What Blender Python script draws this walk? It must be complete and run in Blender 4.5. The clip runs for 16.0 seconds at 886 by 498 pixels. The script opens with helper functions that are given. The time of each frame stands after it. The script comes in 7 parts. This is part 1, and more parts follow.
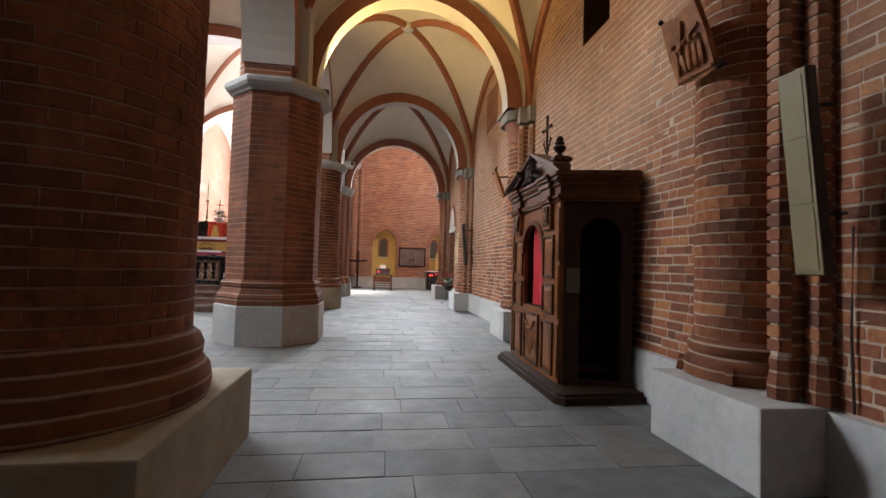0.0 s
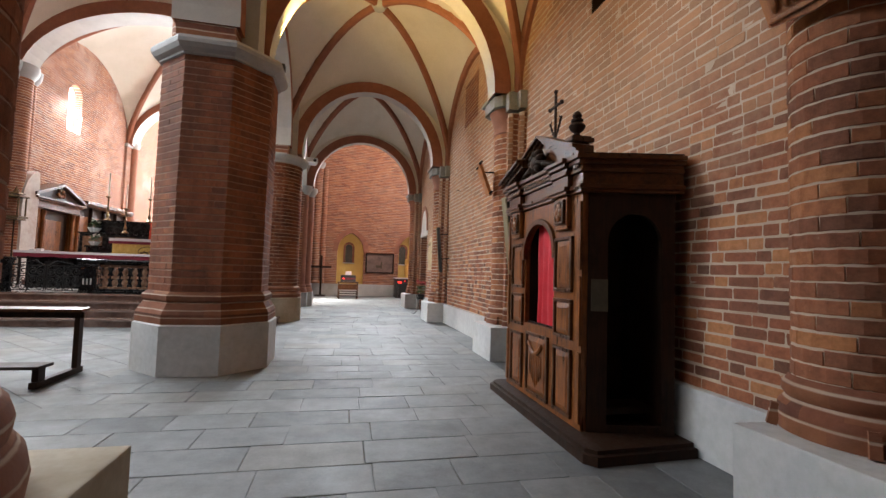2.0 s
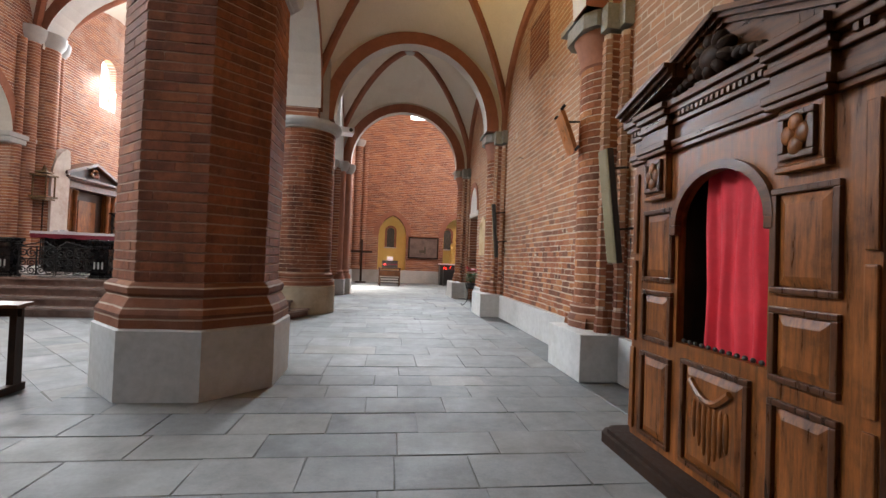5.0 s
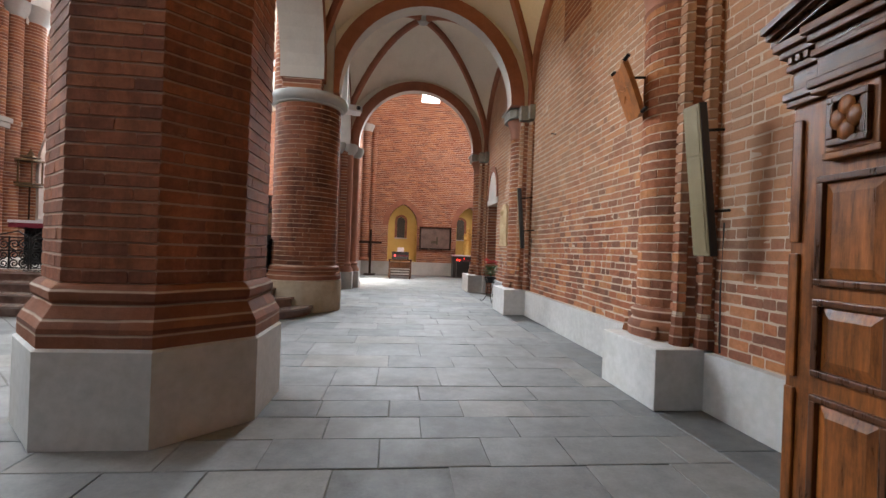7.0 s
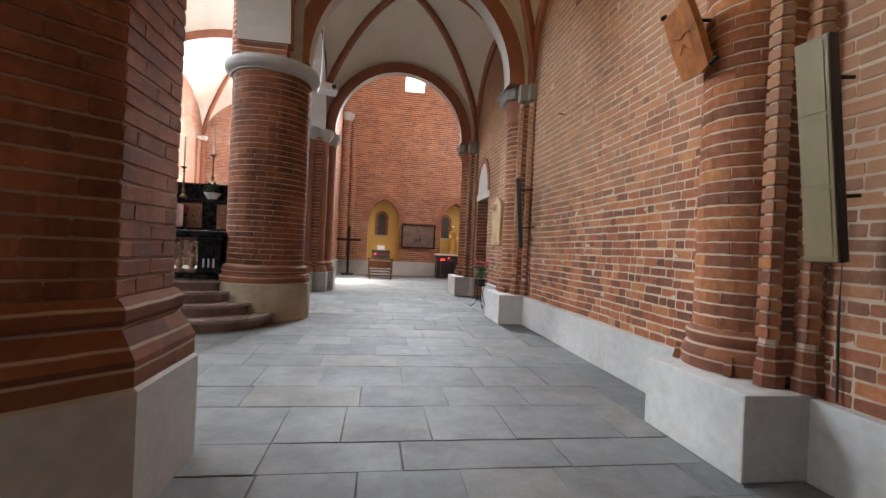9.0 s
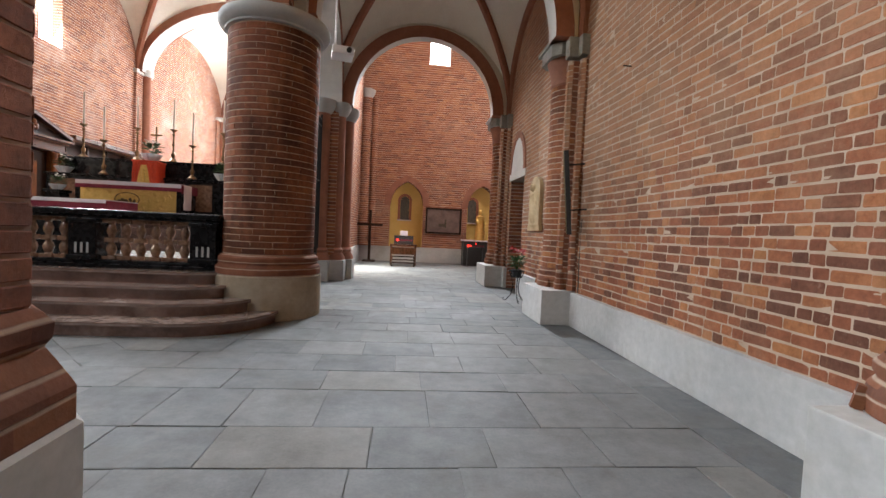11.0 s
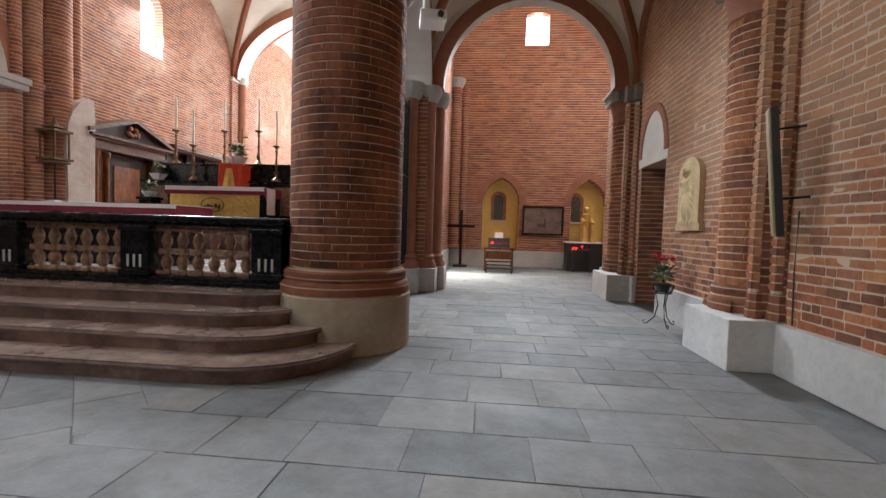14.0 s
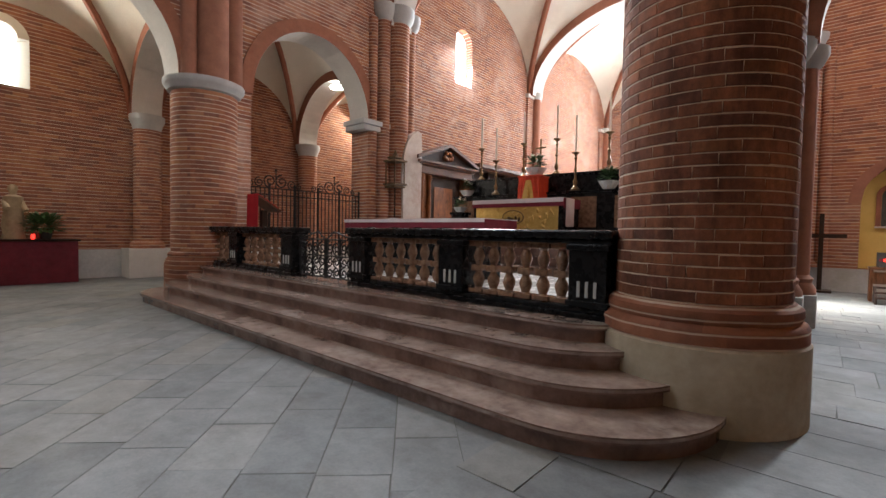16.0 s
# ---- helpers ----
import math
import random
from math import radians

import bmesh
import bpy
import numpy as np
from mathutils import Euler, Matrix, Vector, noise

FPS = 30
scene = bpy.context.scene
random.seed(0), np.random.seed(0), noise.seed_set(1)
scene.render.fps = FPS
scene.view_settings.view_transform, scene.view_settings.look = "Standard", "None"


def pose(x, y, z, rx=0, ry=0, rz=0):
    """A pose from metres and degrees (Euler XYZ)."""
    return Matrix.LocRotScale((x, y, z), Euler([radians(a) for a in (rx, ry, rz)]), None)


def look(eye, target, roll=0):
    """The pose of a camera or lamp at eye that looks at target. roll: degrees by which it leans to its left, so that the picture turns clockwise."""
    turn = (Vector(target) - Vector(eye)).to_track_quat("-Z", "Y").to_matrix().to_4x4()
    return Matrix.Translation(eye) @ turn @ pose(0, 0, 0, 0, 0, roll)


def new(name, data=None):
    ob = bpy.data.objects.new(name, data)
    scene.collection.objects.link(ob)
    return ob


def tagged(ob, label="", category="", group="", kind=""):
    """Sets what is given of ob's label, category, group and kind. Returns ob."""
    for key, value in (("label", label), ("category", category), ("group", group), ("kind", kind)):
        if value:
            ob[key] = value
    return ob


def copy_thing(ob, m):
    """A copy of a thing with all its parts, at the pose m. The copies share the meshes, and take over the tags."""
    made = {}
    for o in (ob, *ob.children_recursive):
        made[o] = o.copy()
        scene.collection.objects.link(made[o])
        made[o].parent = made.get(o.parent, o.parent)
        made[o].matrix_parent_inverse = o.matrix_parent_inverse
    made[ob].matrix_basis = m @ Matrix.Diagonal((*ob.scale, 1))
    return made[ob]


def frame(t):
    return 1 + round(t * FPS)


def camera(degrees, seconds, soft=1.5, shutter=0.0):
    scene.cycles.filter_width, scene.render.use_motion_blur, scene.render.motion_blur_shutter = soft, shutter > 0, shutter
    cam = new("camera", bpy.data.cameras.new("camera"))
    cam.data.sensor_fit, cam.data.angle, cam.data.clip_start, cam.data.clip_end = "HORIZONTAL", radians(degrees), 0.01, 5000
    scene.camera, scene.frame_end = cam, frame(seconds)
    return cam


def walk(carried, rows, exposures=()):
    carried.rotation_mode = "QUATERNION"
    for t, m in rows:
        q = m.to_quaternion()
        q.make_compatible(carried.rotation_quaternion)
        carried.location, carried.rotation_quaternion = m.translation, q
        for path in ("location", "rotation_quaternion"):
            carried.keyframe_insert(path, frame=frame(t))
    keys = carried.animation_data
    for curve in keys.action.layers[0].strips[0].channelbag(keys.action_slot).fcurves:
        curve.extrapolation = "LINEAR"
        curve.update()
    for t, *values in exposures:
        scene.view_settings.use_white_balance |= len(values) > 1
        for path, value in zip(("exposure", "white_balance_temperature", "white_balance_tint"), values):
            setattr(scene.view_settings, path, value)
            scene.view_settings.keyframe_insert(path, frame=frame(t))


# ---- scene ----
cam = camera(90.0, 16.0)
PATH = [
    (0, (-0.119, 0.13, 1.295), (0.165, 2.108, 1.374), 1.7),
    (0.5, (-0.17, 0.402, 1.329), (0.186, 2.364, 1.476), 2.3),
    (1, (-0.15, 0.678, 1.334), (0.179, 2.641, 1.53), 2.6),
    (1.5, (-0.114, 0.987, 1.327), (0.248, 2.948, 1.481), 2.1),
    (2, (-0.118, 1.32, 1.327), (0.314, 3.27, 1.437), 1.8),
    (2.5, (-0.094, 1.64, 1.308), (0.319, 3.595, 1.396), 1.4),
    (3, (-0.031, 1.952, 1.326), (0.364, 3.912, 1.382), 1.7),
    (3.5, (-0.034, 2.263, 1.309), (0.339, 4.227, 1.341), 2.3),
    (4, (-0.022, 2.548, 1.31), (0.278, 4.525, 1.339), 2.4),
    (4.2, (-0.021, 2.687, 1.307), (0.267, 4.665, 1.351), 2.4),
    (6.3, (0.008, 3.905, 1.3), (0.205, 5.896, 1.308), 1.5),
    (6.5, (-0.031, 4.011, 1.295), (0.175, 6.001, 1.294), 1.7),
    (7, (-0.087, 4.321, 1.302), (0.123, 6.31, 1.3), 2.1),
    (7.5, (-0.108, 4.641, 1.278), (0.084, 6.632, 1.272), 2.4),
    (8, (-0.088, 4.949, 1.288), (0.167, 6.933, 1.285), 2.6),
    (8.2, (-0.079, 5.064, 1.283), (0.19, 7.046, 1.281), 2.7),
    (10.3, (-0.02, 6.293, 1.326), (0.288, 8.269, 1.283), 2.6),
    (10.5, (-0.03, 6.398, 1.323), (0.252, 8.377, 1.266), 2.7),
    (11, (0.004, 6.73, 1.316), (0.194, 8.72, 1.238), 2.7),
    (11.5, (-0.028, 7.035, 1.301), (0.155, 9.024, 1.199), 2.6),
    (12, (-0.112, 7.319, 1.323), (0.072, 9.308, 1.215), 2.5),
    (12.5, (-0.098, 7.613, 1.335), (0.029, 9.606, 1.236), 2.7),
    (13, (-0.124, 7.896, 1.33), (-0.01, 9.89, 1.231), 2.7),
    (13.5, (-0.22, 8.169, 1.355), (-0.162, 10.165, 1.258), 2.1),
    (14, (-0.308, 8.474, 1.333), (-0.503, 10.463, 1.244), 1.7),
    (14.5, (-0.449, 8.734, 1.348), (-0.967, 10.664, 1.261), 1.5),
    (15, (-0.688, 8.953, 1.354), (-1.486, 10.786, 1.275), 1.3),
    (15.5, (-0.922, 9.13, 1.335), (-2.014, 10.803, 1.258), 1.1),
    (16, (-1.138, 9.365, 1.348), (-2.446, 10.877, 1.277), 1.1),
]
walk(cam, [(t, look(eye, target, roll)) for t, eye, target, roll in PATH], [(0, -0.05), (2.5, 0.0), (4, 0.0), (8, -0.05), (11, -0.3), (13, -0.38), (16, -0.5)])

# ---- world, sun and large lights ----
world = bpy.data.worlds.new("sky")
scene.world = world
world.use_nodes = True
wn = world.node_tree
sky = wn.nodes.new("ShaderNodeTexSky")
sky.sky_type = "NISHITA"
sky.sun_disc = False
sky.sun_elevation, sky.sun_rotation = radians(48), radians(150)
wn.nodes["Background"].inputs[1].default_value = 0.1
wn.links.new(sky.outputs[0], wn.nodes["Background"].inputs[0])

sun = new("sun", bpy.data.lights.new("sun", "SUN"))
sun.data.energy, sun.data.angle, sun.data.color = 3.0, radians(0.5), (1, 0.95, 0.86)
sun.matrix_world = look((-20, 60, 60), (0, 20, 0))


def day_panel(eye, target, w, h, watts, col=(1.0, 0.97, 0.93), spread=180):
    d = bpy.data.lights.new("window_daylight", "AREA")
    d.shape, d.size, d.size_y, d.energy, d.color, d.spread = "RECTANGLE", w, h, watts, col, radians(spread)
    ob = new("window_daylight", d)
    ob.matrix_world = look(eye, target)
    return ob


DAY = (0.845, 0.9, 0.97)
# chancel, apse and chapel windows; a side door, guessed from its floor patch
day_panel((-10.86, 21.58, 7.5), (1.5, 20.2, 1.6), 1.1, 2.0, 1600, DAY)
day_panel((-6.4, 34.2, 7.4), (-5.0, 18.0, 4.4), 1.4, 3.2, 2200, DAY)
# added fill from the right, through an unseen window
day_panel((-2.5, 27.5, 7.6), (-9.0, 26.5, 6.6), 1.2, 2.4, 800, DAY)
day_panel((1.3, 25.14, 8.65), (1.0, 10.0, 4.6), 0.84, 1.05, 2000, DAY, 150)
# added fill for the end wall; no window stands there
day_panel((5.2, 22.4, 5.6), (-1.0, 23.6, 4.0), 1.2, 2.4, 190, DAY)
day_panel((-1.72, 21.4, 2.3), (-0.9, 21.4, 0.2), 0.9, 0.8, 260, (1, 0.97, 0.9), 120)
# added beams, no clerestory windows stand there, brightening aisle wall, piers and nave
day_panel((-10.4, 15.6, 8.8), (2.6, 9.4, 2.6), 2.6, 1.8, 620, DAY, 110)
day_panel((-10.4, 9.6, 8.8), (2.6, 3.6, 2.4), 2.0, 1.8, 420, DAY, 100)
day_panel((-10.4, 3.6, 9.0), (-2.6, 9.0, 1.2), 2.0, 2.0, 230, DAY, 100)
day_panel((-2.75, 9.6, 9.2), (-12.5, 12.0, 1.0), 2.0, 1.8, 170, DAY, 110)
# the far aisle window
day_panel((-15.4, 10.4, 5.6), (-8.0, 10.2, 4.6), 1.0, 2.0, 340, (1.0, 0.93, 0.82))
# added warm fill for the bay behind the grille; its window is unseen
day_panel((-15.4, 21.0, 5.6), (-11.0, 17.0, 0.6), 1.0, 2.0, 480, (1.0, 0.94, 0.82))


def warm_uplight(x, y, z, target, watts):
    d = bpy.data.lights.new("warm_uplight", "SPOT")
    d.energy, d.color, d.spot_size, d.spot_blend, d.shadow_soft_size = watts, (1.0, 0.66, 0.24), radians(118), 0.8, 0.06
    ob = new("warm_uplight", d)
    ob.matrix_world = look((x, y, z), target)


warm_uplight(-1.15, 8.45, 4.62, (1.2, 8.8, 7.4), 480)
warm_uplight(-1.05, 3.1, 4.62, (2.2, 5.4, 6.6), 260)


# ---- materials ----
def mat_new(name):
    m = bpy.data.materials.new(name)
    m.use_nodes = True
    return m, m.node_tree, m.node_tree.nodes["Principled BSDF"]


def node(nt, kind, **vals):
    n = nt.nodes.new(kind)
    for k, v in vals.items():
        n.inputs[k.replace("_", " ")].default_value = v
    return n


def ramp(nt, stops, fac=None):
    r = nt.nodes.new("ShaderNodeValToRGB")
    while len(r.color_ramp.elements) < len(stops):
        r.color_ramp.elements.new(0.5)
    for e, (p, c) in zip(r.color_ramp.elements, stops):
        e.position, e.color = p, (*c, 1)
    if fac is not None:
        nt.links.new(fac, r.inputs[0])
    return r


def mixc(nt, kind, fac, a, b):
    m = nt.nodes.new("ShaderNodeMix")
    m.data_type, m.blend_type = "RGBA", kind
    for sock, v in ((m.inputs[0], fac), (m.inputs[6], a), (m.inputs[7], b)):
        if isinstance(v, (int, float)):
            sock.default_value = v
        elif isinstance(v, tuple):
            sock.default_value = (*v, 1)
        else:
            nt.links.new(v, sock)
    return m.outputs[2]


def math_node(nt, op, a, b=0.0):
    m = nt.nodes.new("ShaderNodeMath")
    m.operation = op
    for sock, v in ((m.inputs[0], a), (m.inputs[1], b)):
        if isinstance(v, (int, float)):
            sock.default_value = v
        else:
            nt.links.new(v, sock)
    return m.outputs[0]


def noise_tex(nt, scale, detail=4.0, rough=0.6, coord=None):
    n = node(nt, "ShaderNodeTexNoise", Scale=scale, Detail=detail, Roughness=rough)
    if coord is None:
        coord = nt.nodes.new("ShaderNodeNewGeometry").outputs["Position"]
    nt.links.new(coord, n.inputs["Vector"])
    return n.outputs["Fac"]


def bump(nt, b, height, strength, dist):
    n = node(nt, "ShaderNodeBump", Strength=strength, Distance=dist)
    nt.links.new(height, n.inputs["Height"])
    nt.links.new(n.outputs[0], b.inputs["Normal"])


def surface(name, c1, c2, rough=0.6, metal=0.0, big=1.2, fine=40.0, relief=0.3, dist=0.004, stain=None, spec=0.5, grain=0.05):
    """A plain material with broad mottling, fine grain and relief."""
    m, nt, b = mat_new(name)
    r = ramp(nt, ((0.3, c1), (0.72, c2)), noise_tex(nt, big, 6.0, 0.65))
    g = ramp(nt, ((0.25, (1 - grain,) * 3), (0.75, (1 + grain,) * 3)), noise_tex(nt, fine, 3.0))
    col = mixc(nt, "MULTIPLY", 1.0, r.outputs[0], g.outputs[0])
    if stain:
        s = ramp(nt, ((0.52, (0, 0, 0)), (0.7, (1, 1, 1))), noise_tex(nt, big * 0.45, 5.0, 0.7))
        col = mixc(nt, "MIX", math_node(nt, "MULTIPLY", s.outputs[0], 0.6), col, stain)
    nt.links.new(col, b.inputs["Base Color"])
    rr = ramp(nt, ((0.3, (max(0.05, rough - 0.1),) * 3), (0.7, (min(1.0, rough + 0.12),) * 3)), noise_tex(nt, big * 2.5, 6.0, 0.7))
    nt.links.new(rr.outputs[0], b.inputs["Roughness"])
    b.inputs["Metallic"].default_value = metal
    b.inputs["Specular IOR Level"].default_value = spec
    bump(nt, b, noise_tex(nt, fine * 1.7, 5.0), relief, dist)
    return m


BRICK_STOPS = ((0.0, (0.12, 0.068, 0.055)), (0.22, (0.19, 0.085, 0.06)), (0.45, (0.29, 0.115, 0.07)), (0.68, (0.35, 0.145, 0.08)), (0.86, (0.43, 0.2, 0.095)), (1.0, (0.3, 0.175, 0.13)))


def brick_piece(name, tint=(1, 1, 1), spread=1.0, soot=0.0, wash=0.0):
    """Fired clay, every brick in a tone of its own."""
    m, nt, b = mat_new(name)
    a = nt.nodes.new("ShaderNodeObjectInfo").outputs["Random"]
    c = nt.nodes.new("ShaderNodeNewGeometry").outputs["Random Per Island"]
    f = math_node(nt, "FRACT", math_node(nt, "ADD", a, c))
    f = math_node(nt, "ADD", math_node(nt, "MULTIPLY", f, spread), 0.5 - 0.5 * spread)
    r = ramp(nt, BRICK_STOPS, f)
    g = ramp(nt, ((0.25, (0.55,) * 3), (0.7, (1.18,) * 3)), noise_tex(nt, 17.0, 8.0, 0.75))
    col = mixc(nt, "MULTIPLY", 1.0, r.outputs[0], g.outputs[0])
    broad = ramp(nt, ((0.3, (0.74, 0.7, 0.68)), (0.55, (1, 1, 1)), (0.75, (1.16, 1.1, 1.0))), noise_tex(nt, 0.9, 5.0, 0.7))
    col = mixc(nt, "MULTIPLY", 1.0, col, broad.outputs[0])
    smear = ramp(nt, ((0.6, (0, 0, 0)), (0.72, (1, 1, 1))), noise_tex(nt, 9.0, 8.0, 0.8))
    col = mixc(nt, "MIX", math_node(nt, "MULTIPLY", smear.outputs[0], 0.3), col, (0.5, 0.4, 0.32))
    lime = ramp(nt, ((0.55, (0, 0, 0)), (0.75, (1, 1, 1))), noise_tex(nt, 1.3, 7.0, 0.75))
    col = mixc(nt, "MIX", math_node(nt, "MULTIPLY", lime.outputs[0], 0.22), col, (0.42, 0.3, 0.23))
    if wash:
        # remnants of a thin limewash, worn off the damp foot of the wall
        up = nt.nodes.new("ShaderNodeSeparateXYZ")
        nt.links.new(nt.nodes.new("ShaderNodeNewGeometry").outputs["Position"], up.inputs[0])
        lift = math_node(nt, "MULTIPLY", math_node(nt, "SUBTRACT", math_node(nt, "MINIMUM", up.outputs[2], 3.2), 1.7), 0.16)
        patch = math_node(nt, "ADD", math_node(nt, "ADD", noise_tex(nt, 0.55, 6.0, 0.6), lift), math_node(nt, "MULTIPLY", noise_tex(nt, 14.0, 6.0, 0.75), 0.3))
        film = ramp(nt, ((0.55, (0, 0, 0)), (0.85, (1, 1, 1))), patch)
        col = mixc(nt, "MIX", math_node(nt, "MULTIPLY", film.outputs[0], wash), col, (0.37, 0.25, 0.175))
    if soot:
        mp = nt.nodes.new("ShaderNodeMapping")
        mp.inputs["Scale"].default_value = (1.0, 1.0, 0.22)
        nt.links.new(nt.nodes.new("ShaderNodeNewGeometry").outputs["Position"], mp.inputs[0])
        st = ramp(nt, ((0.42, (1, 1, 1)), (0.62, (1 - soot,) * 3)), noise_tex(nt, 2.6, 6.0, 0.7, mp.outputs[0]))
        col = mixc(nt, "MULTIPLY", 1.0, col, st.outputs[0])
    col = mixc(nt, "MULTIPLY", 1.0, col, tint)
    nt.links.new(col, b.inputs["Base Color"])
    b.inputs["Roughness"].default_value = 0.85
    b.inputs["Specular IOR Level"].default_value = 0.25
    bump(nt, b, noise_tex(nt, 45.0, 8.0, 0.75), 0.8, 0.006)
    return m


def brick_field(name, tint=(1, 1, 1), course=0.088, length=0.27, lime_most=0.35):
    """Brickwork for walls that stay far off: courses by height, bricks along the wall."""
    m, nt, b = mat_new(name)
    geo = nt.nodes.new("ShaderNodeNewGeometry")
    p = nt.nodes.new("ShaderNodeSeparateXYZ")
    q = nt.nodes.new("ShaderNodeSeparateXYZ")
    nt.links.new(geo.outputs["Position"], p.inputs[0])
    nt.links.new(geo.outputs["True Normal"], q.inputs[0])
    side = math_node(nt, "GREATER_THAN", math_node(nt, "ABSOLUTE", q.outputs[0]), 0.7)
    along = math_node(nt, "ADD", math_node(nt, "MULTIPLY", p.outputs[1], side), math_node(nt, "MULTIPLY", p.outputs[0], math_node(nt, "SUBTRACT", 1.0, side)))
    v = nt.nodes.new("ShaderNodeCombineXYZ")
    nt.links.new(along, v.inputs[0])
    nt.links.new(p.outputs[2], v.inputs[1])
    t = node(nt, "ShaderNodeTexBrick", Scale=1.0, Mortar_Size=0.001, Mortar_Smooth=0.2, Bias=0.0, Brick_Width=length, Row_Height=course)
    nt.links.new(v.outputs[0], t.inputs["Vector"])
    t.inputs["Color1"].default_value = (0, 0, 0, 1)
    t.inputs["Color2"].default_value = (1, 1, 1, 1)
    t.inputs["Mortar"].default_value = (0.5, 0.5, 0.5, 1)
    tone = math_node(nt, "ADD", math_node(nt, "MULTIPLY", t.outputs["Color"], 0.55), 0.24)
    r = ramp(nt, BRICK_STOPS, tone)
    g = ramp(nt, ((0.25, (0.7,) * 3), (0.75, (1.1,) * 3)), noise_tex(nt, 9.0, 6.0, 0.7))
    wob = math_node(nt, "MULTIPLY", noise_tex(nt, 1.6, 3.0), 0.35)
    row = math_node(nt, "FRACT", math_node(nt, "ADD", math_node(nt, "DIVIDE", p.outputs[2], course), wob))
    bed = ramp(nt, ((0.0, (1, 1, 1)), (0.09, (1, 1, 1)), (0.15, (0, 0, 0)), (0.92, (0, 0, 0)), (1.0, (1, 1, 1))), row).outputs[0]
    col = mixc(nt, "MULTIPLY", 1.0, r.outputs[0], g.outputs[0])
    lime = ramp(nt, ((0.5, (0, 0, 0)), (0.8, (1, 1, 1))), noise_tex(nt, 0.8, 6.0, 0.7))
    col = mixc(nt, "MIX", math_node(nt, "MULTIPLY", lime.outputs[0], lime_most), col, (0.48, 0.35, 0.28))
    col = mixc(nt, "MIX", math_node(nt, "MULTIPLY", bed, ramp(nt, ((0.3, (0.45,) * 3), (0.6, (0.95,) * 3)), noise_tex(nt, 2.2, 5.0, 0.7)).outputs[0]), col, (0.64, 0.53, 0.43))
    col = mixc(nt, "MULTIPLY", 1.0, col, tint)
    nt.links.new(col, b.inputs["Base Color"])
    b.inputs["Roughness"].default_value = 0.88
    b.inputs["Specular IOR Level"].default_value = 0.2
    bump(nt, b, math_node(nt, "SUBTRACT", noise_tex(nt, 40.0, 4.0), bed), 0.5, 0.006)
    return m


def stone_slab(name):
    """Worn grey paving stone, each slab its own shade."""
    m, nt, b = mat_new(name)
    a = nt.nodes.new("ShaderNodeObjectInfo").outputs["Random"]
    c = nt.nodes.new("ShaderNodeNewGeometry").outputs["Random Per Island"]
    f = math_node(nt, "FRACT", math_node(nt, "ADD", a, c))
    r = ramp(nt, ((0.0, (0.104, 0.112, 0.116)), (0.3, (0.132, 0.14, 0.144)), (0.7, (0.155, 0.162, 0.165)), (0.92, (0.168, 0.171, 0.168)), (1.0, (0.155, 0.15, 0.138))), f)
    g = ramp(nt, ((0.25, (0.68,) * 3), (0.75, (1.22,) * 3)), noise_tex(nt, 5.0, 7.0, 0.7))
    k = ramp(nt, ((0.25, (0.86,) * 3), (0.75, (1.08,) * 3)), noise_tex(nt, 55.0, 4.0, 0.6))
    col = mixc(nt, "MULTIPLY", 1.0, mixc(nt, "MULTIPLY", 1.0, r.outputs[0], g.outputs[0]), k.outputs[0])
    s = ramp(nt, ((0.5, (0, 0, 0)), (0.66, (1, 1, 1))), noise_tex(nt, 0.9, 6.0, 0.7))
    col = mixc(nt, "MIX", math_node(nt, "MULTIPLY", s.outputs[0], 0.7), col, (0.1, 0.098, 0.09))
    worn = ramp(nt, ((0.48, (0, 0, 0)), (0.7, (1, 1, 1))), noise_tex(nt, 2.3, 8.0, 0.75))
    col = mixc(nt, "MIX", math_node(nt, "MULTIPLY", worn.outputs[0], 0.4), col, (0.2, 0.205, 0.205))
    nt.links.new(col, b.inputs["Base Color"])
    rr = ramp(nt, ((0.32, (0.55,) * 3), (0.68, (0.78,) * 3)), noise_tex(nt, 2.0, 6.0, 0.7))
    nt.links.new(rr.outputs[0], b.inputs["Roughness"])
    b.inputs["Specular IOR Level"].default_value = 0.34
    bump(nt, b, noise_tex(nt, 30.0, 8.0, 0.7), 0.4, 0.004)
    return m


def timber(name, c1, c2, rough=0.42, axis=2, scale=1.0, spec=0.5):
    """Stained wood with the grain along one axis of the thing."""
    m, nt, b = mat_new(name)
    tc = nt.nodes.new("ShaderNodeTexCoord")
    mp = nt.nodes.new("ShaderNodeMapping")
    sc = [14.0 * scale] * 3
    sc[axis] = 1.3 * scale
    mp.inputs["Scale"].default_value = sc
    nt.links.new(tc.outputs["Object"], mp.inputs[0])
    n1 = noise_tex(nt, 2.2, 8.0, 0.7, mp.outputs[0])
    r = ramp(nt, ((0.28, c1), (0.7, c2)), n1)
    w = ramp(nt, ((0.28, (0.34,) * 3), (0.5, (0.9,) * 3), (0.72, (1.2,) * 3)), noise_tex(nt, 3.6, 7.0, 0.7, tc.outputs["Object"]))
    nt.links.new(mixc(nt, "MULTIPLY", 1.0, r.outputs[0], w.outputs[0]), b.inputs["Base Color"])
    rr = ramp(nt, ((0.3, (rough - 0.1,) * 3), (0.7, (rough + 0.15,) * 3)), n1)
    nt.links.new(rr.outputs[0], b.inputs["Roughness"])
    b.inputs["Specular IOR Level"].default_value = spec
    bump(nt, b, n1, 0.25, 0.003)
    return m


def glow(name, col, strength):
    m, nt, b = mat_new(name)
    b.inputs["Base Color"].default_value = (*col, 1)
    b.inputs["Emission Color"].default_value = (*col, 1)
    b.inputs["Emission Strength"].default_value = strength
    return m


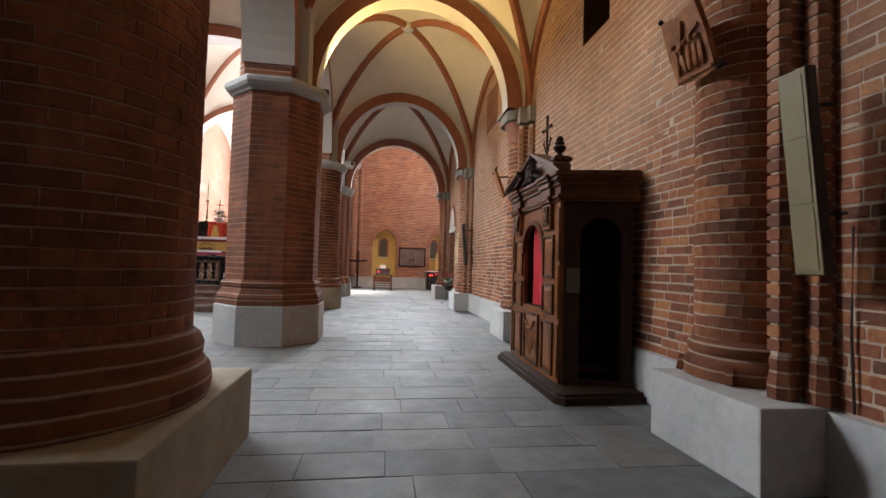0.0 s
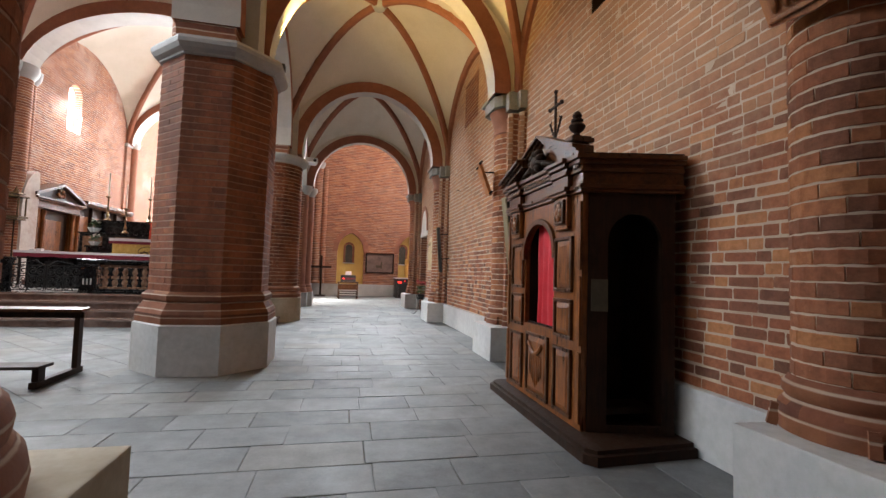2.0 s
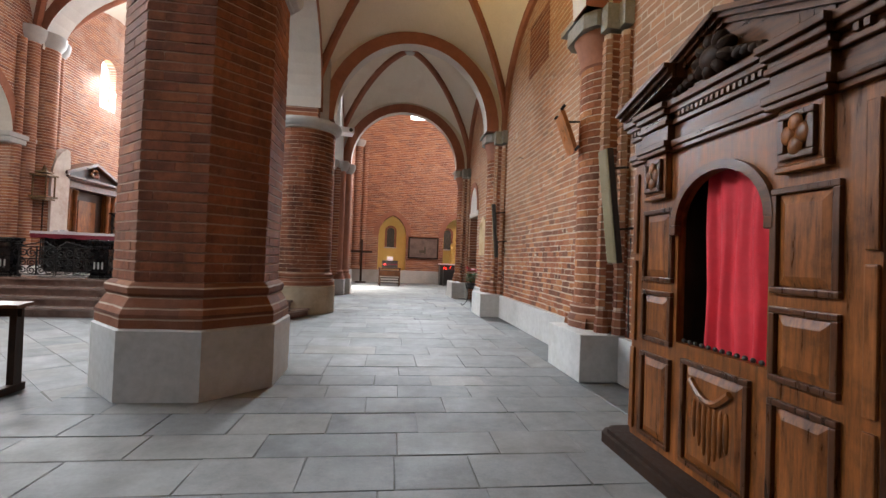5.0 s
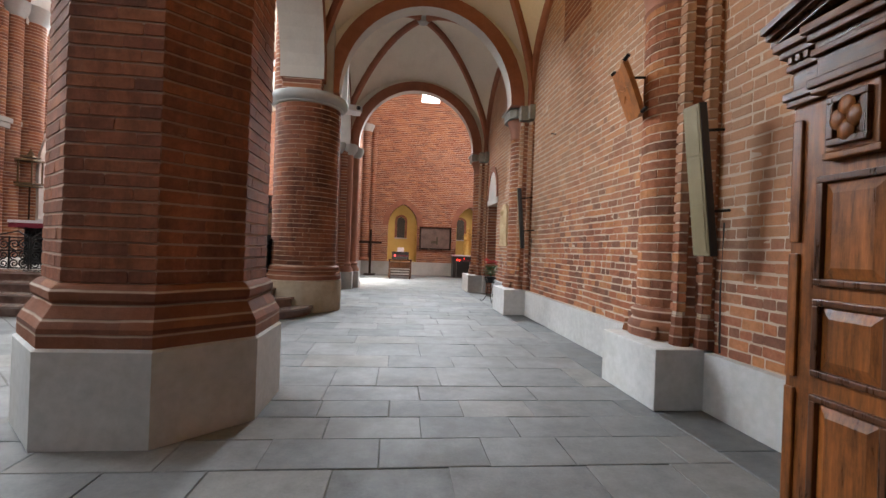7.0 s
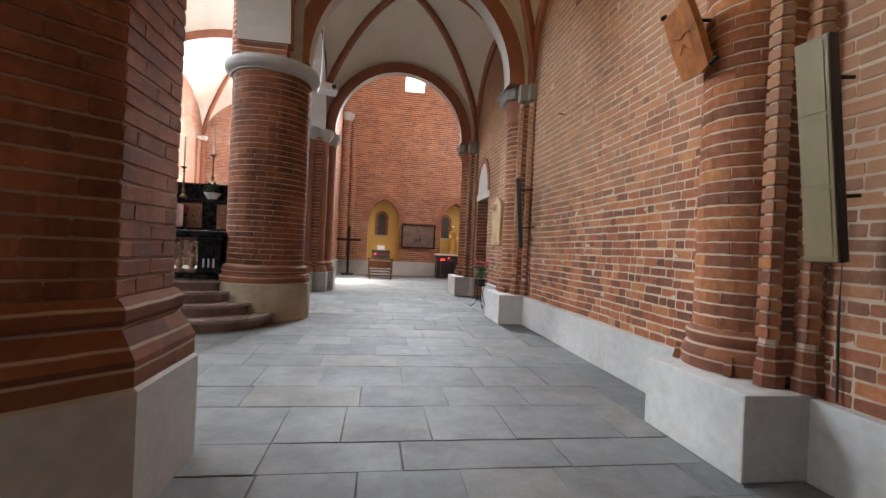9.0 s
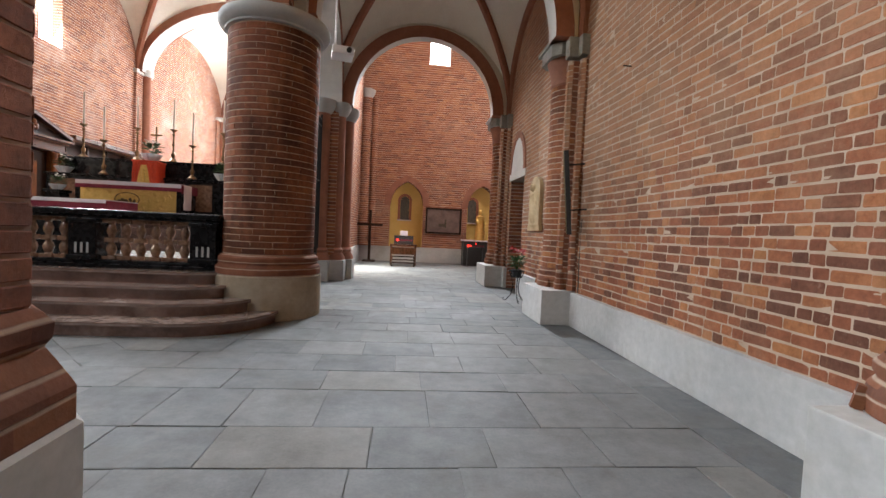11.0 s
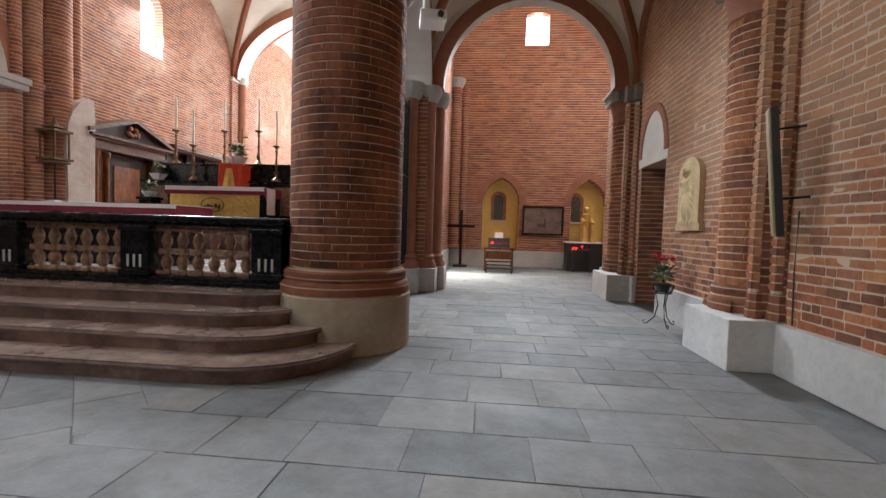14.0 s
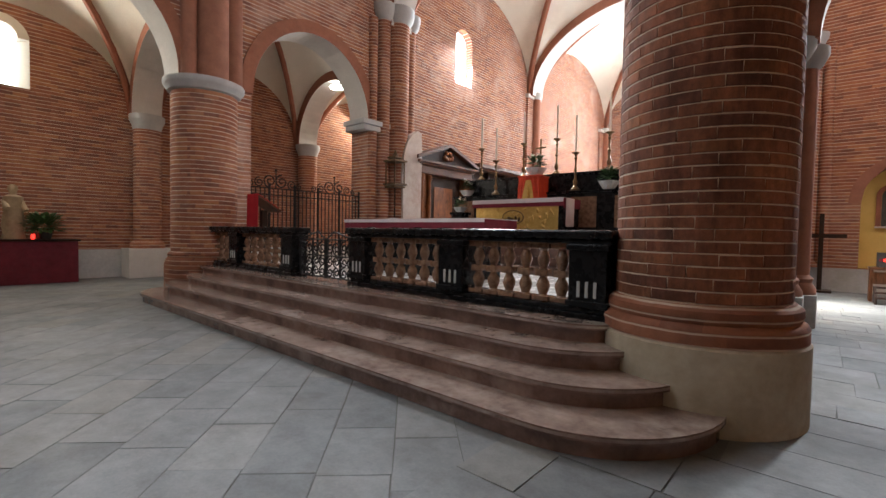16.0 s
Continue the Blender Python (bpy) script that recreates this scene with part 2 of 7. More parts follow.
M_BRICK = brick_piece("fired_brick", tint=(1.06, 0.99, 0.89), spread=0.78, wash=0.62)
M_PIER_BRICK = brick_piece("pier_brick", tint=(1.1, 1.0, 0.9), spread=0.42, soot=0.5)
M_SHAFT_BRICK = brick_piece("shaft_brick", tint=(1.08, 1.02, 0.86), spread=0.6, soot=0.25)
# darker copy of pier_brick: more soot, and the round pier's shade in the tint
M_ROUND_BRICK = brick_piece("shaded_pier_brick", tint=(0.86, 0.77, 0.7), spread=0.5, soot=0.6)
M_BASE = brick_field("base_brickwork", tint=(0.62, 0.58, 0.56))
M_FIELD = brick_field("brickwork")
# paler, less saturated brickwork for the chancel
M_CHANCEL = brick_field("pale_brickwork", tint=(1.14, 1.2, 1.26), lime_most=0.85)
M_MORTAR = surface("lime_mortar", (0.38, 0.285, 0.21), (0.53, 0.42, 0.325), 0.95, big=3.0, fine=90, relief=0.5)
M_PIER_MORTAR = surface("aged_mortar", (0.2, 0.1, 0.066), (0.44, 0.31, 0.24), 0.95, big=1.6, fine=90, relief=0.5)
M_DRESSED = surface("rubbed_brick", (0.24, 0.105, 0.068), (0.34, 0.15, 0.095), 0.85, big=4.0, fine=30, relief=0.4)
M_RIB = surface("rib_brick", (0.24, 0.095, 0.055), (0.33, 0.13, 0.075), 0.85, big=5.0, fine=30, relief=0.35)
M_PLASTER = surface("vault_plaster", (0.66, 0.62, 0.52), (0.74, 0.70, 0.61), 0.92, big=0.9, fine=30, relief=0.12, stain=(0.56, 0.51, 0.42))
M_WHITE = surface("white_plaster", (0.52, 0.51, 0.48), (0.63, 0.62, 0.58), 0.9, big=1.5, fine=30, relief=0.12)
M_PLINTH = surface("plinth_render", (0.39, 0.4, 0.4), (0.52, 0.525, 0.515), 0.85, big=1.1, fine=14, relief=0.2, stain=(0.32, 0.29, 0.23), grain=0.1)
M_PLINTH_OLD = surface("stained_render", (0.24, 0.19, 0.125), (0.43, 0.38, 0.3), 0.88, big=1.3, fine=14, relief=0.3, stain=(0.24, 0.2, 0.13), grain=0.1)
M_PATCH = surface("old_plaster", (0.42, 0.34, 0.29), (0.62, 0.58, 0.53), 0.9, big=2.0, fine=30, relief=0.3, stain=(0.34, 0.2, 0.14))
M_IMPOST = surface("weathered_impost", (0.2, 0.2, 0.175), (0.33, 0.33, 0.3), 0.85, big=5.0, fine=40, relief=0.35)
M_CAP = surface("capital_stone", (0.36, 0.375, 0.375), (0.47, 0.48, 0.47), 0.8, big=3.0, fine=40, relief=0.35)
M_SLAB = stone_slab("paving_stone")
M_JOINT = surface("joint_dirt", (0.06, 0.06, 0.055), (0.1, 0.1, 0.09), 0.95, big=3.0, fine=60)
M_MARBLE = surface("red_marble", (0.075, 0.04, 0.03), (0.24, 0.15, 0.12), 0.15, big=2.4, fine=25, relief=0.12, spec=0.6, stain=(0.34, 0.26, 0.22), grain=0.1)
# treads and nosings paler than the risers: wear, plus reflected light in the colour
M_TREAD = surface("worn_gleaming_marble", (0.13, 0.088, 0.072), (0.34, 0.26, 0.225), 0.11, big=3.2, fine=25, relief=0.1, spec=0.6, stain=(0.42, 0.36, 0.32), grain=0.1)
M_PALE = surface("pale_marble", (0.62, 0.61, 0.58), (0.74, 0.73, 0.7), 0.24, big=2.0, fine=25, relief=0.05)
M_BLACK = surface("black_marble", (0.004, 0.004, 0.0045), (0.01, 0.01, 0.011), 0.26, spec=0.22, big=3.0, fine=30, relief=0.04)
M_BALUSTER = surface("mottled_marble", (0.11, 0.058, 0.036), (0.32, 0.2, 0.13), 0.14, big=14.0, fine=50, relief=0.05)
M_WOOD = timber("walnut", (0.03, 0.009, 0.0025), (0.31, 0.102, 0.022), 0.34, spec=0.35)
M_MOULDING = timber("dark_walnut", (0.018, 0.006, 0.002), (0.105, 0.034, 0.009), 0.3, spec=0.4)
M_WOODH = timber("walnut_rail", (0.025, 0.008, 0.0025), (0.14, 0.046, 0.011), 0.33, axis=1, spec=0.35)
M_DARKWOOD = timber("dark_wood_and_shade", (0.012, 0.006, 0.004), (0.04, 0.018, 0.009), 0.55, spec=0.2)
M_IRON = surface("wrought_iron", (0.006, 0.006, 0.007), (0.016, 0.016, 0.016), 0.55, metal=0.0, spec=0.25, big=5, fine=60)
M_YELLOW = surface("ochre_plaster", (0.62, 0.44, 0.13), (0.72, 0.53, 0.18), 0.9, big=1.2, fine=30, relief=0.15)
M_SKY = glow("bright_sky", (0.94, 0.97, 1.0), 10.0)


# ---- building helpers ----
def finish(name, bm, mat, smooth=False):
    me = bpy.data.meshes.new(name)
    bmesh.ops.recalc_face_normals(bm, faces=bm.faces)
    if smooth:
        for f in bm.faces:
            f.smooth = True
    bm.to_mesh(me)
    bm.free()
    for m in (mat if isinstance(mat, (list, tuple)) else (mat,)):
        me.materials.append(m)
    if smooth:
        me.set_sharp_from_angle(angle=radians(38))
    return new(name, me)


def part(name, bm, mat, parent=None, label="", smooth=False, at=None):
    ob = finish(name, bm, mat, smooth)
    if parent is not None:
        ob.parent = parent
    if at is not None:
        ob.matrix_basis = at
    if label:
        tagged(ob, label=label)
    return ob


def thing(name, m, label, category, group="", kind=""):
    ob = new(name)
    ob.empty_display_size = 0.1
    ob.matrix_basis = m
    return tagged(ob, label, category, group, kind)


def structure(name, bm, mat, label, smooth=False):
    return tagged(finish(name, bm, mat, smooth), label=label, category=name.split("_")[0], kind="structure")


def box(bm, x0, x1, y0, y1, z0, z1, bevel=0.0, mi=0):
    v = [bm.verts.new((x, y, z)) for z in (z0, z1) for x, y in ((x0, y0), (x1, y0), (x1, y1), (x0, y1))]
    fs = [bm.faces.new([v[i] for i in q]) for q in ((3, 2, 1, 0), (4, 5, 6, 7), (0, 1, 5, 4), (1, 2, 6, 5), (2, 3, 7, 6), (3, 0, 4, 7))]
    for f in fs:
        f.material_index = mi
    if bevel:
        es = list({e for f in fs for e in f.edges})
        bmesh.ops.bevel(bm, geom=es, offset=bevel, segments=2, affect="EDGES", profile=0.6)
    return bm


def prism(bm, pts, z0, z1, mi=0):
    a = [bm.verts.new((x, y, z0)) for x, y in pts]
    b = [bm.verts.new((x, y, z1)) for x, y in pts]
    n = len(pts)
    fs = [bm.faces.new(a[::-1]), bm.faces.new(b)] + [bm.faces.new((a[i], a[(i + 1) % n], b[(i + 1) % n], b[i])) for i in range(n)]
    for f in fs:
        f.material_index = mi
    return bm


def slab_x(bm, pts, x0, x1):
    """An outline in y and z, thick along x."""
    a = [bm.verts.new((x0, y, z)) for y, z in pts]
    b = [bm.verts.new((x1, y, z)) for y, z in pts]
    n = len(pts)
    bm.faces.new(a[::-1]), bm.faces.new(b)
    for i in range(n):
        bm.faces.new((a[i], a[(i + 1) % n], b[(i + 1) % n], b[i]))
    return bm


def slab_y(bm, pts, y0, y1):
    a = [bm.verts.new((x, y0, z)) for x, z in pts]
    b = [bm.verts.new((x, y1, z)) for x, z in pts]
    n = len(pts)
    bm.faces.new(a[::-1]), bm.faces.new(b)
    for i in range(n):
        bm.faces.new((a[i], a[(i + 1) % n], b[(i + 1) % n], b[i]))
    return bm


def turned(bm, prof, n=24, cx=0.0, cy=0.0, phase=0.0, a0=0.0, a1=360.0, flat=False):
    """A profile of (radius, height) turned about an upright axis. flat: the radius is that of the flat sides."""
    full = abs(a1 - a0) > 359
    k = n if full else n + 1
    rows = []
    for r, z in prof:
        rr = r / math.cos(math.pi / n) if flat else r
        rows.append([bm.verts.new((cx + rr * math.cos(radians(phase + a0 + (a1 - a0) * i / n)), cy + rr * math.sin(radians(phase + a0 + (a1 - a0) * i / n)), z)) for i in range(k)])
    for lo, hi in zip(rows, rows[1:]):
        for i in range(n):
            j = (i + 1) % k
            bm.faces.new((lo[i], lo[j], hi[j], hi[i]))
    if full:
        bm.faces.new(rows[0][::-1]), bm.faces.new(rows[-1])
    return bm


def rod(bm, p, q, r, n=8, r2=None):
    p, q = Vector(p), Vector(q)
    m = (q - p).to_track_quat("Z", "Y").to_matrix().to_4x4()
    m.translation = p
    L = (q - p).length
    rows = []
    for z, rad in ((0, r), (L, r if r2 is None else r2)):
        rows.append([bm.verts.new(m @ Vector((rad * math.cos(2 * math.pi * i / n), rad * math.sin(2 * math.pi * i / n), z))) for i in range(n)])
    for i in range(n):
        bm.faces.new((rows[0][i], rows[0][(i + 1) % n], rows[1][(i + 1) % n], rows[1][i]))
    bm.faces.new(rows[0][::-1]), bm.faces.new(rows[1])
    return bm


def tube(bm, pts, r, n=6):
    """A bar bent along a line of points."""
    pts = [Vector(p) for p in pts]
    rows = []
    for i, p in enumerate(pts):
        d = (pts[min(i + 1, len(pts) - 1)] - pts[max(i - 1, 0)]).normalized()
        q = d.to_track_quat("Z", "Y").to_matrix()
        rows.append([bm.verts.new(p + q @ Vector((r * math.cos(2 * math.pi * k / n), r * math.sin(2 * math.pi * k / n), 0))) for k in range(n)])
    for a, b in zip(rows, rows[1:]):
        for k in range(n):
            bm.faces.new((a[k], a[(k + 1) % n], b[(k + 1) % n], b[k]))
    bm.faces.new(rows[0][::-1]), bm.faces.new(rows[-1])
    return bm


def wall(bm, axis, p0, p1, a, b, z0, z1, openings=(), pointed=False):
    """A wall that runs along y (axis 'y', between x = p0 and p1) or along x, from a to b. openings: (from, to, sill, springing, rise)."""
    cuts = {a, b}
    for c0, c1, zb, zs, rise in openings:
        cuts |= {c0 + (c1 - c0) * 0.5 * (1 - math.cos(math.pi * i / 20)) for i in range(21)} if rise else {c0, c1}
    cuts = sorted(c for c in cuts if a <= c <= b)
    for s, e in zip(cuts, cuts[1:]):
        m = (s + e) / 2
        solid = [(z0, z0, z1, z1)]
        for c0, c1, zb, zs, rise in openings:
            if c0 < m < c1:
                h = (c1 - c0) / 2

                def top(u):
                    k = abs(u - (c0 + c1) / 2) / h
                    if pointed:
                        return zs + rise * math.sqrt(max(0.0, 2.25 - (k + 0.5) ** 2)) / math.sqrt(2)
                    return zs + rise * math.sqrt(max(0.0, 1 - k ** 2))
                solid = [(top(s), top(e), z1, z1)] + ([(z0, z0, zb, zb)] if zb > z0 else [])
        for zl0, zl1, zh0, zh1 in solid:
            ring = ((s, zl0), (e, zl1), (e, zh1), (s, zh0))
            (slab_x if axis == "y" else slab_y)(bm, ring, p0, p1)
    return bm


def arch(bm, axis, p0, p1, c, zs, r, ring, rise=None, stilt=0.0, n=28, soffit=1):
    """A round arch that spans along x (axis 'x') about c, between y = p0 and p1; the soffit takes material 1."""
    rise = r if rise is None else rise
    rows = []
    for i in range(n + 1):
        t = math.pi * i / n
        row = []
        for k in (0.0, ring):
            u, z = c + (r + k) * math.cos(t), zs + stilt + (rise + k) * math.sin(t)
            for p in (p0, p1):
                row.append(bm.verts.new((u, p, z) if axis == "x" else (p, u, z)))
        rows.append(row)
    for lo, hi in zip(rows, rows[1:]):
        for q, mi in (((0, 1), soffit), ((1, 3), 0), ((3, 2), 0), ((2, 0), 0)):
            bm.faces.new((lo[q[0]], lo[q[1]], hi[q[1]], hi[q[0]])).material_index = mi
    for row in (rows[0], rows[-1]):
        bm.faces.new((row[0], row[1], row[3], row[2]))
    return bm


def vault(name, x0, x1, y0, y1, zs, he, hc, label, rib=0.075):
    """A cross vault on four corners: webs that rise to the middle, and diagonal ribs."""
    cx, cy, a, b = (x0 + x1) / 2, (y0 + y1) / 2, (x1 - x0) / 2, (y1 - y0) / 2

    def height(u, v):
        u, v = abs(u), abs(v)
        return zs + (he + (hc - he) * (1 - max(u, v) ** 2)) * math.sqrt(max(0.0, 1 - min(u, v) ** 2) if max(u, v) < 1 or min(u, v) < 1 else 0)

    bm = bmesh.new()
    N = 26
    st = [math.sin(math.pi / 2 * (2 * i / N - 1)) for i in range(N + 1)]
    for lift in (0.0, 0.22):
        g = [[bm.verts.new((cx + a * u, cy + b * v, height(u, v) + lift)) for v in st] for u in st]
        for i in range(N):
            for j in range(N):
                bm.faces.new((g[i][j], g[i + 1][j], g[i + 1][j + 1], g[i][j + 1]))
    ob = structure("ceiling_" + name, bm, M_PLASTER, label, smooth=True)
    bm = bmesh.new()
    for sx, sy in ((1, 1), (1, -1)):
        pts = []
        for i in range(41):
            u = math.sin(math.pi / 2 * (i / 20 - 1))
            pts.append((cx + a * u * sx, cy + b * u * sy, height(u, u) - 0.02))
        band(bm, pts, rib)
    structure("trim_ribs_" + name, bm, M_RIB, "moulded red-brown brick ribs crossing under the vault")
    bm = bmesh.new()
    turned(bm, [(0.02, -0.16), (0.12, -0.13), (0.17, -0.04), (0.15, 0.06)], 20, cx, cy)
    for v in bm.verts:
        v.co.z += zs + hc - 0.02
    structure("trim_boss_" + name, bm, M_CAP, "round carved stone boss where the ribs meet", smooth=True)
    return ob


def band(bm, pts, w, deep=None):
    """A rib of chamfered section that hangs along a curve."""
    deep = w * 1.3 if deep is None else deep
    pts = [Vector(p) for p in pts]
    rows = []
    for i, p in enumerate(pts):
        d = (pts[min(i + 1, len(pts) - 1)] - pts[max(i - 1, 0)]).normalized()
        side = d.cross(Vector((0, 0, 1)))
        side = side.normalized() if side.length > 0.02 else Vector((1, 0, 0))
        up = side.cross(d).normalized()
        rows.append([bm.verts.new(p + side * s * w + up * h * deep) for s, h in ((-1, 0.6), (-1, -0.4), (-0.5, -1), (0.5, -1), (1, -0.4), (1, 0.6))])
    for a, b in zip(rows, rows[1:]):
        for k in range(6):
            bm.faces.new((a[k], a[(k + 1) % 6], b[(k + 1) % 6], b[k]))
    return bm


# ---- the large structure ----
RX = 2.62          # face of the aisle's outer brick wall
FAR = 25.2         # end wall of the aisle chapel
COURSE = 0.088

bm = bmesh.new()
box(bm, -17, 7, -11, 37, -0.4, -0.008)
structure("floor", bm, M_JOINT, "dark dirt-filled joints under the grey stone paving")

# outer wall of the aisle, with the high blind recess and the doorway
bm = bmesh.new()
wall(bm, "y", RX + 0.0035, RX + 0.9, -8, 20.0, 0, 8.2, [(16.25, 17.45, 0, 2.62, 0), (5.2, 5.95, 4.45, 5.4, 0)])
bmesh.ops.remove_doubles(bm, verts=bm.verts, dist=1e-4)
structure("wall_aisle", bm, M_MORTAR, "thick brick aisle wall laid in pale lime mortar")
# dark sheets in place of shade deep in the doorway and the high recess
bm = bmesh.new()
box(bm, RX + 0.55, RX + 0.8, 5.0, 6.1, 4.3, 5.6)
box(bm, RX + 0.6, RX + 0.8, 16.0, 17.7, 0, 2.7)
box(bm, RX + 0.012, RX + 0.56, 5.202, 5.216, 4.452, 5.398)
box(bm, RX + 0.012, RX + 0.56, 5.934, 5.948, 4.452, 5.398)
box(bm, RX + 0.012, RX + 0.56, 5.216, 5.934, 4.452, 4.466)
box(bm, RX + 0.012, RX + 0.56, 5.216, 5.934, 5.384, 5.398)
structure("wall_recess", bm, M_DARKWOOD, "dark back and lining that stand in for shade in doorway and high recess")

bm = bmesh.new()
box(bm, RX + 0.012, RX + 0.62, 16.252, 16.262, 0, 2.61)
box(bm, RX + 0.012, RX + 0.62, 17.438, 17.448, 0, 2.61)
structure("wall_door_reveal", bm, M_FIELD, "brick reveal of the doorway")
bm = bmesh.new()
for a, b in ((-8, 16.25), (17.45, 20.0)):
    box(bm, 2.55, RX + 0.02, a, b, 0, 0.5, 0.008)
structure("baseboard_aisle", bm, M_PLINTH, "pale grey rendered plinth along the foot of the brick wall")

bm = bmesh.new()
box(bm, RX - 0.007, RX + 0.02, 10.55, 11.6, 4.86, 5.9, 0.004)
structure("wall_blind_window", bm, M_BASE, "walled-up window filled with darker brick high on the wall")

# chapel at the aisle's end
bm = bmesh.new()
wall(bm, "x", FAR, FAR + 0.9, -3.4, 6.2, 0, 11.0, [(-0.5, 0.86, 0.62, 2.35, 0.98), (2.72, 4.0, 0.0, 2.35, 0.95), (0.88, 1.72, 8.15, 9.2, 0.12)], pointed=True)
bmesh.ops.remove_doubles(bm, verts=bm.verts, dist=1e-4)
structure("wall_chapel_end", bm, M_FIELD, "tall brick end wall with two pointed niches and a bright window")
bm = bmesh.new()
wall(bm, "y", -2.4, -1.75, 19.1, FAR, 0, 11.0, [(20.9, 22.0, 0.0, 2.2, 0.5)])
structure("wall_chapel_side", bm, M_FIELD, "brick side wall of the chapel beside the chancel")
bm = bmesh.new()
wall(bm, "y", 5.3, 6.2, 19.0, FAR, 0, 11.0)
wall(bm, "x", 19.1, 20.0, RX + 0.9, 5.3, 0, 11.0)
structure("wall_chapel_outer", bm, M_FIELD, "brick outer wall of the chapel")
bm = bmesh.new()
box(bm, -3.4, 6.2, 17.2, FAR + 0.9, 11.0, 11.3)
structure("ceiling_chapel", bm, M_PLASTER, "plain plaster ceiling high over the chapel")
bm = bmesh.new()
box(bm, -1.75, -0.5, FAR - 0.05, FAR + 0.01, 0, 0.62, 0.006)
box(bm, -0.5, 2.72, FAR - 0.05, FAR + 0.01, 0, 0.62, 0.006)
box(bm, -1.75, -1.7, 22.0, FAR - 0.05, 0, 0.62)
structure("baseboard_chapel", bm, M_PLINTH, "pale rendered plinth along the chapel walls")
bm = bmesh.new()
for x0, x1 in ((-0.5, 0.86), (2.72, 4.0)):
    box(bm, x0 - 0.05, x1 + 0.05, FAR + 0.5, FAR + 0.62, 0, 3.5)
    box(bm, x0, x0 + 0.012, FAR + 0.012, FAR + 0.5, 0.0, 2.35)
    box(bm, x1 - 0.012, x1, FAR + 0.012, FAR + 0.5, 0.0, 2.35)
structure("wall_niches", bm, M_YELLOW, "ochre yellow plaster lining of the pointed niches")
bm = bmesh.new()
box(bm, 0.88, 1.72, FAR + 0.3, FAR + 0.34, 8.15, 9.34)
structure("backdrop_chapel", bm, M_SKY, "bright sky outside the chapel window")
for cx, w in ((0.18, 1.36), (3.36, 1.28)):
    bm = bmesh.new()
    rim = []
    for i in range(-14, 15):
        k = i / 14
        for add in (0.0, 0.26):
            r = w / 2 + add
            rim.append((cx + k * r, 2.35 + (0.97 + add) * math.sqrt(max(0.0, 2.25 - (abs(k) + 0.5) ** 2)) / math.sqrt(2)))
    for i in range(28):
        slab_y(bm, [rim[2 * i], rim[2 * i + 2], rim[2 * i + 3], rim[2 * i + 1]], FAR - 0.004, FAR + 0.06)
    bmesh.ops.remove_doubles(bm, verts=bm.verts, dist=1e-4)
    structure("trim_niche", bm, M_DRESSED, "red brick voussoirs round a pointed niche")

bm = bmesh.new()
turned(bm, [(0.3, 0.62), (0.3, 0.7), (0.22, 0.8), (0.22, 6.6)], 20, -1.6, FAR + 0.02)
turned(bm, [(0.14, 0.62), (0.14, 6.6)], 16, -1.24, FAR + 0.04)
structure("trim_corner_shaft", bm, M_FIELD, "slender brick shafts in the chapel corner", smooth=True)
bm = bmesh.new()
turned(bm, [(0.22, 6.6), (0.32, 6.8), (0.33, 6.92)], 20, -1.6, FAR + 0.02)
structure("trim_corner_capital", bm, M_CAP, "stone capital of a corner shaft", smooth=True)

# ---- pilasters of the outer wall ----
PILASTERS = ((2.45, 3.5), (7.83, 8.78), (13.1, 14.1), (17.6, 18.8))
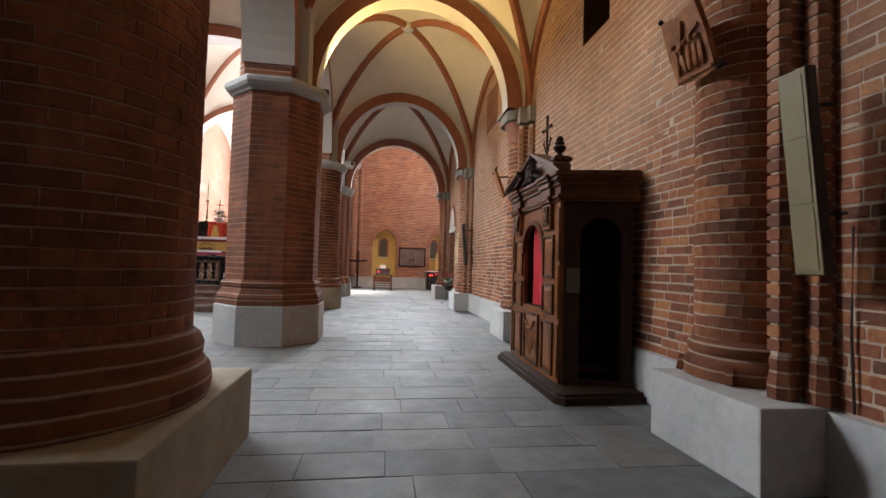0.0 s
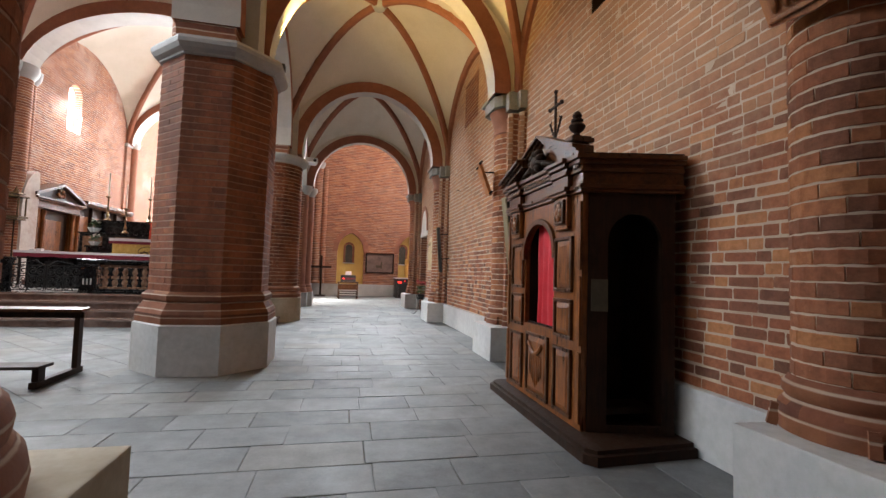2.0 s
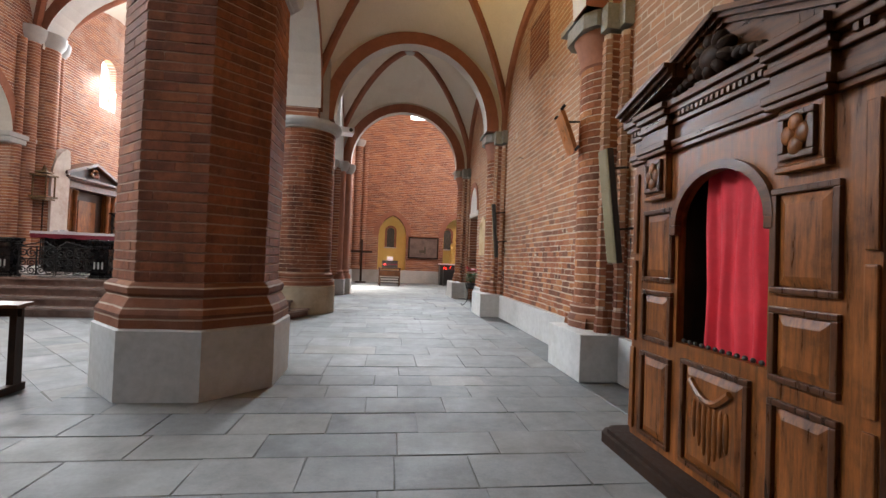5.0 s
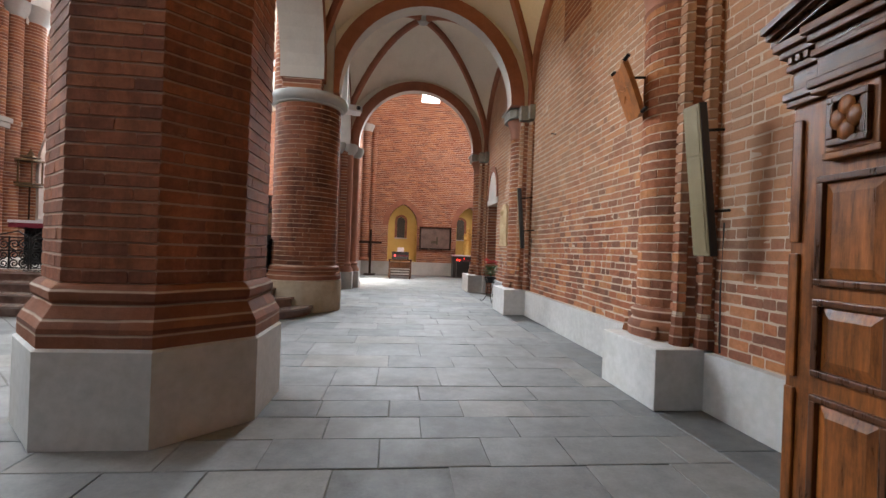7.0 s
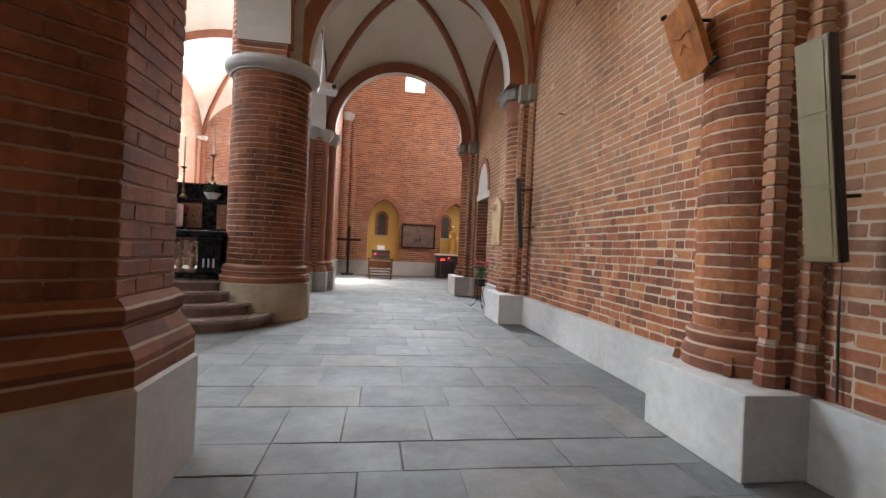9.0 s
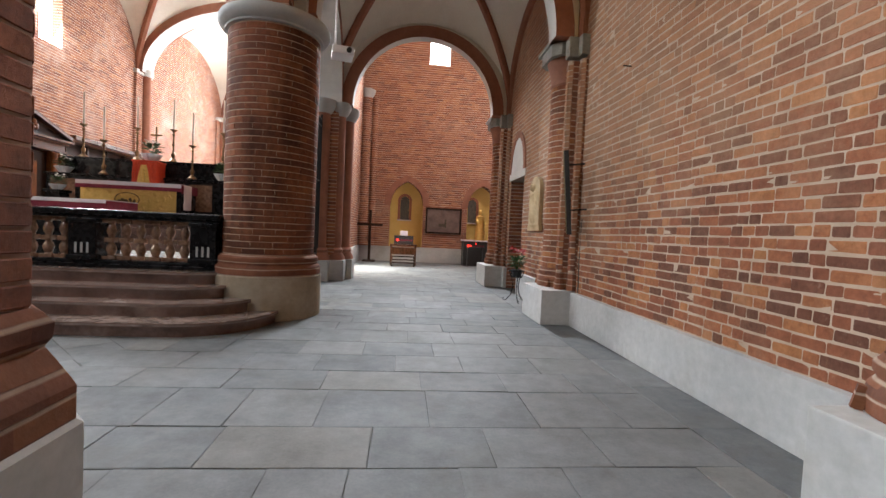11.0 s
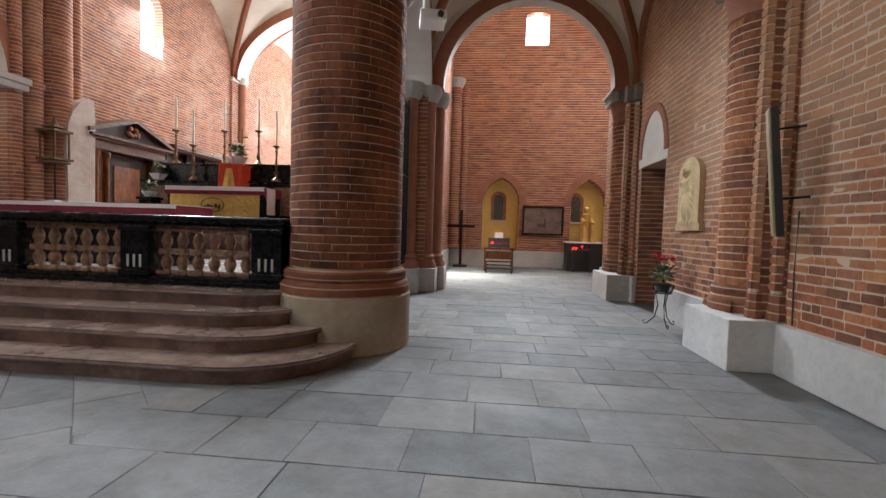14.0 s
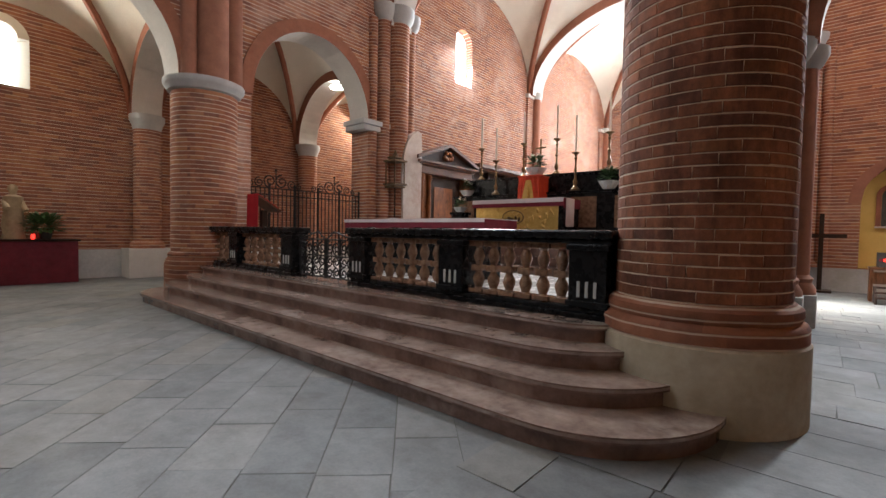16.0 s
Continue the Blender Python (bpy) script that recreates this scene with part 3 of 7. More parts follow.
for y0, y1 in PILASTERS:
    cy, hy = (y0 + y1) / 2, (y1 - y0) / 2
    sy = y1 - 0.31
    bm = bmesh.new()
    box(bm, 2.11, RX + 0.03, y0, y1, 0, 0.52, 0.012)
    structure("plinth_pilaster", bm, M_PLINTH, "grey rendered plinth block under a brick wall shaft")
    bm = bmesh.new()
    turned(bm, [(0.375, 0.522), (0.38, 0.62), (0.37, 0.66), (0.345, 0.69), (0.335, 0.70), (0.355, 0.73), (0.355, 0.77), (0.335, 0.79), (0.315, 0.82)], 40, RX + 0.02, sy, a0=88, a1=272)
    for s in (-1, 1):
        bmesh.ops.create_cube(bm, size=1.0, matrix=pose(RX - 0.285, sy + s * 0.25, 0.585, 0, 12, s * -42) @ Matrix.Diagonal((0.05, 0.045, 0.125, 1)))
    for dx, dy in ((-0.17, hy - 0.19), (-0.03, hy - 0.06)):
        turned(bm, [(0.088, 0.522), (0.088, 0.63), (0.08, 0.66), (0.07, 0.72), (0.08, 0.75), (0.068, 0.79)], 8, RX + dx, cy - dy, phase=22.5)
    structure("trim_pilaster_base", bm, M_BASE, "moulded brick base of a wall shaft", smooth=True)
    bm = bmesh.new()
    turned(bm, [(0.312, 3.7), (0.33, 3.73), (0.318, 3.76), (0.325, 3.86), (0.36, 4.0), (0.4, 4.11)], 40, RX + 0.02, sy, a0=88, a1=272)
    structure("trim_pilaster_cushion", bm, M_DRESSED, "rubbed brick cushion flaring under the stone impost", smooth=True)
    bm = bmesh.new()
    prism(bm, [(RX + 0.02, sy - 0.37), (RX - 0.3, sy - 0.37), (RX - 0.41, sy - 0.24), (RX - 0.41, sy + 0.24), (RX - 0.3, sy + 0.37), (RX + 0.02, sy + 0.37)], 4.112, 4.3)
    prism(bm, [(RX + 0.02, sy - 0.4), (RX - 0.44, sy - 0.4), (RX - 0.44, sy + 0.4), (RX + 0.02, sy + 0.4)], 4.3, 4.36)
    for q in (-1,):
        for dx, dy in ((-0.17, hy - 0.19), (-0.03, hy - 0.06)):
            box(bm, RX + dx - 0.085, RX + 0.02, cy + q * dy - 0.08, cy + q * dy + 0.08, 4.0 if dx < -0.1 else 4.004, 4.297, 0.012)
    structure("trim_pilaster_capital", bm, M_IMPOST, "plain weathered grey stone impost of a wall shaft")

# ---- piers between aisle and nave ----
PIERS = {"pier_west": (-1.83, 2.85), "pier_octagonal": (-1.89, 8.02), "pier_round": (-1.93, 13.5)}
bm = bmesh.new()
box(bm, -2.63, -1.03, 2.05, 3.65, 0, 0.5, 0.012)
structure("plinth_west", bm, M_PLINTH_OLD, "square rendered plinth under the round brick pier")
bm = bmesh.new()
turned(bm, [(0.82, 0), (0.82, 0.595), (0.8, 0.61)], 8, -1.89, 8.02, 22.5, flat=True)
structure("plinth_octagonal", bm, M_PLINTH, "eight-sided rendered plinth, grey and buff")
bm = bmesh.new()
turned(bm, [(0.75, 0), (0.75, 0.585), (0.73, 0.6)], 48, -1.93, 13.5)
structure("plinth_round", bm, M_PLINTH_OLD, "round rendered plinth, stained buff", smooth=True)
bm = bmesh.new()
turned(bm, [(0.74, 0.5), (0.75, 0.58), (0.735, 0.66), (0.69, 0.72), (0.70, 0.78), (0.68, 0.84), (0.635, 0.88)], 48, -1.83, 2.85)
structure("trim_west_base", bm, M_BASE, "rounded moulded brick base of the pier", smooth=True)
bm = bmesh.new()
turned(bm, [(0.80, 0.612), (0.80, 0.73), (0.79, 0.75), (0.745, 0.83), (0.72, 0.87), (0.74, 0.9), (0.745, 0.95), (0.715, 0.985), (0.695, 1.0)], 8, -1.89, 8.02, 22.5, flat=True)
structure("trim_octagonal_base", bm, M_BASE, "stepped moulded brick base of the eight-sided pier")
bm = bmesh.new()
turned(bm, [(0.735, 0.602), (0.735, 0.70), (0.72, 0.73), (0.685, 0.75), (0.70, 0.79), (0.695, 0.84), (0.645, 0.88)], 48, -1.93, 13.5)
structure("trim_round_base", bm, M_BASE, "moulded brick base of the round pier", smooth=True)
for n, flat, (cx, cy) in ((48, False, PIERS["pier_west"]), (8, True, PIERS["pier_octagonal"]), (48, False, PIERS["pier_round"])):
    r = 0.69 if flat else 0.64
    bm = bmesh.new()
    turned(bm, [(r, 3.98), (r + 0.03, 3.985), (r + 0.035, 4.01), (r + 0.09, 4.04), (r + 0.125, 4.09), (r + 0.13, 4.14), (r + 0.105, 4.185), (r + 0.06, 4.2)], n, cx, cy, 22.5 if flat else 0, flat=flat)
    structure("trim_capital", bm, M_CAP, "grey stone ring capital of a pier", smooth=not flat)
    # dosserets above the capital: plastered towards the aisle, brick shaft towards the nave
    bm = bmesh.new()
    box(bm, cx + 0.06, cx + 0.5, cy - 0.38, cy + 0.38, 4.2, 6.5)
    structure("wall_pier_top", bm, M_CAP, "pale plastered pier above the capital")
    bm = bmesh.new()
    turned(bm, [(0.26, 4.2), (0.26, 9.0)], 16, cx - 0.43, cy)
    for q in (-1, 1):
        turned(bm, [(0.15, 4.2), (0.15, 9.0)], 12, cx - 0.1, cy + q * 0.3)
        turned(bm, [(0.11, 4.2), (0.11, 9.0)], 10, cx - 0.36, cy + q * 0.3)
    structure("trim_nave_shaft", bm, M_FIELD, "red brick shafts rising on the nave side", smooth=True)

# pier at the chapel's entrance: half shafts on a wall end
bm = bmesh.new()
box(bm, -2.4, -1.62, 17.75, 19.1, 0.5, 4.2)
structure("wall_chancel_pier", bm, M_FIELD, "brick wall end between chancel and chapel")
for x, y, r in ((-1.52, 18.45, 0.2), (-1.62, 17.95, 0.15), (-2.0, 17.72, 0.2)):
    bm = bmesh.new()
    turned(bm, [(r, 0.8), (r, 4.0)], 20, x, y)
    structure("trim_wall_shaft", bm, M_DRESSED, "slender red brick wall shaft", smooth=True)
    bm = bmesh.new()
    turned(bm, [(r + 0.09, 0.5), (r + 0.09, 0.58), (r + 0.03, 0.68), (r + 0.05, 0.74), (r, 0.8)], 20, x, y)
    structure("trim_shaft_base", bm, M_DRESSED, "moulded brick base of a slender shaft", smooth=True)
    bm = bmesh.new()
    box(bm, x - r - 0.1, x + r + 0.1, y - r - 0.1, y + r + 0.1, 0, 0.5, 0.012)
    structure("plinth_shaft", bm, M_PLINTH, "narrow rendered plinth block")
    bm = bmesh.new()
    turned(bm, [(r, 4.0), (r + 0.06, 4.08), (r + 0.12, 4.2), (r + 0.12, 4.32)], 20, x, y)
    structure("trim_shaft_capital", bm, M_CAP, "pale stone cushion capital of a slender shaft", smooth=True)

# ---- transverse arches and vaults of the aisle ----
ACX, AR = 0.42, 1.74
BAYS = (-2.6, 2.9, 8.42, 13.6, 18.2)
for y, deep in zip(BAYS[1:], (0.72, 0.36, 0.34, 0.28)):
    bm = bmesh.new()
    arch(bm, "x", y - 0.36, y - 0.36 + deep, ACX, 4.3, AR, 0.28, rise={8.42: 1.92, 13.6: 1.86}.get(y, 1.78))
    structure("arch_aisle", bm, (M_RIB, M_WHITE), "round brick transverse arch with a plastered soffit")
    bm = bmesh.new()
    arch(bm, "x", y - 0.3, y + 0.3, ACX, 4.3, AR + 0.29, 0.75, rise=2.06, soffit=0)
    structure("wall_arch_fill", bm, M_PLASTER, "plastered spandrel over a transverse arch")
for i, (a, b) in enumerate(zip(BAYS, BAYS[1:])):
    vault("aisle_bay_%d" % (i + 1), -1.84, RX + 0.02, a + 0.3, b - 0.3, 4.3, 2.12, 3.0, "cream plastered cross vault of the aisle")
    bm = bmesh.new()
    cy, h = (a + b) / 2, (b - a) / 2 - 0.3
    band(bm, [(RX - 0.03, cy + h * math.cos(math.pi * k / 28), 4.3 + 2.06 * math.sin(math.pi * k / 28)) for k in range(29)], 0.075, 0.09)
    structure("trim_wall_rib_%d" % (i + 1), bm, M_RIB, "brick rib where vault and wall meet")

# arcade towards the nave and the nave's upper wall
bm = bmesh.new()
ops = [(-1.7, 2.2, 0, 4.4, 1.95), (3.5, 7.32, 0, 4.4, 1.95), (8.72, 12.86, 0, 4.4, 1.95), (14.15, 17.7, 0, 4.3, 1.85)]
wall(bm, "y", -2.3, -1.6, -8, 17.75, 4.2, 11.5, ops)
bmesh.ops.remove_doubles(bm, verts=bm.verts, dist=1e-4)
structure("wall_arcade", bm, M_FIELD, "brick arcade wall between aisle and nave")
for c0, c1, zb, zs, rise in ops:
    bm = bmesh.new()
    arch(bm, "y", -2.35, -1.55, (c0 + c1) / 2, zs, (c1 - c0) / 2 - 0.02, 0.28, rise=rise - 0.02)
    structure("arch_arcade", bm, (M_RIB, M_WHITE), "round brick arcade arch with a white plastered soffit")

# ---- chancel, nave and the far aisle ----
LX = -10.9
bm = bmesh.new()
wall(bm, "y", LX - 0.7, LX, 13.7, 19.3, 0.0, 12.5, [(14.05, 17.35, 0, 4.35, 1.85)])
wall(bm, "y", LX - 0.7, LX, 19.3, 34.5, 0, 12.5, [(21.13, 22.03, 6.5, 7.95, 0.45)])
wall(bm, "x", 34.5, 35.2, LX - 0.7, -1.6, 0, 12.5, [(-6.95, -5.85, 5.8, 8.2, 0.55)])
wall(bm, "y", -2.4, -1.75, FAR, 34.5, 0, 12.5, [(27.0, 28.0, 6.3, 7.75, 0.45)])
wall(bm, "y", -2.4, -1.75, 17.75, 19.1, 4.2, 12.5)
wall(bm, "y", -2.4, -1.75, 19.1, FAR, 11.0, 12.5)
bmesh.ops.remove_doubles(bm, verts=bm.verts, dist=1e-4)
structure("wall_chancel", bm, M_CHANCEL, "tall pale brick chancel walls with round-headed windows")
# the right window is unseen, added for the fill lamp there
for nm, c in (("left", (LX - 0.34, LX - 0.3, 21.13, 22.03)), ("right", (-1.72, -1.66, 26.7, 28.3))):
    bm = bmesh.new()
    box(bm, *c, 6.0, 8.6)
    structure("backdrop_" + nm, bm, M_SKY, "bright sky outside a chancel window")
bm = bmesh.new()
box(bm, -7.4, -5.4, 35.3, 35.36, 5.5, 9.0)
structure("backdrop_apse", bm, M_SKY, "bright sky outside the apse window")
bm = bmesh.new()
arch(bm, "y", LX - 0.75, LX + 0.05, 15.7, 4.35, 1.63, 0.3, rise=1.83)
structure("arch_chancel_side", bm, (M_RIB, M_WHITE), "round brick arch with a plastered soffit beside the chancel")
for y in (18.35, 26.3):
    bm = bmesh.new()
    arch(bm, "x", y - 0.4, y + 0.4, -6.65, 7.2, 4.0, 0.45, rise=2.72)
    structure("arch_chancel", bm, (M_RIB, M_WHITE), "wide brick chancel arch with a white soffit")
vault("chancel_bay_1", LX, -2.4, 18.7, 26.0, 7.2, 3.0, 4.6, "cream plastered vault of the chancel", rib=0.1)
vault("chancel_bay_2", LX, -2.4, 26.6, 34.5, 7.2, 3.0, 4.6, "cream plastered vault of the apse", rib=0.1)
vault("crossing", LX, -2.3, 11.0, 18.0, 7.2, 3.2, 5.0, "cream plastered vault over the crossing", rib=0.1)
vault("nave_bay_1", LX, -2.3, 3.0, 11.0, 7.2, 3.2, 5.0, "cream plastered vault of the nave", rib=0.1)
vault("nave_bay_2", LX, -2.3, -8.0, 3.0, 7.2, 3.2, 5.0, "cream plastered vault of the nave", rib=0.1)
for y in (26.3, 34.1):
    bm = bmesh.new()
    box(bm, LX, LX + 0.1, y - 0.5, y + 0.34, 0.6, 7.1)
    structure("trim_chancel_pilaster", bm, M_CHANCEL, "flat brick pilaster strip on the chancel wall")
    bm = bmesh.new()
    for dy, rr, dx in ((0.1, 0.17, 0.16), (0.42, 0.1, 0.06)):
        turned(bm, [(rr, 0.6), (rr, 7.1)], 18, LX + dx, y + dy)
    structure("trim_chancel_shaft", bm, M_RIB, "slender brick shafts against the chancel wall", smooth=True)
    bm = bmesh.new()
    box(bm, LX, LX + 0.16, y - 0.56, y + 0.36, 7.102, 7.26, 0.02)
    for dy, rr, dx in ((0.1, 0.17, 0.16), (0.42, 0.1, 0.06)):
        turned(bm, [(rr, 7.1), (rr + 0.06, 7.2), (rr + 0.08, 7.3), (rr + 0.08, 7.36)], 18, LX + dx, y + dy)
    structure("trim_chancel_capital", bm, M_WHITE, "white stone capitals of chancel shafts", smooth=True)
# compound pier at the chancel's entrance
bm = bmesh.new()
for x, y, r in ((LX + 0.1, 18.35, 0.34), (LX + 0.05, 17.85, 0.2), (LX + 0.05, 18.85, 0.2), (LX + 0.0, 17.5, 0.14)):
    turned(bm, [(r, 0.5), (r, 7.3)], 20, x, y)
structure("trim_crossing_pier", bm, M_FIELD, "clustered red brick shafts of the crossing pier", smooth=True)
bm = bmesh.new()
for x, y, r in ((LX + 0.1, 18.35, 0.34), (LX + 0.05, 17.85, 0.2), (LX + 0.05, 18.85, 0.2)):
    turned(bm, [(r, 7.3), (r + 0.1, 7.45), (r + 0.14, 7.62), (r + 0.14, 7.75)], 20, x, y)
box(bm, LX - 0.66, LX + 0.16, 17.08, 18.1, 4.15, 4.3, 0.03)
box(bm, LX - 0.7, LX + 0.2, 17.04, 18.14, 4.3, 4.44, 0.015)
structure("trim_crossing_capital", bm, M_CAP, "grey stone capitals of the crossing pier", smooth=True)
bm = bmesh.new()
slab_x(bm, [(18.27, 0.6), (19.0, 0.6), (19.03, 3.85), (19.0, 4.3), (18.86, 4.36), (18.62, 4.2), (18.42, 3.95), (18.29, 3.6), (18.24, 3.0), (18.28, 2.2)], LX, LX + 0.5)
structure("trim_plaster_patch", bm, M_PATCH, "remnant of old white plaster on the crossing pier")

# round pier across the nave
CLX, CLY = -11.2, 13.2
bm = bmesh.new()
turned(bm, [(0.75, 0), (0.75, 0.6), (0.72, 0.7), (0.68, 0.76), (0.69, 0.82), (0.64, 0.88)], 40, CLX, CLY)
structure("plinth_far_pier", bm, M_BASE, "moulded brick base of the far round pier", smooth=True)
bm = bmesh.new()
turned(bm, [(0.63, 0.88), (0.63, 4.13)], 40, CLX, CLY)
structure("pier_far", bm, M_FIELD, "round brick pier beyond the altar steps", smooth=True)
bm = bmesh.new()
turned(bm, [(0.64, 4.12), (0.69, 4.15), (0.7, 4.18), (0.75, 4.25), (0.77, 4.28), (0.77, 4.37)], 40, CLX, CLY)
structure("trim_far_capital", bm, M_CAP, "pale grey ring capital of the far pier", smooth=True)
bm = bmesh.new()
turned(bm, [(0.3, 4.37), (0.3, 11)], 16, CLX + 0.4, CLY)
turned(bm, [(0.15, 4.37), (0.15, 11)], 12, CLX + 0.4, CLY + 0.45)
turned(bm, [(0.15, 4.37), (0.15, 11)], 12, CLX + 0.4, CLY - 0.45)
structure("trim_far_shafts", bm, M_DRESSED, "red brick shafts over the far pier", smooth=True)
bm = bmesh.new()
fops = [(-1.7, 2.2, 0, 4.4, 1.95), (3.5, 7.3, 0, 4.4, 1.95), (8.7, 12.6, 0, 4.4, 1.95)]
wall(bm, "y", LX - 0.7, LX, -8, 13.7, 4.38, 12.5, fops)
bmesh.ops.remove_doubles(bm, verts=bm.verts, dist=1e-4)
structure("wall_far_arcade", bm, M_FIELD, "brick arcade wall across the nave")
for c0, c1, zb, zs, rise in fops:
    bm = bmesh.new()
    arch(bm, "y", LX - 0.75, LX + 0.05, (c0 + c1) / 2, zs, (c1 - c0) / 2 - 0.02, 0.28, rise=rise - 0.02)
    structure("arch_far_arcade", bm, (M_RIB, M_WHITE), "round brick arch across the nave with a white soffit")
for y in (2.85, 8.0):
    bm = bmesh.new()
    turned(bm, [(0.75, 0), (0.75, 0.6), (0.63, 0.88), (0.63, 4.0), (0.8, 4.26), (0.8, 4.38)], 32, CLX, y)
    structure("pier_far_row", bm, M_FIELD, "round brick pier across the nave", smooth=True)

# outer wall of the far aisle, its shafts and vaults
FX = -15.7
bm = bmesh.new()
wall(bm, "y", FX - 0.8, FX, -8, 24, 0, 9, [(9.95, 10.97, 4.6, 5.75, 0.5), (2.5, 3.5, 4.6, 6.3, 0.5), (20.5, 21.5, 4.6, 6.3, 0.5)])
wall(bm, "x", 23.2, 24.0, FX, LX - 0.7, 0, 9)
structure("wall_far_aisle", bm, M_FIELD, "brick wall of the far aisle with deep windows")
bm = bmesh.new()
# only the window at 10.4 is known; the other two are added
for y in (10.4, 3.0, 21.0):
    box(bm, FX - 0.5, FX - 0.46, y - 0.5, y + 0.5, 4.6, 6.8)
structure("backdrop_far_aisle", bm, M_SKY, "bright sky outside the far aisle's windows")
bm = bmesh.new()
for y0, y1 in ((10.965, 10.74), (9.955, 10.18)):
    prism(bm, [(FX - 0.002, y0), (FX - 0.45, y0), (FX - 0.45, y1)], 4.6, 6.26)
slab_y(bm, [(FX - 0.002, 4.602), (FX - 0.45, 4.602), (FX - 0.45, 4.72)], 9.96, 10.96)
arch(bm, "y", FX - 0.45, FX - 0.003, 10.46, 5.75, 0.3, 0.2, rise=0.3, soffit=0)
structure("trim_window_reveal", bm, M_PLASTER, "splayed white plaster reveal of the far aisle window")
bm = bmesh.new()
box(bm, FX - 0.01, FX + 0.05, -8, 23.2, 0, 0.75)
structure("baseboard_far_aisle", bm, M_PLINTH, "pale rendered plinth of the far aisle wall")
for y in (2.9, 8.0, 13.3, 18.3):
    bm = bmesh.new()
    box(bm, FX, FX + 0.75, y - 0.55, y + 0.55, 0, 0.78, 0.012)
    structure("plinth_far_shaft", bm, M_WHITE, "white rendered plinth block in the far aisle")
    bm = bmesh.new()
    turned(bm, [(0.42, 0.78), (0.42, 0.9), (0.33, 1.0), (0.33, 4.0)], 24, FX + 0.3, y)
    structure("trim_far_shaft", bm, M_FIELD, "rounded brick wall shaft in the far aisle", smooth=True)
    bm = bmesh.new()
    turned(bm, [(0.33, 4.0), (0.36, 4.14), (0.41, 4.24), (0.42, 4.28), (0.42, 4.4)], 24, FX + 0.3, y)
    structure("trim_far_shaft_capital", bm, M_CAP, "pale stone capital of a far wall shaft", smooth=True)
    bm = bmesh.new()
    arch(bm, "x", y - 0.36, y + 0.36, (FX + LX - 0.7) / 2, 4.4, 1.75, 0.3, rise=1.85)
    structure("arch_far_aisle", bm, (M_RIB, M_WHITE), "brick transverse arch of the far aisle with white soffit")
for i, (a, b) in enumerate(((-2.6, 2.9), (2.9, 8.0), (8.0, 13.3), (13.3, 18.3), (18.3, 23.4))):
    vault("far_aisle_bay_%d" % (i + 1), FX, LX - 0.6, a + 0.3, b - 0.3, 4.4, 2.1, 3.0, "cream plastered cross vault of the far aisle")
# unseen wall and roof, added to close the interior to outside light
bm = bmesh.new()
wall(bm, "x", -9.0, -8.0, FX, RX + 0.9, 0, 12.5)
structure("wall_west", bm, M_FIELD, "unseen brick west wall closing the church")
bm = bmesh.new()
box(bm, FX - 0.8, 6.3, -9, 35.4, 12.6, 12.8)
structure("ceiling_roof", bm, M_DARKWOOD, "unseen roof closing the space above the vaults")

# ---- chancel platform and steps ----
STEP = 0.155


def rounded(x0, x1, y0, y1, r, n=12):
    pts = [(x1, y1), (x0, y1)]
    pts += [(x0 + r - r * math.cos(math.pi / 2 * i / n), y0 + r - r * math.sin(math.pi / 2 * i / n)) for i in range(n + 1)]
    pts += [(x1 - r + r * math.sin(math.pi / 2 * i / n), y0 + r - r * math.cos(math.pi / 2 * i / n)) for i in range(n + 1)]
    return pts


def stepped(name, x0, x1, y0, y1, r, z0, z1):
    bm = bmesh.new()
    prism(bm, rounded(x0 + 0.03, x1 - 0.03, y0 + 0.03, y1, r), z0, z1 - 0.045)
    prism(bm, rounded(x0, x1, y0, y1, r), z1 - 0.045, z1, 1)
    bmesh.ops.bevel(bm, geom=[e for e in bm.edges if abs(e.verts[0].co.z - e.verts[1].co.z) < 1e-6 and e.verts[0].co.z > z1 - 0.05 and len(e.link_faces) == 2], offset=0.012, segments=2, affect="EDGES")
    structure(name, bm, (M_MARBLE, M_TREAD), "worn red-brown marble altar step with a rounded end")


stepped("step_1", -11.38, -1.6, 11.83, 13.9, 1.0, 0, STEP)
stepped("step_2", -11.15, -1.85, 12.18, 13.9, 0.95, STEP, 2 * STEP)
stepped("step_3", -10.95, -2.1, 12.48, 13.9, 0.9, 2 * STEP, 3 * STEP)
stepped("step_4", -10.88, -2.3, 12.80, 34.4, 0.6, 3 * STEP, 4 * STEP)

bm = bmesh.new()
box(bm, -10.88, -2.41, 13.5, 34.4, 4 * STEP, 4 * STEP + 0.006)
structure("floor_chancel", bm, M_PALE, "pale polished marble floor of the chancel")


# ---- things: materials ----
M_RED = surface("red_cloth", (0.42, 0.008, 0.02), (0.55, 0.015, 0.03), 0.75, big=6.0, fine=120, relief=0.25)
M_CRIMSON = surface("crimson_cloth", (0.14, 0.008, 0.022), (0.22, 0.016, 0.038), 0.8, big=5.0, fine=120, relief=0.25)
M_LINEN = surface("white_linen", (0.62, 0.58, 0.62), (0.74, 0.71, 0.73), 0.85, big=5.0, fine=110, relief=0.25)
M_GOLD = surface("gilt", (0.55, 0.36, 0.10), (0.75, 0.53, 0.18), 0.42, metal=0.85, big=9.0, fine=40, relief=0.5, dist=0.01)
M_BRASS = surface("old_brass", (0.16, 0.1, 0.045), (0.3, 0.2, 0.1), 0.35, metal=0.8, big=6.0, fine=40, relief=0.1)
M_BRONZE = surface("dark_bronze", (0.06, 0.035, 0.014), (0.15, 0.09, 0.035), 0.5, metal=0.5, big=6.0, fine=40, relief=0.2)
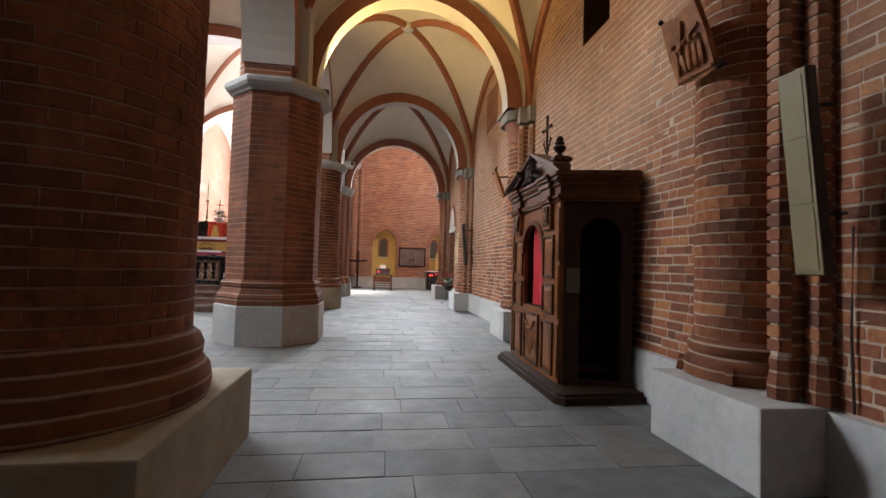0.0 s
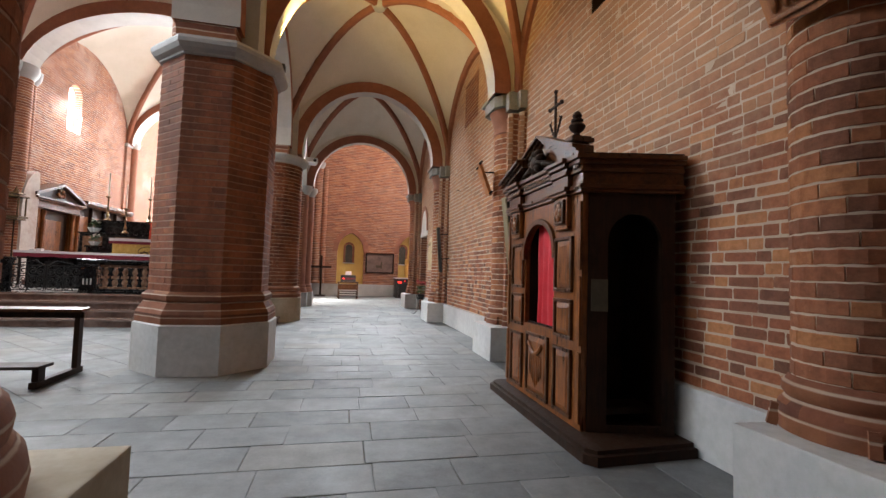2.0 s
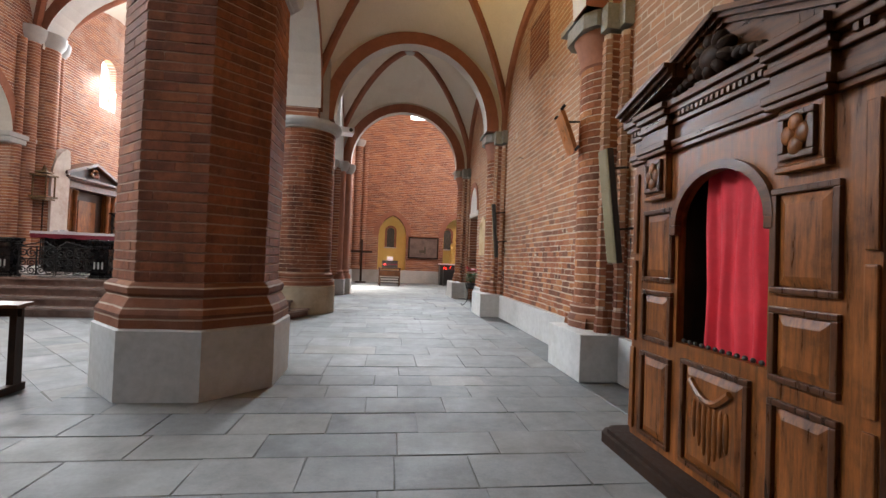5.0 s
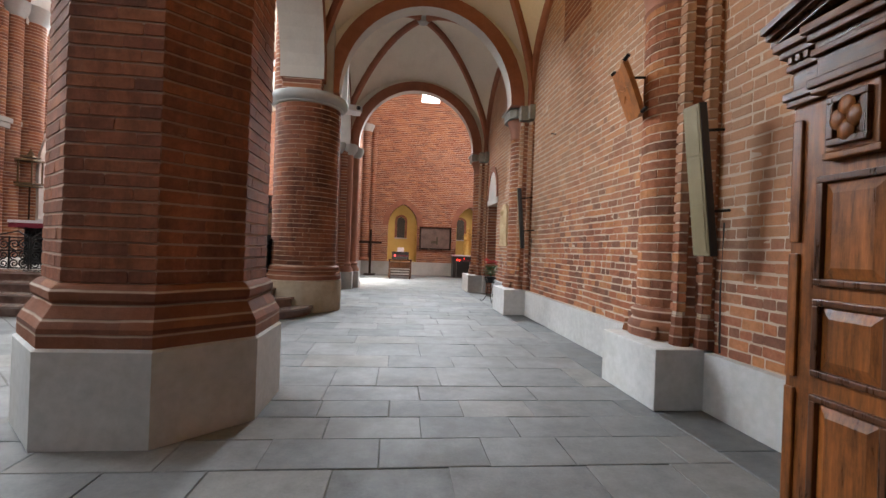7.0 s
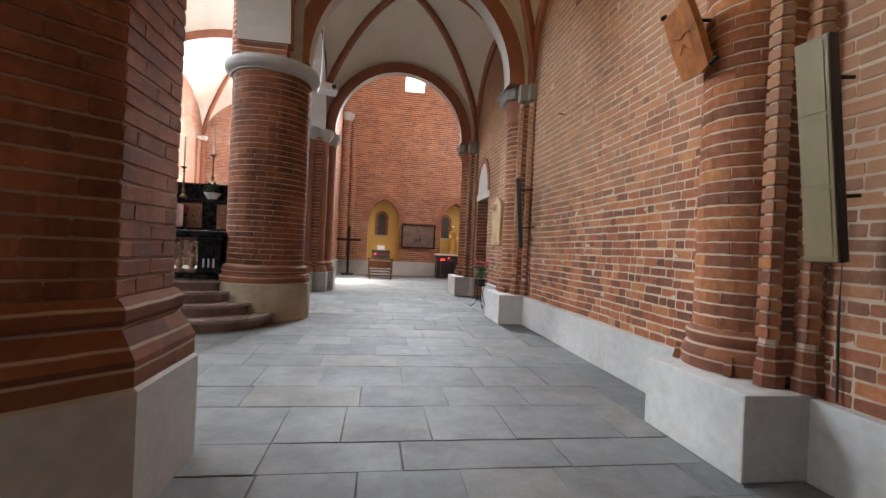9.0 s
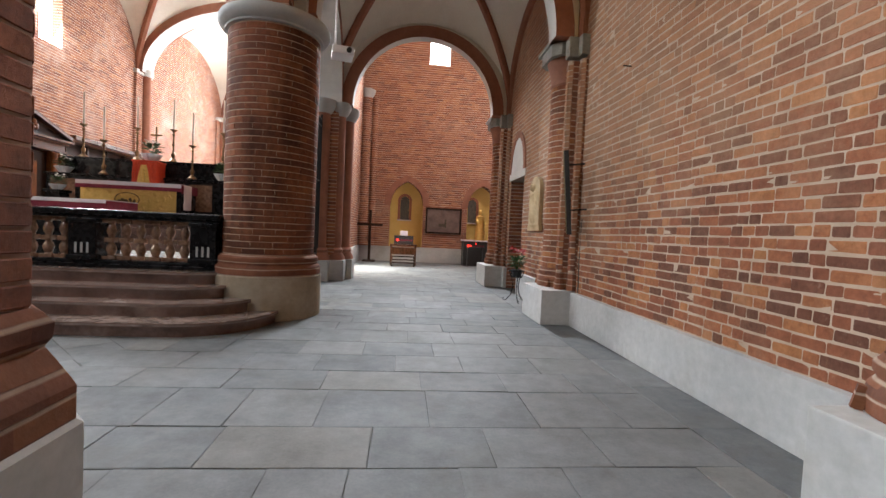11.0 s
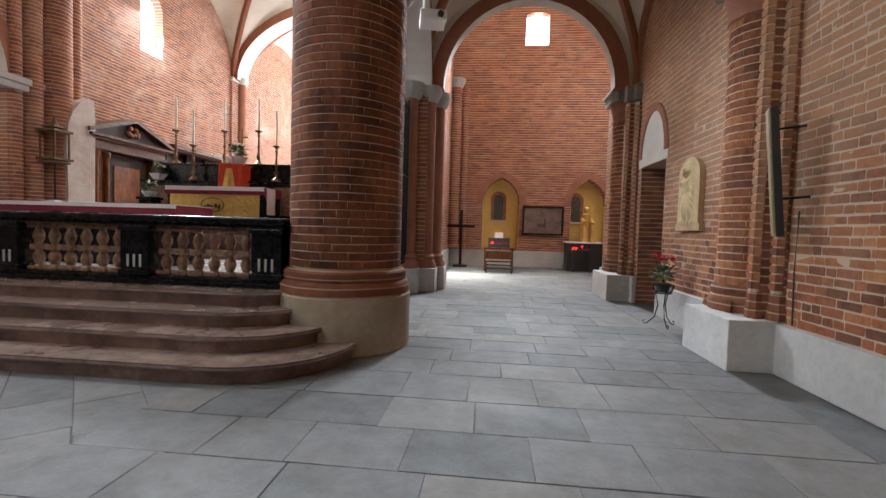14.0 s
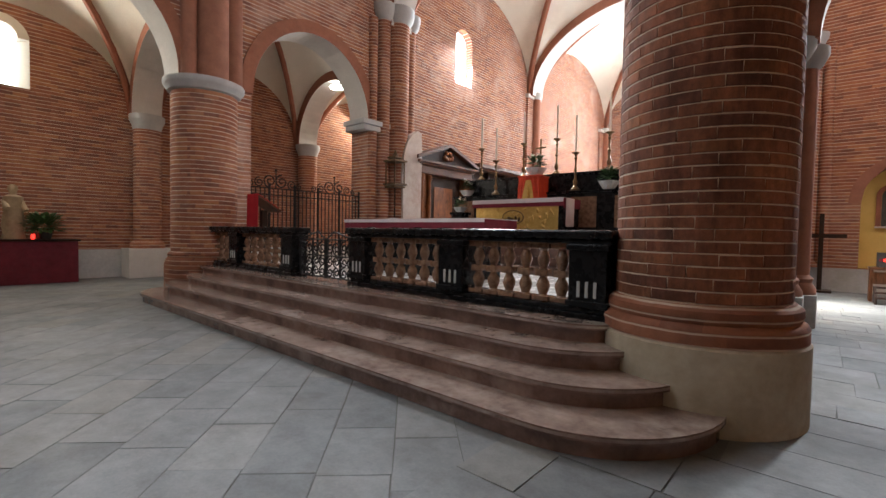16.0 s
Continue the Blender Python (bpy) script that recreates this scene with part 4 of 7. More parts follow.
M_MAROON = surface("maroon_cloth", (0.09, 0.006, 0.012), (0.15, 0.012, 0.022), 0.85, big=4.0, fine=110, relief=0.25)
M_GREY = surface("grey_enamel", (0.17, 0.135, 0.062), (0.22, 0.178, 0.09), 0.6, big=2.5, fine=200, relief=0.2)
M_DARK = surface("black_plastic", (0.015, 0.015, 0.015), (0.03, 0.03, 0.03), 0.45)
M_WHITEP = surface("white_enamel", (0.75, 0.75, 0.75), (0.8, 0.8, 0.8), 0.4)
M_PLAQUE = timber("carved_pear", (0.2, 0.06, 0.014), (0.46, 0.17, 0.045), 0.5)
M_CARVED = surface("pale_stone", (0.4, 0.29, 0.15), (0.58, 0.45, 0.26), 0.7, big=4.0, fine=40, relief=0.4)
M_LEAF = surface("green_leaf", (0.02, 0.06, 0.015), (0.06, 0.13, 0.03), 0.5, big=8.0, fine=60)
M_BRACT = surface("red_bract", (0.4, 0.01, 0.015), (0.55, 0.03, 0.02), 0.55, big=8.0, fine=60)
M_PETAL = surface("white_petal", (0.7, 0.68, 0.6), (0.8, 0.78, 0.7), 0.6, big=8.0, fine=60)
M_CELLO = surface("pale_wrapping", (0.5, 0.58, 0.62), (0.68, 0.72, 0.74), 0.25, big=8.0, fine=60)
M_WAX = surface("candle_wax", (0.72, 0.68, 0.58), (0.8, 0.77, 0.68), 0.5, big=4.0, fine=40)
M_PAPER = surface("dim_paper", (0.06, 0.052, 0.034), (0.11, 0.095, 0.065), 0.85, big=6.0, fine=50)
M_PICTURE = surface("weathered_panel", (0.1, 0.07, 0.06), (0.21, 0.15, 0.13), 0.5, big=2.5, fine=20, stain=(0.28, 0.22, 0.2))
M_STATUE = surface("painted_statue", (0.22, 0.15, 0.08), (0.4, 0.3, 0.18), 0.6, big=4.0, fine=40)
M_LAMP = glow("red_vigil_light", (1.0, 0.03, 0.02), 5.0)
M_VEIL = surface("orange_veil", (0.48, 0.03, 0.014), (0.66, 0.08, 0.02), 0.6, big=6.0, fine=80)
M_BULB = glow("lamp_disc", (1.0, 0.97, 0.9), 12.0)
M_GLASS = surface("leaded_glass", (0.05, 0.05, 0.045), (0.12, 0.12, 0.1), 0.2, big=12.0, fine=60)


def wavy(bm, y0, y1, z0, z1, x, amp, waves, ny=60, nz=6, thick=0.012):
    rows = []
    for off in (0.0, thick):
        g = []
        for j in range(nz + 1):
            f = j / nz
            r = []
            for i in range(ny + 1):
                u = i / ny
                a = amp * (1.1 - 0.4 * f)
                r.append(bm.verts.new((x + off + a * math.sin(2 * math.pi * waves * u + 0.5 * math.sin(5 * u)) * (0.8 + 0.2 * math.sin(9 * u)), y0 + (y1 - y0) * u + 0.01 * math.sin(7 * f + 9 * u), z0 + (z1 - z0) * f)))
            g.append(r)
        rows.append(g)
        for j in range(nz):
            for i in range(ny):
                bm.faces.new((g[j][i], g[j][i + 1], g[j + 1][i + 1], g[j + 1][i]))
    a, b = rows
    for j in range(nz):
        for i in (0, ny):
            bm.faces.new((a[j][i], a[j + 1][i], b[j + 1][i], b[j][i]))
    return bm


def framed_panel(parent, y, z0, z1, w, x=0.0, carved=False):
    """A raised and fielded panel in a moulded frame, on a front that faces -x."""
    h = w / 2
    bm = bmesh.new()
    for a, b, c, d in ((y - h, y + h, z0, z0 + 0.03), (y - h, y + h, z1 - 0.03, z1), (y - h, y - h + 0.03, z0 + 0.03, z1 - 0.03), (y + h - 0.03, y + h, z0 + 0.03, z1 - 0.03)):
        box(bm, x - 0.026, x + 0.004, a, b, c, d, 0.006)
    # frames dark for their darkened edges and the shadow gaps round the fields
    pf = part("panel_frame", bm, M_MOULDING, parent)
    bm = bmesh.new()
    o = (h - 0.034, z0 + 0.034, z1 - 0.034)
    i = (h - 0.075, z0 + 0.08, z1 - 0.08)
    a = [bm.verts.new((x - 0.004, yy, zz)) for yy, zz in ((y - o[0], o[1]), (y + o[0], o[1]), (y + o[0], o[2]), (y - o[0], o[2]))]
    b = [bm.verts.new((x - 0.02, yy, zz)) for yy, zz in ((y - i[0], i[1]), (y + i[0], i[1]), (y + i[0], i[2]), (y - i[0], i[2]))]
    bm.faces.new(b)
    for k in range(4):
        bm.faces.new((a[k], a[(k + 1) % 4], b[(k + 1) % 4], b[k]))
    c = [bm.verts.new(v.co + Vector((0.012, 0, 0))) for v in a]
    for k in range(4):
        bm.faces.new((a[k], c[k], c[(k + 1) % 4], a[(k + 1) % 4]))
    part("panel_field", bm, M_WOOD, parent)
    if carved:
        bm = bmesh.new()
        cz = (z0 + z1) / 2
        for k in range(4):
            t = math.pi / 2 * k
            bmesh.ops.create_uvsphere(bm, u_segments=10, v_segments=6, radius=1.0, matrix=pose(x - 0.02, y + 0.035 * math.cos(t), cz + 0.05 * math.sin(t)) @ Matrix.Diagonal((0.018, 0.035, 0.045, 1)))
        part("carving", bm, M_WOOD, parent, smooth=True)
    return pf


def confessional():
    c = thing("confessional", pose(1.775, 5.42, 0), "carved walnut confessional with red curtain against the brick wall", "confessional")
    bm = bmesh.new()
    prism(bm, [(0.76, -1.2), (-0.1, -1.24), (-0.17, -1.16), (-0.17, 0.9), (-0.1, 0.98), (0.76, 1.02)], 0, 0.07)
    prism(bm, [(0.76, -1.16), (-0.08, -1.2), (-0.14, -1.13), (-0.14, 0.87), (-0.08, 0.94), (0.76, 0.98)], 0.07, 0.1)
    part("base_step", bm, M_DARKWOOD, c, "dark scuffed wooden footstep")
    bm = bmesh.new()
    wall(bm, "y", 0.0, 0.05, -0.82, 0.82, 0.1, 2.03, [(-0.33, 0.33, 0.84, 1.56, 0.29)])
    bmesh.ops.remove_doubles(bm, verts=bm.verts, dist=1e-4)
    part("front", bm, M_WOOD, c)
    # sides and inside boards in darker wood than the front, for their shade
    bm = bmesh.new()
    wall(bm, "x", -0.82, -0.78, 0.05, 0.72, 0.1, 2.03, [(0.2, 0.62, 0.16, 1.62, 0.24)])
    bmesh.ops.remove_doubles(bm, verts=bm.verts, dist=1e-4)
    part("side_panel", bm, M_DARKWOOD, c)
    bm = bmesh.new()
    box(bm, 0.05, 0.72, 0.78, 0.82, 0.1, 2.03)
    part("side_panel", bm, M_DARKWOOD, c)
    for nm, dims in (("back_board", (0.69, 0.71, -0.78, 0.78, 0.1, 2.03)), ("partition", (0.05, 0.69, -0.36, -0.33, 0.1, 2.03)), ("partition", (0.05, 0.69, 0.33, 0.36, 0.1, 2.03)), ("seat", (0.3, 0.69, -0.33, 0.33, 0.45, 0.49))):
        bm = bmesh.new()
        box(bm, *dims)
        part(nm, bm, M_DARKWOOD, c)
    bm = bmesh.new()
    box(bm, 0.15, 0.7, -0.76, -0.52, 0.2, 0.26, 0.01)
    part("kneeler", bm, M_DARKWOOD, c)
    # arched moulding of the opening
    bm = bmesh.new()
    arch(bm, "y", -0.03, 0.012, 0.0, 1.56, 0.325, 0.05, rise=0.285, soffit=0)
    for s in (-1, 1):
        box(bm, -0.03, 0.012, s * 0.35 - 0.025, s * 0.35 + 0.025, 1.5, 1.56, 0.006)
    part("arch_moulding", bm, M_WOODH, c)
    for s in (-1, 1):
        framed_panel(c, s * 0.52, 0.15, 0.72, 0.32)
        framed_panel(c, s * 0.52, 0.80, 1.14, 0.32)
        framed_panel(c, s * 0.52, 1.2, 1.68, 0.32)
        bm = bmesh.new()
        box(bm, -0.05, 0.0, s * 0.52 - 0.12, s * 0.52 + 0.12, 1.74, 1.77, 0.008)
        box(bm, -0.045, 0.0, s * 0.52 - 0.11, s * 0.52 + 0.11, 1.77, 2.03, 0.008)
        part("bracket", bm, M_WOOD, c)
        framed_panel(c, s * 0.52, 1.79, 2.0, 0.17, x=-0.045, carved=True)
        for cz in range(3):
            bm = bmesh.new()
            box(bm, -0.018, 0.0, s * 0.79 - 0.025, s * 0.79 + 0.025, 0.15 + cz * 0.62, 0.72 + cz * 0.62, 0.008)
            part("corner_strip", bm, M_WOOD, c)
    framed_panel(c, 0.0, 0.15, 0.76, 0.5)
    bm = bmesh.new()
    tube(bm, [(-0.03, -0.15 + 0.03 * k, 0.66 - 0.09 * math.sin(math.pi * k / 10)) for k in range(11)], 0.02)
    part("swag", bm, M_WOOD, c, "carved hanging swag", smooth=True)
    for k in range(7):
        bm = bmesh.new()
        bmesh.ops.create_uvsphere(bm, u_segments=10, v_segments=6, radius=1.0, matrix=pose(-0.022, -0.12 + 0.04 * k, 0.4 + 0.05 * abs(k - 3) / 3) @ Matrix.Diagonal((0.014, 0.017, 0.17 - 0.02 * abs(k - 3), 1)))
        part("carved_fold", bm, M_WOOD, c, smooth=True)
    # entablature, breaking forward over the brackets
    bm = bmesh.new()
    for z0, z1, o in ((2.03, 2.06, 0.03), (2.06, 2.1, 0.045), (2.1, 2.2, 0.01), (2.2, 2.23, 0.035), (2.265, 2.3, 0.06), (2.3, 2.34, 0.085)):
        box(bm, -o, 0.78, -0.825 - o * 0.6, 0.825 + o * 0.6, z0, z1, 0.006)
    for s in (-1, 1):
        for z0, z1, o in ((2.032, 2.06, 0.08), (2.06, 2.1, 0.095), (2.1, 2.2, 0.06), (2.2, 2.23, 0.085), (2.23, 2.265, 0.07), (2.265, 2.3, 0.1), (2.3, 2.338, 0.125)):
            box(bm, -o, 0.0, s * 0.52 - 0.12 - o * 0.4, s * 0.52 + 0.12 + o * 0.4, z0, z1, 0.006)
    part("cornice", bm, M_WOODH, c)
    bm = bmesh.new()
    box(bm, -0.02, 0.77, -0.84, 0.84, 2.231, 2.264)
    corona = part("corona", bm, M_WOODH, c)
    k = -0.8
    while k < 0.81:
        if abs(abs(k) - 0.52) > 0.2:
            bm = bmesh.new()
            box(bm, -0.05, -0.02, k, k + 0.022, 2.232, 2.263)
            part("dentil", bm, M_WOODH, corona)
        k += 0.04
    bm = bmesh.new()
    box(bm, 0.0, 0.78, -0.84, 0.84, 2.342, 2.36)
    part("roof_board", bm, M_DARKWOOD, c)
    # gable broken forward over the far bracket, with the urn's pedestal over the near one
    for o, d, w in ((0.0, 0.03, 0.0), (0.03, 0.055, 0.03), (0.055, 0.085, 0.06)):
        bm = bmesh.new()
        slab_x(bm, [(0.9, 2.34 + o), (0.33, 2.49 + o), (0.33, 2.49 + d), (0.9, 2.34 + d)], -0.07 - w, 0.12)
        part("raking_cornice", bm, M_MOULDING, c)
        bm = bmesh.new()
        slab_x(bm, [(0.38, 2.53 + o), (0.0, 2.66 + o), (0.0, 2.66 + d), (0.38, 2.53 + d)], -w, 0.14)
        part("raking_cornice", bm, M_MOULDING, c)
        bm = bmesh.new()
        slab_x(bm, [(-0.74, 2.37 + o), (0.0, 2.66 + o), (0.0, 2.66 + d), (-0.74, 2.37 + d)], -w, 0.14)
        part("raking_cornice", bm, M_WOODH, c)
    bm = bmesh.new()
    slab_x(bm, [(-0.8, 2.345), (0.86, 2.345), (0.36, 2.54), (0.0, 2.66)], 0.03, 0.08)
    part("tympanum", bm, M_WOODH, c)
    bm = bmesh.new()
    for k in range(9):
        t = 2 * math.pi * k / 9
        bmesh.ops.create_uvsphere(bm, u_segments=10, v_segments=6, radius=1.0, matrix=pose(-0.05, 0.1 * math.cos(t), 2.47 + 0.08 * math.sin(t), math.degrees(t)) @ Matrix.Diagonal((0.05, 0.055, 0.035, 1)))
    bmesh.ops.create_uvsphere(bm, u_segments=14, v_segments=10, radius=1.0, matrix=pose(-0.05, 0, 2.46) @ Matrix.Diagonal((0.06, 0.09, 0.075, 1)))
    for s in (-1, 1):
        for k in range(5):
            bmesh.ops.create_uvsphere(bm, u_segments=8, v_segments=6, radius=1.0, matrix=pose(-0.04, s * (0.12 + 0.05 * k), 2.43 - 0.012 * k, s * 35) @ Matrix.Diagonal((0.035, 0.045 - 0.005 * k, 0.028, 1)))
    bmesh.ops.remove_doubles(bm, verts=bm.verts, dist=1e-5)
    part("cartouche", bm, M_DARKWOOD, c, "carved dark cartouche", smooth=True)
    bm = bmesh.new()
    box(bm, 0.0, 0.2, -0.63, -0.42, 2.362, 2.4, 0.01)
    box(bm, 0.02, 0.18, -0.61, -0.44, 2.4, 2.52, 0.008)
    box(bm, -0.01, 0.21, -0.64, -0.41, 2.52, 2.56, 0.012)
    box(bm, 0.01, 0.19, -0.62, -0.43, 2.56, 2.575, 0.004)
    ped = part("pedestal", bm, M_MOULDING, c)
    bm = bmesh.new()
    turned(bm, [(0.03, 2.575), (0.05, 2.585), (0.03, 2.605), (0.025, 2.620), (0.06, 2.650), (0.075, 2.685), (0.055, 2.710), (0.03, 2.720), (0.055, 2.730), (0.055, 2.745), (0.03, 2.755), (0.045, 2.780), (0.03, 2.810), (0.008, 2.825)], 20, 0.1, -0.525)
    part("urn_finial", bm, M_DARKWOOD, ped, smooth=True)
    bm = bmesh.new()
    box(bm, 0.09, 0.21, -0.09, 0.09, 2.36, 2.7, 0.008)
    rod(bm, (0.15, 0, 2.68), (0.15, 0, 3.21), 0.015)
    rod(bm, (0.15, -0.12, 3.07), (0.15, 0.12, 3.07), 0.015)
    for p in ((0.15, 0, 3.22), (0.15, -0.13, 3.07), (0.15, 0.13, 3.07)):
        bmesh.ops.create_uvsphere(bm, u_segments=8, v_segments=6, radius=0.022, matrix=pose(*p))
    for s in (-1, 1):
        tube(bm, [(0.15, s * 0.01, 2.74), (0.15, s * 0.06, 2.8), (0.15, s * 0.1, 2.88), (0.15, s * 0.09, 2.94)], 0.008)
        for k in range(3):
            bmesh.ops.create_uvsphere(bm, u_segments=8, v_segments=5, radius=1.0, matrix=pose(0.15, s * (0.05 + 0.03 * k), 2.8 + 0.05 * k, s * -40) @ Matrix.Diagonal((0.012, 0.014, 0.04, 1)))
    part("cross", bm, M_DARKWOOD, c, smooth=True)
    bm = bmesh.new()
    wavy(bm, -0.36, 0.18, 0.82, 1.87, 0.085, 0.02, 5.0)
    cur = part("curtain", bm, M_RED, c, "deep red pleated curtain, half drawn", smooth=True)
    for k in range(13):
        bm = bmesh.new()
        bmesh.ops.create_uvsphere(bm, u_segments=8, v_segments=6, radius=0.014)
        part("bobble", bm, M_DARK, cur, at=pose(0.045, -0.31 + 0.052 * k, 0.85))
    # paper coloured dark, as it hangs in shade
    bm = bmesh.new()
    box(bm, 0.07, 0.2, -0.828, -0.822, 1.06, 1.32)
    part("notice", bm, M_PAPER, c, "paper notice, darkened for the shaded side")
    return c


booth = confessional()
for ob in booth.children_recursive:
    if ob.name.split(".")[0] in ("side_panel", "cornice", "corona", "roof_board", "notice", "back_board"):
        for v in ob.data.vertices:
            if abs(v.co.y) > 0.76 and v.co.x > 0.03:
                v.co.y += math.copysign(0.26 * v.co.x, v.co.y)


def station_plaque(y, z, relief):
    p = thing("station_plaque", pose(2.3, y, z) @ pose(0, 0, 0, 0, -20, 4 if relief else -10) @ Matrix.Diagonal((1, 0.9, 0.86, 1)), "carved wooden station plaque tilted out from brick shaft" if relief else "plain-backed wooden station plaque tilted out from brick shaft", "plaque", "stations of the cross")
    bm = bmesh.new()
    slab_x(bm, [(-0.2, 0.02), (-0.06, 0.0), (0.2, 0.03), (0.22, 0.3), (0.2, 0.62), (0.02, 0.6), (-0.19, 0.64), (-0.21, 0.34)], -0.05, 0.0)
    part("board", bm, M_PLAQUE, p)
    for yy, zz in ((-0.2, 0.64), (0.2, 0.64), (-0.2, 0.02)):
        bm = bmesh.new()
        rod(bm, (-0.04, yy, zz), (0.0, yy * 1.25, zz + 0.03), 0.022)
        part("iron_clip", bm, M_IRON, p)
    bm = bmesh.new()
    rod(bm, (0.0, 0, 0.5), (0.3, 0, 0.38), 0.015)
    part("bracket", bm, M_IRON, p)
    if not relief:
        bm = bmesh.new()
        tube(bm, [(-0.052, -0.12, 0.36), (-0.053, -0.05, 0.38), (-0.053, 0.03, 0.36), (-0.052, 0.12, 0.4)], 0.007)
        tube(bm, [(-0.052, -0.04, 0.22), (-0.053, 0.02, 0.3), (-0.052, 0.1, 0.24)], 0.006)
        part("carving", bm, M_PLAQUE, p, smooth=True)
        return p
    bm = bmesh.new()
    rng = random.Random(5)
    for k in range(5):
        yy = -0.13 + 0.065 * k
        hh = 0.13 + 0.05 * rng.random()
        bmesh.ops.create_uvsphere(bm, u_segments=8, v_segments=6, radius=1, matrix=pose(-0.06, yy, 0.12 + hh / 2, rng.uniform(-12, 12)) @ Matrix.Diagonal((0.022, 0.03, hh / 1.5, 1)))
        bmesh.ops.create_uvsphere(bm, u_segments=8, v_segments=6, radius=0.026, matrix=pose(-0.062, yy, 0.19 + hh))
    rod(bm, (-0.06, -0.17, 0.44), (-0.06, 0.16, 0.3), 0.014)
    rod(bm, (-0.06, -0.02, 0.54), (-0.06, 0.1, 0.2), 0.014)
    box(bm, -0.066, -0.045, -0.19, 0.19, 0.045, 0.075, 0.006)
    part("carving", bm, M_PLAQUE, p, smooth=True)
    return p


station_plaque(3.18, 2.8, True)
station_plaque(8.56, 2.69, False)


def loudspeaker(x, y, z, lean, turn):
    s = thing("column_loudspeaker", pose(x, y, z) @ pose(0, 0, 0, 0, lean, turn), "slim grey column loudspeaker on the brick wall", "loudspeaker", "wall loudspeakers")
    bm = bmesh.new()
    box(bm, -0.04, 0.025, -0.09, 0.09, 0, 1.2, 0.008)
    part("housing", bm, M_DARK, s)
    bm = bmesh.new()
    box(bm, -0.05, -0.041, -0.086, 0.086, 0.006, 1.194, 0.004)
    f = part("grille_frame", bm, M_GREY, s)
    for k in range(3):
        bm = bmesh.new()
        box(bm, -0.055, -0.049, -0.066, 0.066, 0.03 + 0.385 * k, 0.03 + 0.385 * k + 0.365, 0.003)
        part("grille", bm, M_GREY, f, "fine grey cloth grille")
    for zz in (0.35, 1.0):
        bm = bmesh.new()
        rod(bm, (0.025, 0, zz), (0.24, 0, zz), 0.012)
        part("bracket", bm, M_IRON, s)


loudspeaker(2.4, 2.37, 1.31, -6, 0)
loudspeaker(2.38, 7.62, 1.32, -7, 4)
loudspeaker(2.42, 12.92, 1.36, -5, -22)

# thin iron cable and pins on the aisle wall
for y, z in ((11.82, 3.37),):
    bm = bmesh.new()
    rod(bm, (0, 0, 0), (-0.09, 0.02, 0.01), 0.008)
    tagged(part("iron_pin", bm, M_IRON, at=pose(RX, y, z)), "short rusty iron pin in the brick wall", "pin", "iron pins")
for y in (2.33, 7.72, 12.95):
    bm = bmesh.new()
    tube(bm, [(RX - 0.02, y, 0.52), (RX - 0.025, y + 0.01, 1.0), (RX - 0.02, y, 1.6)], 0.008)
    tagged(part("cable", bm, M_DARK), "thin dark cable running up the brick wall", "cable", "wall cables")


def relief_plaque():
    t = thing("stone_relief", pose(RX - 0.012, 15.18, 1.42), "cream stone relief with rounded top on the brick wall", "relief")
    bm = bmesh.new()
    pts = [(-0.33, 0.1), (-0.38, 0.1), (-0.38, 0.0), (0.38, 0.0), (0.38, 0.1), (0.33, 0.1), (0.33, 0.78)]
    pts += [(0.33 * math.cos(math.pi * k / 14), 0.78 + 0.27 * math.sin(math.pi * k / 14)) for k in range(1, 14)] + [(-0.33, 0.78)]
    slab_x(bm, pts, -0.06, 0.01)
    part("slab", bm, M_CARVED, t)
    bm = bmesh.new()

    def carved(y, z):
        """Depth of a seated figure with folds, a smaller one on its lap and a halo."""
        d = 0.0
        for cy, cz, sy, sz, h in ((0.0, 0.36, 0.17, 0.26, 0.05), (0.0, 0.62, 0.12, 0.14, 0.05), (0.02, 0.83, 0.06, 0.08, 0.07), (0.12, 0.52, 0.07, 0.12, 0.05), (0.12, 0.68, 0.045, 0.05, 0.055), (0.02, 0.12, 0.22, 0.06, 0.03), (-0.14, 0.5, 0.05, 0.16, 0.03)):
            d = max(d, h * math.exp(-(((y - cy) / sy) ** 2 + ((z - cz) / sz) ** 2) ** 2))
        return d + 0.3 * d * math.sin(70 * y + 9 * math.sin(7 * z)) + 0.006 * math.exp(-((math.hypot(y - 0.02, z - 0.83) - 0.14) / 0.02) ** 2)
    grid = []
    for i in range(61):
        z = 0.03 + 0.97 * i / 60
        half = 0.31 if z < 0.78 else 0.31 * math.sqrt(max(0.0, 1 - ((z - 0.78) / 0.25) ** 2))
        grid.append([bm.verts.new((-0.062 - carved(half * (k / 20 - 1), z), half * (k / 20 - 1), z)) for k in range(41)])
    for lo, hi in zip(grid, grid[1:]):
        for k in range(40):
            bm.faces.new((lo[k], lo[k + 1], hi[k + 1], hi[k]))
    part("carving", bm, M_CARVED, t, smooth=True)


relief_plaque()


def leaf_spray(bm, c, n, spread, size, rng, up=0.6):
    for k in range(n):
        a = rng.uniform(0, 2 * math.pi)
        d = Vector((math.cos(a), math.sin(a), rng.uniform(-0.4, up + 0.4))).normalized()
        p = Vector(c) + d * spread * rng.uniform(0.35, 1.0)
        s = size * rng.uniform(0.7, 1.2)
        q = d.to_track_quat("Y", "Z").to_matrix()
        v = [bm.verts.new(p + q @ Vector(w) * s) for w in ((0, -0.5, 0), (0.3, 0, 0.06), (0, 0.6, -0.08), (-0.3, 0, 0.06))]
        bm.faces.new((v[0], v[1], v[2]))
        bm.faces.new((v[0], v[2], v[3]))


